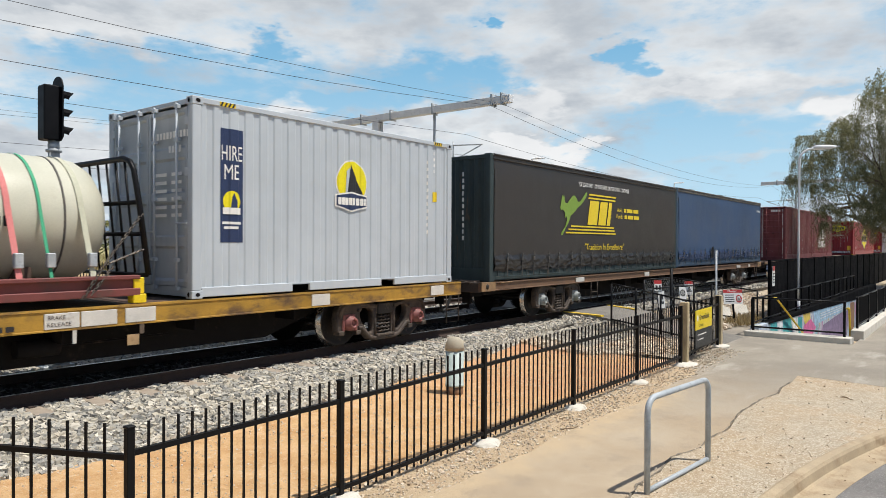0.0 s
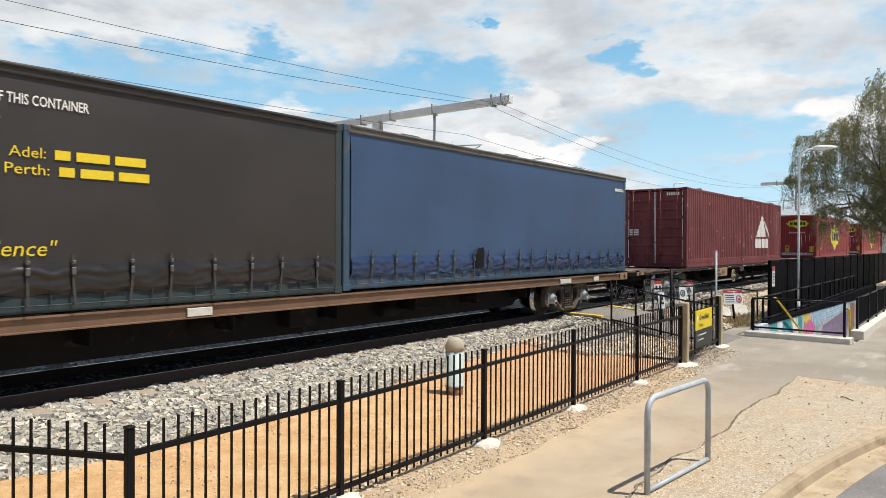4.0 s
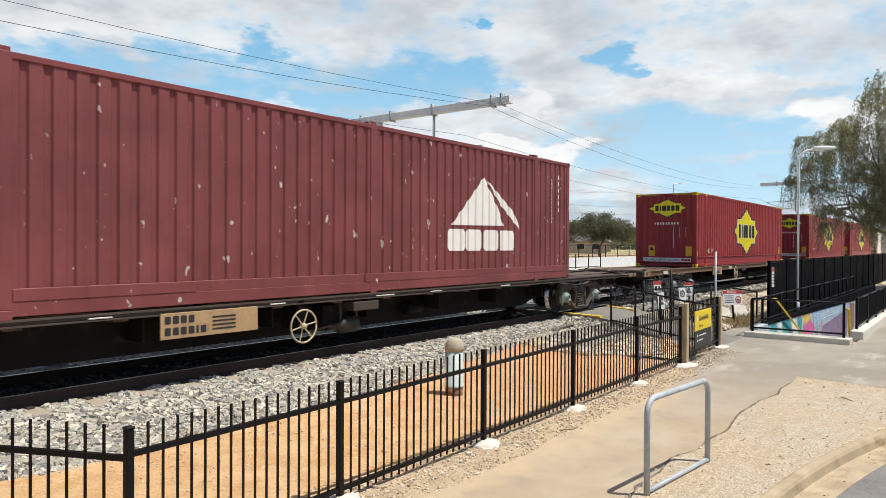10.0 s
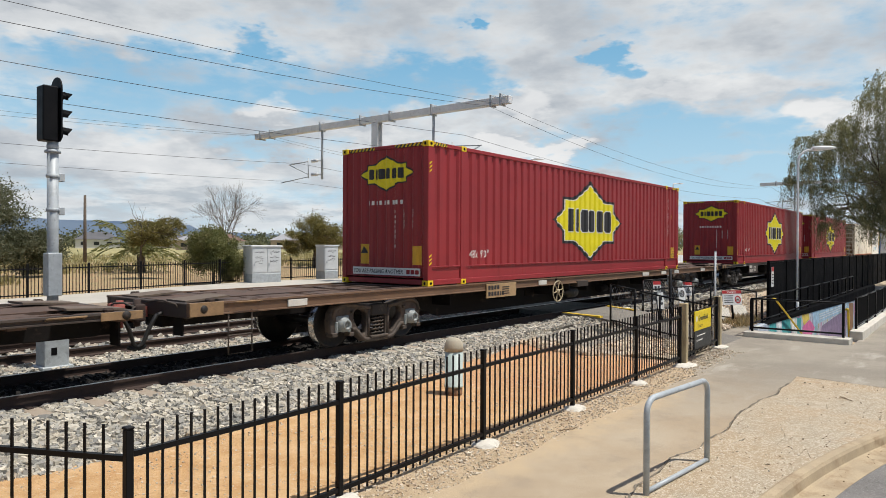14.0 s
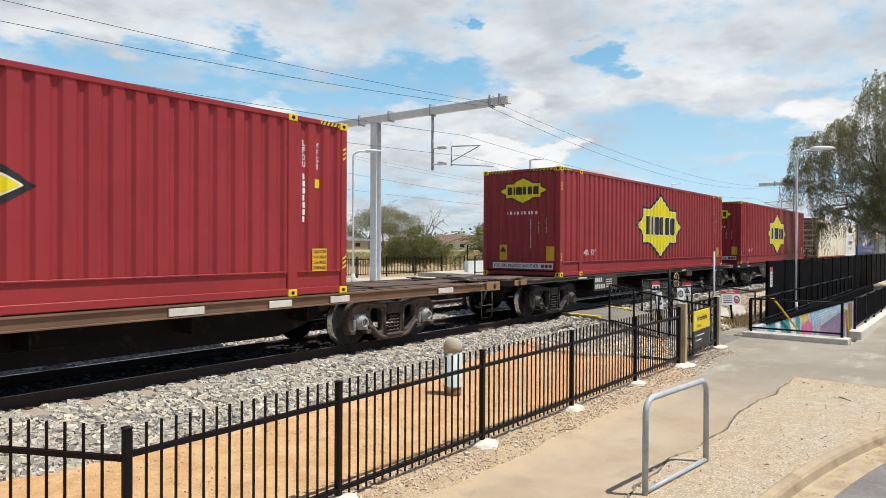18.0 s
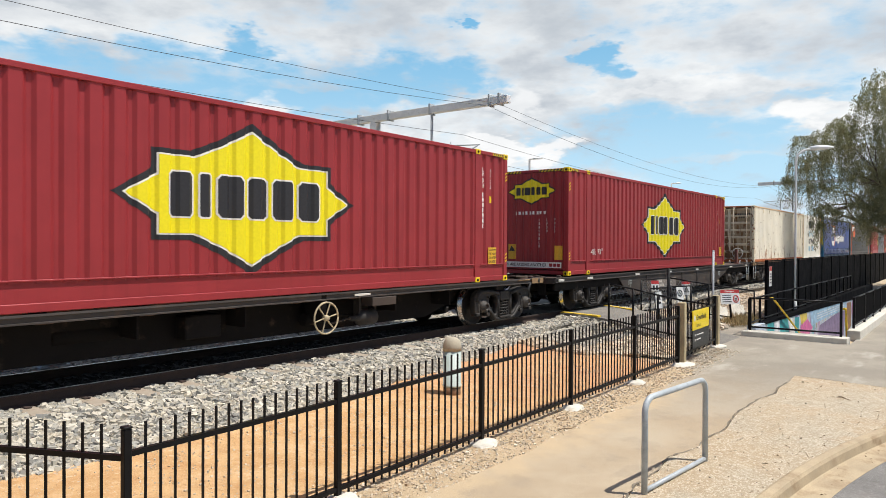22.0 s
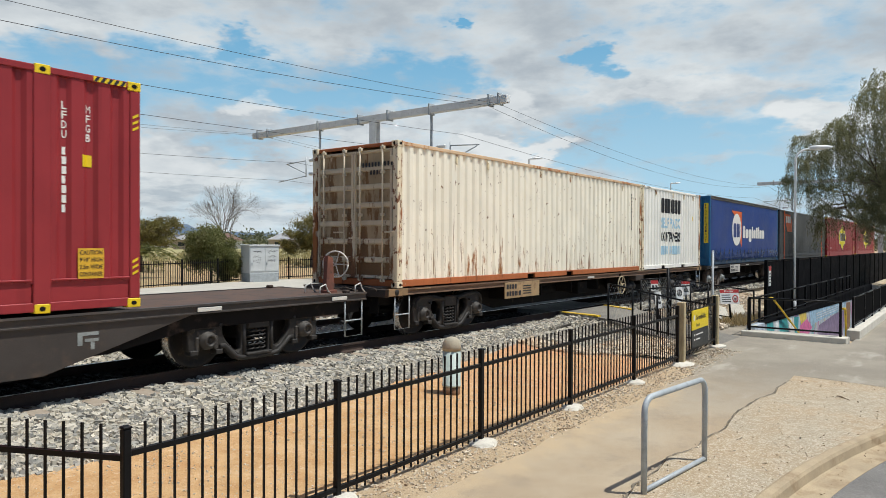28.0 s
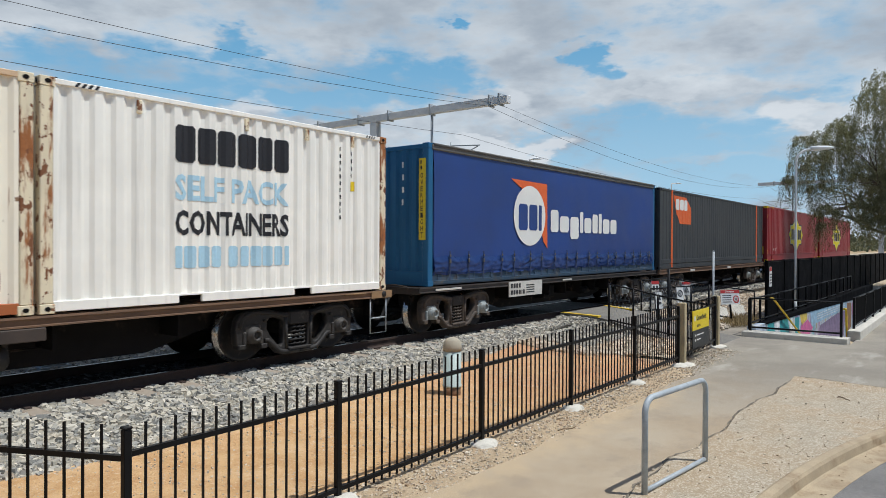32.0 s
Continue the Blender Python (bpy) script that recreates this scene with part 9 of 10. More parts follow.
# ---- wagons ----
def bogie_meshes(style):
    """Side frame, bolster, axle cap, wheelset and spring, round the bogie's centre at axle height."""
    out = {}
    h = 0.89
    bm = bmesh.new()
    half = [(0.0, 0.27), (0.16, 0.275), (0.34, 0.30), (0.58, 0.355), (0.80, 0.375), (1.00, 0.36), (1.13, 0.31), (1.20, 0.22), (1.225, 0.08), (1.215, -0.14), (1.17, -0.19), (1.09, -0.18), (1.07, -0.04), (1.05, 0.09), (1.00, 0.13), (0.84, 0.13), (0.79, 0.09),
            (0.77, -0.04), (0.745, -0.19), (0.68, -0.21), (0.60, -0.19), (0.50, -0.28), (0.40, -0.37), (0.30, -0.40), (0.0, -0.405)]
    outline = half + [(-a, b) for a, b in half[-2:0:-1]]
    holes = []
    for sg in (-1, 1):
        holes.append([(sg * 0.31, 0.14), (sg * 0.36, 0.19), (sg * 0.48, 0.225), (sg * 0.58, 0.22), (sg * 0.635, 0.17), (sg * 0.64, 0.06), (sg * 0.585, -0.05), (sg * 0.43, -0.22), (sg * 0.36, -0.25), (sg * 0.31, -0.20)])
    holes.append([(-0.2, -0.29), (0.2, -0.29), (0.21, 0.10), (-0.21, 0.10)])
    slab(bm, outline, -0.075, 0.075, holes)
    sharp = [e for e in bm.edges if len(e.link_faces) == 2 and e.calc_face_angle(0.0) > 1.2]
    bmesh.ops.bevel(bm, geom=sharp, offset=0.022, segments=2, affect="EDGES", profile=0.5, clamp_overlap=True)
    for f in bm.faces:
        f.smooth = abs(f.normal.y) < 0.95
    # raised ribs along the arch, the sloping ties and the spring seat
    for sg in (-1, 1):
        bent(bm, [(sg * a, -0.078, b) for a, b in ((0.24, 0.235), (0.42, 0.265), (0.62, 0.305), (0.82, 0.325), (1.0, 0.31), (1.12, 0.24), (1.165, 0.10))], 0.036, 7)
        bent(bm, [(sg * a, -0.078, b) for a, b in ((0.70, -0.13), (0.62, -0.13), (0.50, -0.24), (0.40, -0.325), (0.30, -0.35), (0.0, -0.355))], 0.04, 7)
        tube(bm, (sg * 0.255, -0.07, -0.30), (sg * 0.265, -0.07, 0.21), 0.034, 7)
        soft_box(bm, min(sg * 1.07, sg * 1.20), max(sg * 1.07, sg * 1.20), -0.12, 0.05, -0.225, -0.15, 0.012)
        soft_box(bm, min(sg * 0.66, sg * 0.78), max(sg * 0.66, sg * 0.78), -0.12, 0.05, -0.245, -0.17, 0.012)
        lathe(bm, [(-0.12, 0.0), (-0.12, 0.028), (-0.07, 0.03)], 8, "y", (sg * 0.70, 0, 0.19))
    soft_box(bm, -0.24, 0.24, -0.13, 0.06, -0.33, -0.285, 0.012)
    steel = M["bogie_dark"] if style == "cap_dark" else M["bogie"]
    out["frame"] = mesh_of("side_frame", bm, steel)
    bm = bmesh.new()
    soft_box(bm, -0.2, 0.2, -1.10, 1.10, 0.08, 0.30, 0.02)
    box(bm, -0.15, 0.15, -0.9, 0.9, -0.1, 0.1)
    out["bolster"] = mesh_of("bogie", bm, M["bogie_dark"])
    bm = bmesh.new()
    lathe(bm, [(-0.185, 0.0), (-0.185, 0.03), (-0.165, 0.036), (-0.165, 0.055), (-0.205, 0.062), (-0.215, 0.075), (-0.205, 0.098), (-0.15, 0.105), (-0.145, 0.13), (-0.10, 0.138), (0.06, 0.138), (0.06, 0.0)], 22)
    soft_box(bm, -0.15, 0.15, -0.10, 0.07, -0.02, 0.155, 0.02)
    soft_box(bm, -0.185, -0.12, -0.105, 0.05, -0.15, 0.06, 0.015)
    soft_box(bm, 0.12, 0.185, -0.105, 0.05, -0.15, 0.06, 0.015)
    for i in range(3):
        a = radians(90 + 120 * i)
        tube(bm, (0.078 * math.cos(a), -0.225, 0.078 * math.sin(a)), (0.078 * math.cos(a), -0.16, 0.078 * math.sin(a)), 0.014, 6)
    out["cap"] = mesh_of("axle_cap", bm, M[style])
    bm = bmesh.new()
    for x in (-0.10, 0.0, 0.10):
        pts = [(x + 0.062 * math.cos(a), -0.02 + 0.062 * math.sin(a), -0.29 + 0.34 * a / (10 * math.pi)) for a in [i * math.pi / 4 for i in range(41)]]
        bent(bm, pts, 0.014, 5)
    out["spring"] = mesh_of("spring", bm, steel)
    bm = bmesh.new()
    R = 0.46
    for s in (-1, 1):
        lathe(bm, [(s * 0.685, 0.10), (s * 0.685, R + 0.03), (s * 0.715, R + 0.028), (s * 0.725, R), (s * 0.815, R - 0.004), (s * 0.82, R - 0.045), (s * 0.80, R - 0.07), (s * 0.775, 0.20), (s * 0.82, 0.14), (s * 0.82, 0.085)], 40)
    tube(bm, (0, -1.02, 0), (0, 1.02, 0), 0.075, 16)
    for s in (-1, 1):
        for i in range(4):
            a = i * math.pi / 2
            tube(bm, (0.30 * math.cos(a), s * 0.78, 0.30 * math.sin(a)), (0.30 * math.cos(a), s * 0.795, 0.30 * math.sin(a)), 0.016, 6)
    me = mesh_of("wheelset", bm, [M["wheel"], M["tread"]])
    for p in me.polygons:
        c = p.center
        if abs(abs(c.y) - 0.77) < 0.06 and math.hypot(c.x, c.z) > R - 0.02:
            p.material_index = 1
    out["wheels"] = me
    return out


BOGIES = {k: bogie_meshes(k) for k in ("cap_green", "cap_red", "cap_grey", "cap_dark")}


def bogie(wagon, x, style, wheelbase=1.84):
    m = BOGIES[style]
    b = piece("bogie", m["bolster"], wagon, pose(x, 1.219, 0.46))
    for y, turn in ((-1.0, 0), (1.0, 180)):
        piece("side_frame", m["frame"], b, pose(0, y, 0, 0, 0, turn))
        piece("spring", m["spring"], b, pose(0, y, 0, 0, 0, turn))
        for dx in (-wheelbase / 2, wheelbase / 2):
            piece("axle_cap", m["cap"], b, pose(dx, y, -0.02, 0, 0, turn))
    for dx in (-wheelbase / 2, wheelbase / 2):
        w = piece("wheelset", m["wheels"], b, pose(dx, 0, 0))
        wheelsets.append((w, dx))
    return b


def hand_wheel(wagon, x, y, z, r=0.27, name="hand_brake_wheel"):
    bm = bmesh.new()
    bent(bm, [(x + r * math.cos(a), y, z + r * math.sin(a)) for a in [i * math.pi / 12 for i in range(25)]], 0.016, 6)
    for i in range(6):
        a = i * math.pi / 3 + 0.2
        tube(bm, (x, y + 0.02, z), (x + r * math.cos(a), y, z + r * math.sin(a)), 0.012, 6)
    lathe(bm, [(-0.03, 0.0), (-0.03, 0.05), (0.05, 0.05), (0.05, 0.0)], 12, "y", (x, y, z))
    part(name, bm, M["cream_wheel"], wagon, "cream spoked hand brake wheel")
    bm = bmesh.new()
    soft_box(bm, x - 0.06, x + 0.06, y + 0.05, y + 0.5, z - 0.06, z + 0.42, 0.01)
    part("brake_bracket", bm, M["under"], wagon)


M["cream_wheel"] = coat("cream_hand_wheel_paint", (0.48, 0.40, 0.26), 0.6, 0.0, 0.15, 8.0, (0.2, 0.13, 0.08), 0.55, 0.7)
M["board"] = coat("weathered_tan_board", (0.40, 0.27, 0.14), 0.7, 0.0, 0.15, 3.0, (0.22, 0.13, 0.07), 0.5, 0.7)
M["plate_white"] = coat("grubby_white_plate", (0.62, 0.60, 0.55), 0.6, 0.0, 0.1, 4.0, (0.35, 0.30, 0.24), 0.55, 0.75)
M["plate_grey"] = coat("grey_brown_number_panel", (0.20, 0.18, 0.165), 0.7, 0.0, 0.12, 3.0)
M["end_brown"] = coat("brown_end_plate_paint", (0.15, 0.11, 0.08), 0.75, 0.0, 0.2, 3.0, (0.08, 0.06, 0.045), 0.5, 0.7)
M["end_tan"] = coat("faded_tan_paint", (0.27, 0.17, 0.085), 0.7, 0.0, 0.2, 4.0, (0.16, 0.10, 0.06), 0.5, 0.7)
M["end_rust"] = coat("rust_red_paint", (0.20, 0.075, 0.05), 0.75, 0.0, 0.25, 5.0, (0.10, 0.05, 0.035), 0.5, 0.7)
M["coupler_red"] = coat("red_oxide_casting", (0.30, 0.075, 0.055), 0.75, 0.0, 0.2, 6.0, (0.14, 0.06, 0.045), 0.54, 0.72)
M["coupler_teal"] = coat("teal_casting_paint", (0.13, 0.26, 0.25), 0.7, 0.0, 0.2, 6.0, (0.10, 0.09, 0.08), 0.54, 0.72)
M["hose"] = plain("black_rubber_hose", (0.012, 0.012, 0.012), 0.6)


def coupler(wagon, x, way, colour="rail"):
    bm = bmesh.new()
    y, z = 1.219, 0.84
    box(bm, min(x, x + way * 0.32), max(x, x + way * 0.32), y - 0.07, y + 0.07, z - 0.08, z + 0.08)
    k = x + way * 0.32
    soft_box(bm, min(k - way * 0.06, k + way * 0.2), max(k - way * 0.06, k + way * 0.2), y - 0.17, y + 0.15, z - 0.15, z + 0.15, 0.04, 2)
    soft_box(bm, min(k + way * 0.1, k + way * 0.27), max(k + way * 0.1, k + way * 0.27), y - 0.24, y - 0.12, z - 0.13, z + 0.13, 0.03, 2)
    tube(bm, (k + way * 0.16, y - 0.17, z - 0.20), (k + way * 0.16, y - 0.17, z + 0.20), 0.05, 10)
    part("coupler", bm, M[colour], wagon, "cast coupler head")
    bm = bmesh.new()
    bent(bm, [(x - way * 0.05, 0.35, z + 0.06), (x + way * 0.05, 0.30, z + 0.16), (x + way * 0.06, 0.62, z + 0.2), (x + way * 0.06, 0.9, z + 0.18), (x + way * 0.1, 1.05, z + 0.14)], 0.014, 6)
    part("uncoupling_rod", bm, M["bogie"], wagon)
    bm = bmesh.new()
    bent(bm, [(x - way * 0.05, y - 0.48, z + 0.02), (x + way * 0.10, y - 0.50, z - 0.02), (x + way * 0.2, y - 0.48, z - 0.2), (x + way * 0.28, y - 0.45, z - 0.42), (x + way * 0.38, y - 0.42, z - 0.50), (x + way * 0.48, y - 0.40, z - 0.46)], 0.032, 8)
    part("brake_hose", bm, M["hose"], wagon)


def wagon(label, s0, s1, bogies, style, sole_mat, sole_h=0.20, deck="open", belly="deep", plates=(), board=None, wheel=None, steps=(), deck_h=1.0, ladder=None, end_plates=False, couplers=("rail", "rail"), stand=None):
    """A container flat wagon; s0 and s1 are its headstocks, bogies the centres along the train."""
    L = s1 - s0
    ob = rolling("flat_wagon", label, "railway wagon", s0, RAIL_Z, "wagons of the train")
    W = 2.438
    for y, a in ((0.0, 1), (W, -1)):
        bm = bmesh.new()
        inner = 0.012 if style == "cap_red" else 0.028
        sec = [(0.09, deck_h - sole_h), (0.0, deck_h - sole_h), (0.0, deck_h - sole_h + 0.018), (inner, deck_h - sole_h + 0.024), (inner, deck_h - 0.034), (0.0, deck_h - 0.028), (0.004, deck_h), (0.09, deck_h)]
        ends = [[bm.verts.new((x, y + a * o, z)) for o, z in sec] for x in (0.0, L)]
        for i in range(len(sec)):
            k = (i + 1) % len(sec)
            bm.faces.new((ends[0][i], ends[0][k], ends[1][k], ends[1][i]))
        bm.faces.new(ends[0])
        bm.faces.new(ends[1][::-1])
        part("sole_bar", bm, sole_mat, ob)
    for x in (0.0, L - 0.12):
        bm = bmesh.new()
        soft_box(bm, x, x + 0.12, 0.09, W - 0.09, deck_h - sole_h - 0.03, deck_h - 0.005, 0.01)
        part("headstock", bm, M["sole_dark"], ob)
        # draft pocket under the deck end, gussets and a folded plate on top
        way = 1 if x < 1 else -1
        e = x if x < 1 else L
        bm = bmesh.new()
        soft_box(bm, min(e + way * 0.12, e + way * 1.1), max(e + way * 0.12, e + way * 1.1), 0.98, 1.46, deck_h - 0.42, deck_h - 0.06, 0.02)
        for y in (0.5, 1.9):
            soft_box(bm, min(e + way * 0.1, e + way * 0.14), max(e + way * 0.1, e + way * 0.14), y - 0.12, y + 0.12, deck_h - 0.5, deck_h - 0.1, 0.006)
        part("draft_pocket", bm, M["under"], ob)
        if end_plates:
            for y0, y1 in ((0.28, 0.80), (1.62, 2.14)):
                bm = bmesh.new()
                v = box(bm, min(e + way * 0.1, e + way * 0.85), max(e + way * 0.1, e + way * 0.85), y0, y1, deck_h - 0.01, deck_h + 0.02)
                for q in v:
                    q.co.z += 0.045 * abs(q.co.x - e - way * 0.1) / 0.75
                part("end_plate", bm, M["end_brown"], ob, "brown folded end plate")
            bm = bmesh.new()
            lathe(bm, [(-0.07, 0.0), (-0.07, 0.06), (0.0, 0.06), (0.0, 0.0)], 12, "y", (e + way * 0.22, 0.06, deck_h - sole_h * 0.5))
            part("tow_hole", bm, M["wheel"], ob)
            bm = bmesh.new()
            soft_box(bm, min(e - way * 0.005, e + way * 0.55), max(e - way * 0.005, e + way * 0.55), -0.006, 0.012, deck_h - sole_h - 0.005, deck_h + 0.004, 0.004)
            part("corner_plate", bm, M["end_tan"], ob, "tan painted corner plate")
            bm = bmesh.new()
            h = e + way * 0.75
            bent(bm, [(h, 0.03, deck_h - 0.04), (h, -0.05, deck_h - 0.02), (h + way * 0.45, -0.05, deck_h - 0.02), (h + way * 0.45, 0.03, deck_h - 0.04)], 0.013, 6)
            part("grab_rail", bm, M["end_tan"], ob)
    bm = bmesh.new()
    if deck == "open":
        for y in (0.42, 1.0, 1.40, 1.98):
            box(bm, 0.12, L - 0.12, y - 0.07, y + 0.07, deck_h - 0.10, deck_h - 0.01)
        n = int(L / 1.3)
        for i in range(n + 1):
            x = 0.2 + (L - 0.4) * i / n
            box(bm, x - 0.10, x + 0.10, 0.09, W - 0.09, deck_h - 0.14, deck_h - 0.014)
        for x0, x1 in ((0.12, 3.4), (L - 3.4, L - 0.12)):
            box(bm, x0, x1, 0.80, 1.64, deck_h - 0.06, deck_h + 0.0)
            for k in range(3):
                xx = x0 + (x1 - x0) * (k + 0.4) / 3
                box(bm, xx, xx + 0.7, 0.09, 0.75, deck_h - 0.05, deck_h - 0.012)
                box(bm, xx, xx + 0.7, W - 0.75, W - 0.09, deck_h - 0.05, deck_h - 0.012)
    else:
        box(bm, 0.12, L - 0.12, 0.09, W - 0.09, deck_h - 0.07, deck_h - 0.012)
    part("deck", bm, M["deck_brown"], ob)
    # centre sill and its deep belly
    b0, b1 = bogies[0] - s0, bogies[1] - s0
    bm = bmesh.new()
    deep = 0.30 if belly == "deep" else 0.42
    out = [(0.1, deck_h - 0.1), (L - 0.1, deck_h - 0.1), (L - 0.1, deck_h - 0.36), (b1 - 1.15, deck_h - 0.36), (b1 - 2.4, deep), (b0 + 2.4, deep), (b0 + 1.15, deck_h - 0.36), (0.1, deck_h - 0.36)]
    y_in = 0.62 if belly == "deep" else 0.10
    slab(bm, out, y_in, y_in + 0.06)
    slab(bm, out, W - y_in - 0.06, W - y_in)
    part("centre_sill", bm, M["under"], ob)
    for k in range(7):
        bm = bmesh.new()
        x = b0 + 2.2 + (b1 - b0 - 4.4) * k / 6
        box(bm, x, x + 0.03, 0.12, W - 0.12, deck_h - 0.45, deck_h - 0.1)
        part("cross_member", bm, M["under"], ob)
    if belly == "side":
        bm = bmesh.new()
        out = [(b0 + 1.6, deck_h - 0.14), (b1 - 1.2, deck_h - 0.14), (b1 - 3.2, 0.26), (b0 + 2.4, 0.26)]
        slab(bm, out, 0.035, 0.06)
        n = 6
        for k in range(1, n):
            x = b0 + 2.1 + (b1 - b0 - 4.2) * k / n
            box(bm, x - 0.03, x + 0.03, 0.01, 0.036, 0.30, deck_h - 0.15)
        part("side_belly", bm, sole_mat, ob)
        for x in (b0 + 2.35, b1 - 2.8):
            decal("emblem_bars", [rect(x, x + 0.26, 0.70, 0.745), rect(x, x + 0.06, 0.58, 0.70), rect(x + 0.09, x + 0.26, 0.62, 0.66), rect(x + 0.16, x + 0.21, 0.52, 0.62)], M["cap_grey"], ob, side_place, None, 0.035, 0.005)
    # brake gear under the frame
    bm = bmesh.new()
    xc = (b0 + b1) / 2
    tube(bm, (xc - 2.6, 0.75, 0.62), (xc - 1.6, 0.75, 0.62), 0.16, 14)
    tube(bm, (xc + 1.4, 0.42, 0.55), (xc + 1.9, 0.42, 0.55), 0.11, 12)
    tube(bm, (xc + 1.9, 0.42, 0.55), (xc + 3.4, 0.42, 0.56), 0.018, 6)
    tube(bm, (b0 + 1.0, 1.0, 0.45), (b1 - 1.0, 1.0, 0.45), 0.02, 6)
    soft_box(bm, xc - 0.9, xc - 0.3, 0.3, 0.6, 0.45, 0.8, 0.02)
    part("brake_gear", bm, M["under"], ob)
    for b in bogies:
        bogie(ob, b - s0, style)
    coupler(ob, 0.0, -1, couplers[0])
    coupler(ob, L, 1, couplers[1])
    if stand:
        x = stand - s0
        bm = bmesh.new()
        soft_box(bm, x - 0.12, x + 0.12, 0.40, 0.62, deck_h - 0.02, deck_h + 0.04, 0.01)
        slab(bm, [(x - 0.10, deck_h + 0.02), (x + 0.10, deck_h + 0.02), (x + 0.06, deck_h + 0.62), (x - 0.06, deck_h + 0.66)], 0.46, 0.56)
        part("brake_stand", bm, M["end_rust"], ob, "rusty red brake stand")
        bm = bmesh.new()
        c = Vector((x + 0.16, 0.50, deck_h + 0.50))
        u, w = Vector((0.45, -0.9, 0)).normalized(), Vector((0, 0, 1))
        bent(bm, [c + 0.24 * (u * math.cos(a) + w * math.sin(a)) for a in [i * math.pi / 12 for i in range(25)]], 0.016, 6)
        for i in range(5):
            a = i * 2 * math.pi / 5
            tube(bm, c, c + 0.24 * (u * math.cos(a) + w * math.sin(a)), 0.011, 5)
        part("brake_wheel", bm, M["plate_white"], ob, "white spoked brake wheel")
        for dx, dy in ((-0.45, 0.25), (-0.35, 0.75), (0.28, 0.12)):
            bm = bmesh.new()
            bent(bm, [(x + dx, dy, deck_h - 0.01), (x + dx + 0.02, dy, deck_h + 0.12), (x + dx + 0.14, dy, deck_h + 0.16), (x + dx + 0.2, dy, deck_h + 0.04), (x + dx + 0.26, dy, deck_h - 0.01)], 0.013, 6)
            part("grab_handle", bm, M["plate_white"], ob, "white bent grab handle")
    for x, w in plates:
        bm = bmesh.new()
        soft_box(bm, x - s0, x - s0 + w, -0.004, 0.02, deck_h - sole_h + 0.03, deck_h - 0.05, 0.004)
        part("marker_plate", bm, M["plate_white"], ob, "grubby white marker plate")
    if board:
        x, w, h, z, m = board
        bm = bmesh.new()
        soft_box(bm, x - s0, x - s0 + w, -0.012, 0.015, z, z + h, 0.004)
        part("number_board", bm, M[m], ob)
        decal("board_bars", blocks(x - s0 + 0.06, z + h * 0.58, h * 0.30, (0.09, 0.09, 0.09, 0.09), 0.03) + blocks(x - s0 + 0.06, z + h * 0.14, h * 0.30, (0.09, 0.09, 0.09, 0.09, 0.04, 0.09), 0.03)
              + [rect(x - s0 + w * 0.5, x - s0 + w * 0.75, z + h * 0.2 + k * h * 0.16, z + h * 0.27 + k * h * 0.16) for k in range(4)], M["black_text"] if m not in ("sole_grey", "plate_grey") else M["plate_white"], ob, side_place, None, -0.012, 0.004)
    if wheel:
        hand_wheel(ob, wheel[0] - s0, -0.03, wheel[1])
        x, z = wheel[0] - s0, wheel[1]
        bm = bmesh.new()
        for k in range(7):
            tube(bm, (x + 0.32 + 0.07 * k, 0.20, z - 0.14 + 0.008 * k), (x + 0.375 + 0.07 * k, 0.21, z - 0.136 + 0.008 * k), 0.016 if k % 2 else 0.022, 6)
        part("brake_chain", bm, M["bogie"], ob)
        bm = bmesh.new()
        lathe(bm, [(x + 0.82, 0.0), (x + 0.82, 0.05), (x + 0.98, 0.06), (x + 1.05, 0.15), (x + 1.42, 0.15), (x + 1.45, 0.12), (x + 1.45, 0.0)], 16, "x", (0, 0.24, z - 0.1))
        part("brake_cylinder", bm, M["bogie_dark"], ob)
        for d in (1.0, 1.4):
            bm = bmesh.new()
            soft_box(bm, x + d, x + d + 0.06, 0.18, 0.34, z - 0.1, deck_h - 0.12, 0.006)
            part("brake_hanger", bm, M["bogie_dark"], ob)
        bm = bmesh.new()
        soft_box(bm, x + 1.15, x + 1.8, -0.02, 0.3, deck_h - 0.3, deck_h - 0.14, 0.01)
        part("gear_box", bm, M["sole_dark"], ob)
    for x in steps:
        bm = bmesh.new()
        xx = x - s0
        bent(bm, [(xx, 0.03, deck_h - 0.15), (xx, 0.03, 0.22), (xx + 0.42, 0.03, 0.22), (xx + 0.42, 0.03, deck_h - 0.15)], 0.014, 6)
        tube(bm, (xx, 0.03, 0.5), (xx + 0.42, 0.03, 0.5), 0.012, 6)
        part("step", bm, M["galv"] if style == "cap_dark" else M["bogie"], ob)
    # twist locks
    for k, x in enumerate((0.35, L - 0.45)):
        for y in (0.08, W - 0.2):
            bm = bmesh.new()
            soft_box(bm, x, x + 0.12, y, y + 0.12, deck_h - 0.01, deck_h + 0.05, 0.02)
            part("twist_lock", bm, M["rail"], ob)
    return ob


yellow_wagon = wagon("yellow-edged container wagon with grimy sole bar and red axle caps", -74.6, -54.72, (-72.3, -56.98), "cap_red", M["sole_yellow"], 0.27, "plate",
      plates=((-58.9, 0.40), (-55.75, 0.42), (-63.07, 0.41), (-62.64, 0.45), (-62.08, 0.42)), steps=(-55.2,), deck_h=1.06, board=(-64.1, 0.42, 0.22, 0.80, "plate_white"))
decal("plate_writing", [words("BRAKE", 11.57, 0.935, 0.048, 0.2, bold=0.0), words("RELEASE", 11.56, 0.85, 0.048, 0.28, bold=0.0)], M["sole_dark"], yellow_wagon, side_place, None, -0.004, 0.004, "worn dark lettering")
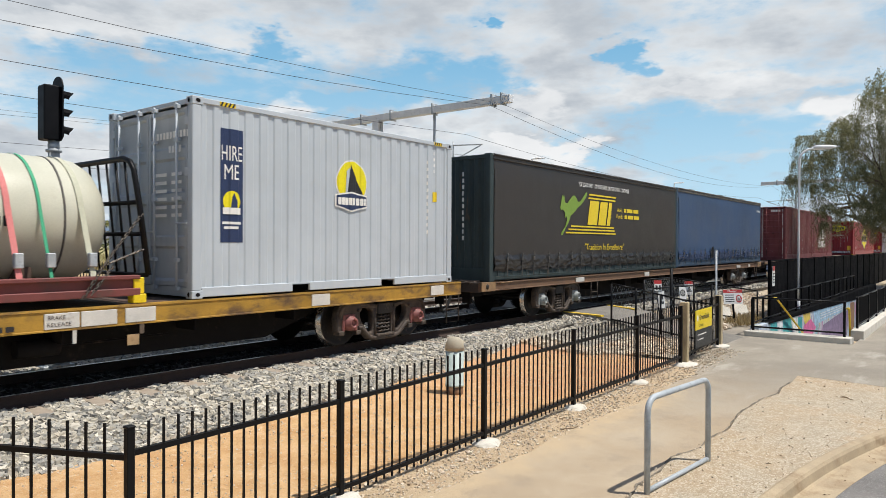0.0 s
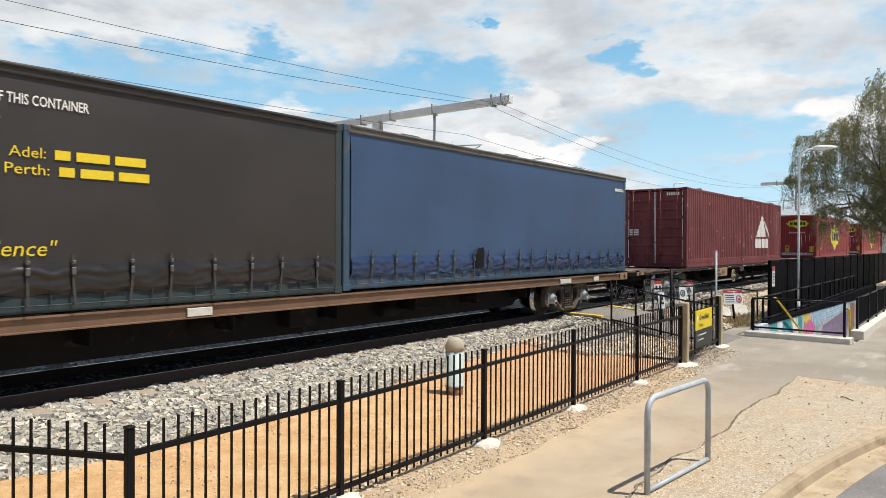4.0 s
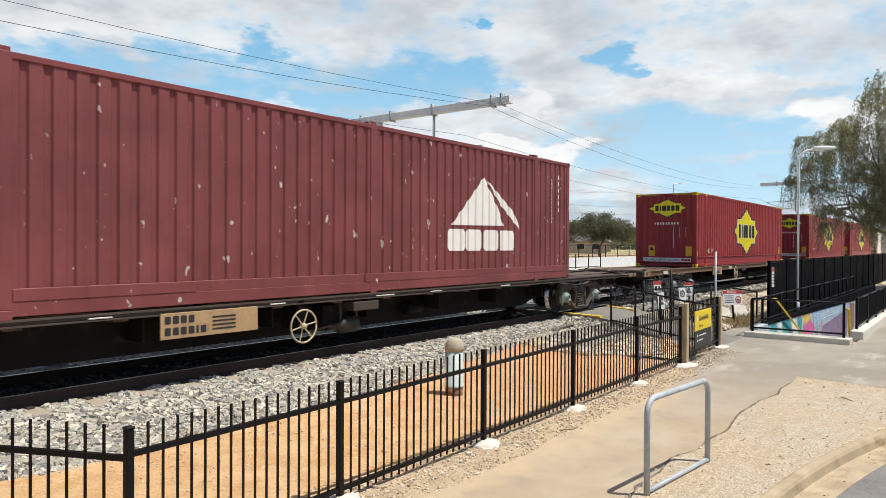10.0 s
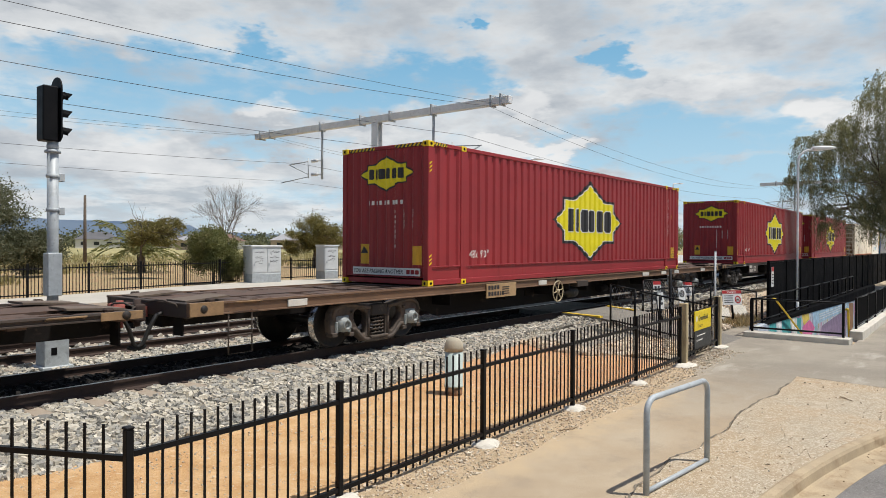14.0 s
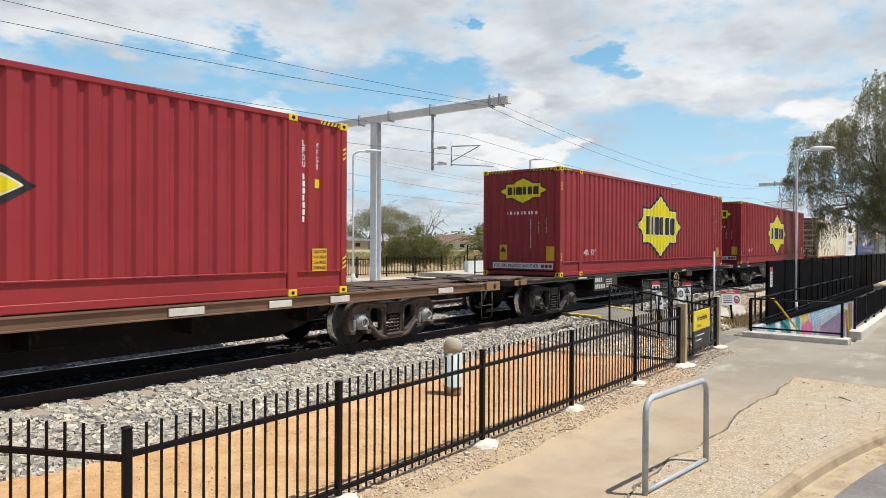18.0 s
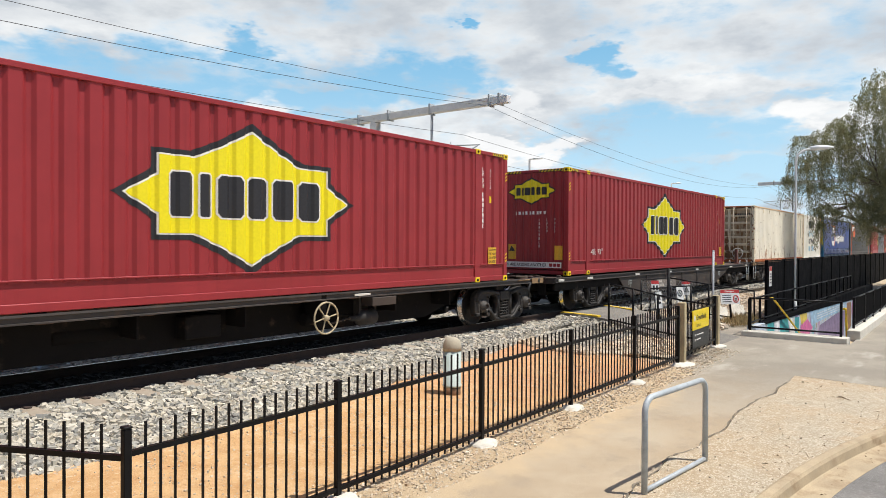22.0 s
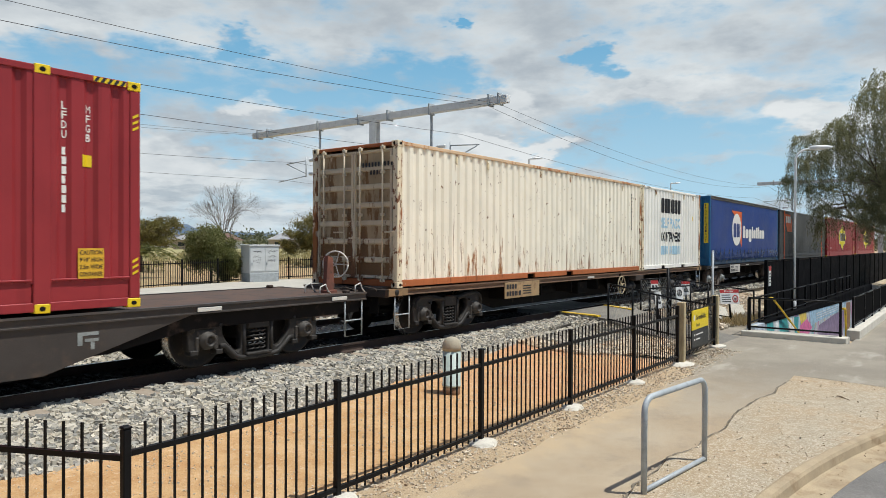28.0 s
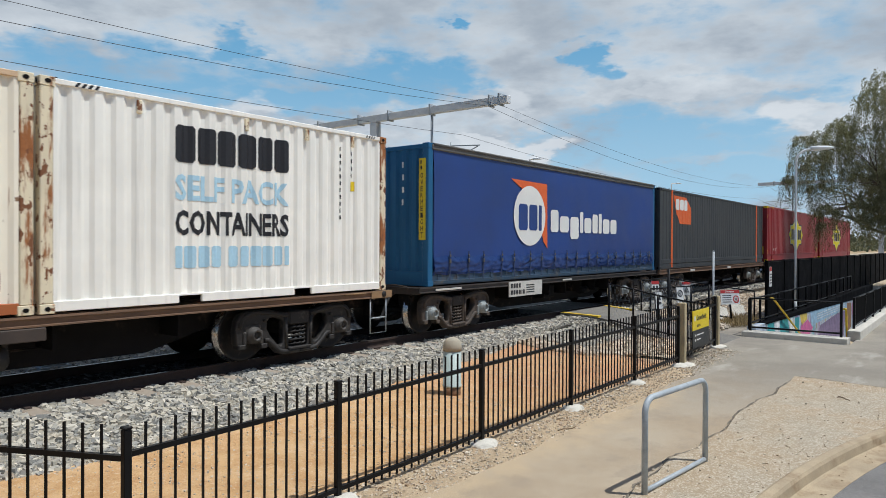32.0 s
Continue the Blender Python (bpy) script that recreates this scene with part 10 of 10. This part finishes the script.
for x, w, z0, z1, key in ((11.86, 0.05, 0.62, 0.79, "plate_white"), (12.55, 0.16, 0.52, 0.66, "board"), (12.72, 0.06, 0.66, 0.79, "end_brown")):
    bm = bmesh.new()
    soft_box(bm, x, x + w, 0.006, 0.02, z0, z1, 0.003)
    part("hanging_tag", bm, M[key], yellow_wagon)
wagon("long brown container wagon with grey axle caps and deep centre sill", -53.95, -29.25, (-50.12, -32.94), "cap_grey", M["sole_brown"], 0.20, "open",
      plates=((-49.4, 0.5), (-44.5, 0.4), (-33.6, 0.6), (-31.6, 0.3)), steps=(-48.42, -30.4), deck_h=1.0, end_plates=True)
wagon("long dark brown container wagon with pale green axle caps", -28.45, -3.65, (-24.58, -7.28), "cap_green", M["sole_dark"], 0.10, "open",
      plates=((-21.0, 0.3), (-15.8, 0.5), (-14.2, 0.35), (-11.6, 0.4), (-18.2, 0.3)), board=(-20.05, 1.60, 0.36, 0.55, "board"), wheel=(-17.55, 0.52), deck_h=0.98, end_plates=True)
wagon("long tan-edged container wagon with whitened axle caps", -2.95, 21.90, (1.06, 18.38), "cap_grey", M["sole_brown"], 0.19, "open",
      plates=((5.0, 0.4), (6.8, 0.4), (13.6, 0.55), (15.3, 0.45), (16.6, 0.45), (-1.2, 0.4), (19.6, 0.5)), board=(4.45, 1.25, 0.32, 0.66, "board"), wheel=(7.75, 0.66), steps=(-2.3, 21.2), deck_h=1.02, end_plates=True, couplers=("coupler_red", "coupler_teal"))
wagon("short dark grey container wagon with roller-bearing bogies and number board", 22.55, 41.15, (24.75, 39.55), "cap_dark", M["sole_grey"], 0.12, "open",
      plates=((25.9, 0.5), (34.4, 0.4)), board=(26.87, 1.6, 0.44, 0.54, "sole_grey"), wheel=(33.69, 0.60), deck_h=1.02, end_plates=True, couplers=("coupler_teal", "rail"))
wagon("dark grey wagon with flat deck and deep ribbed side belly", 41.85, 61.45, (44.35, 59.15), "cap_dark", M["sole_grey"], 0.14, "plate", "side",
      plates=((42.0, 0.3), (43.7, 0.35), (47.2, 0.35), (50.2, 0.35), (53.3, 0.3), (58.0, 0.4), (60.6, 0.35)), board=(49.03, 1.95, 0.32, 0.37, "plate_grey"), steps=(60.93,), deck_h=0.99, stand=60.98)
wagon("short dark container wagon with tan number board and end platform", 62.05, 80.75, (64.15, 78.6), "cap_dark", M["sole_brown"], 0.13, "open",
      plates=((66.4, 0.4), (70.5, 0.4)), board=(66.1, 1.6, 0.38, 0.58, "board"), wheel=(72.8, 0.61), steps=(62.25, 80.2), deck_h=1.0, end_plates=True)
wagon("dark container wagon with white number board under a blue curtain-sider", 81.6, 94.4, (83.05, 92.9), "cap_grey", M["sole_grey"], 0.12, "plate",
      plates=((82.1, 0.9), (87.6, 0.5)), board=(84.9, 1.55, 0.36, 0.62, "plate_white"), deck_h=1.0)
wagon("dark container wagon under a charcoal container", 94.75, 109.6, (96.4, 107.9), "cap_grey", M["sole_brown"], 0.16, "open", plates=((98.0, 0.5), (103.0, 0.5)), deck_h=1.0)
wagon("dark container wagon carrying two red containers", 109.95, 140.6, (112.3, 138.2), "cap_green", M["sole_dark"], 0.18, "open", plates=((115.0, 0.5), (125.0, 0.5)), deck_h=1.0)


def motions():
    """The train rolls past, its wheels turn, and the clouds drift."""
    beat = [i * 0.8 for i in range(41)]
    for ob, s, y, z in train:
        walk(ob, [(t, pose(s + run(t), y, z)) for t in beat])
    quick = [i * 2 / 15 for i in range(241)]
    spins = [(t, Matrix.Rotation((run(t) / 0.46) % (2 * math.pi), 4, "Y")) for t in quick]
    for w, dx in wheelsets:
        walk(w, [(t, Matrix.Translation((dx, 0, 0)) @ m) for t, m in spins])
    walk(clouds, [(0.0, pose(0, 0, 0, 0, 0, -1.30)), (16.0, pose(0, 0, 0, 0, 0, 0.0)), (32.0, pose(0, 0, 0, 0, 0, 1.30))])


motions()
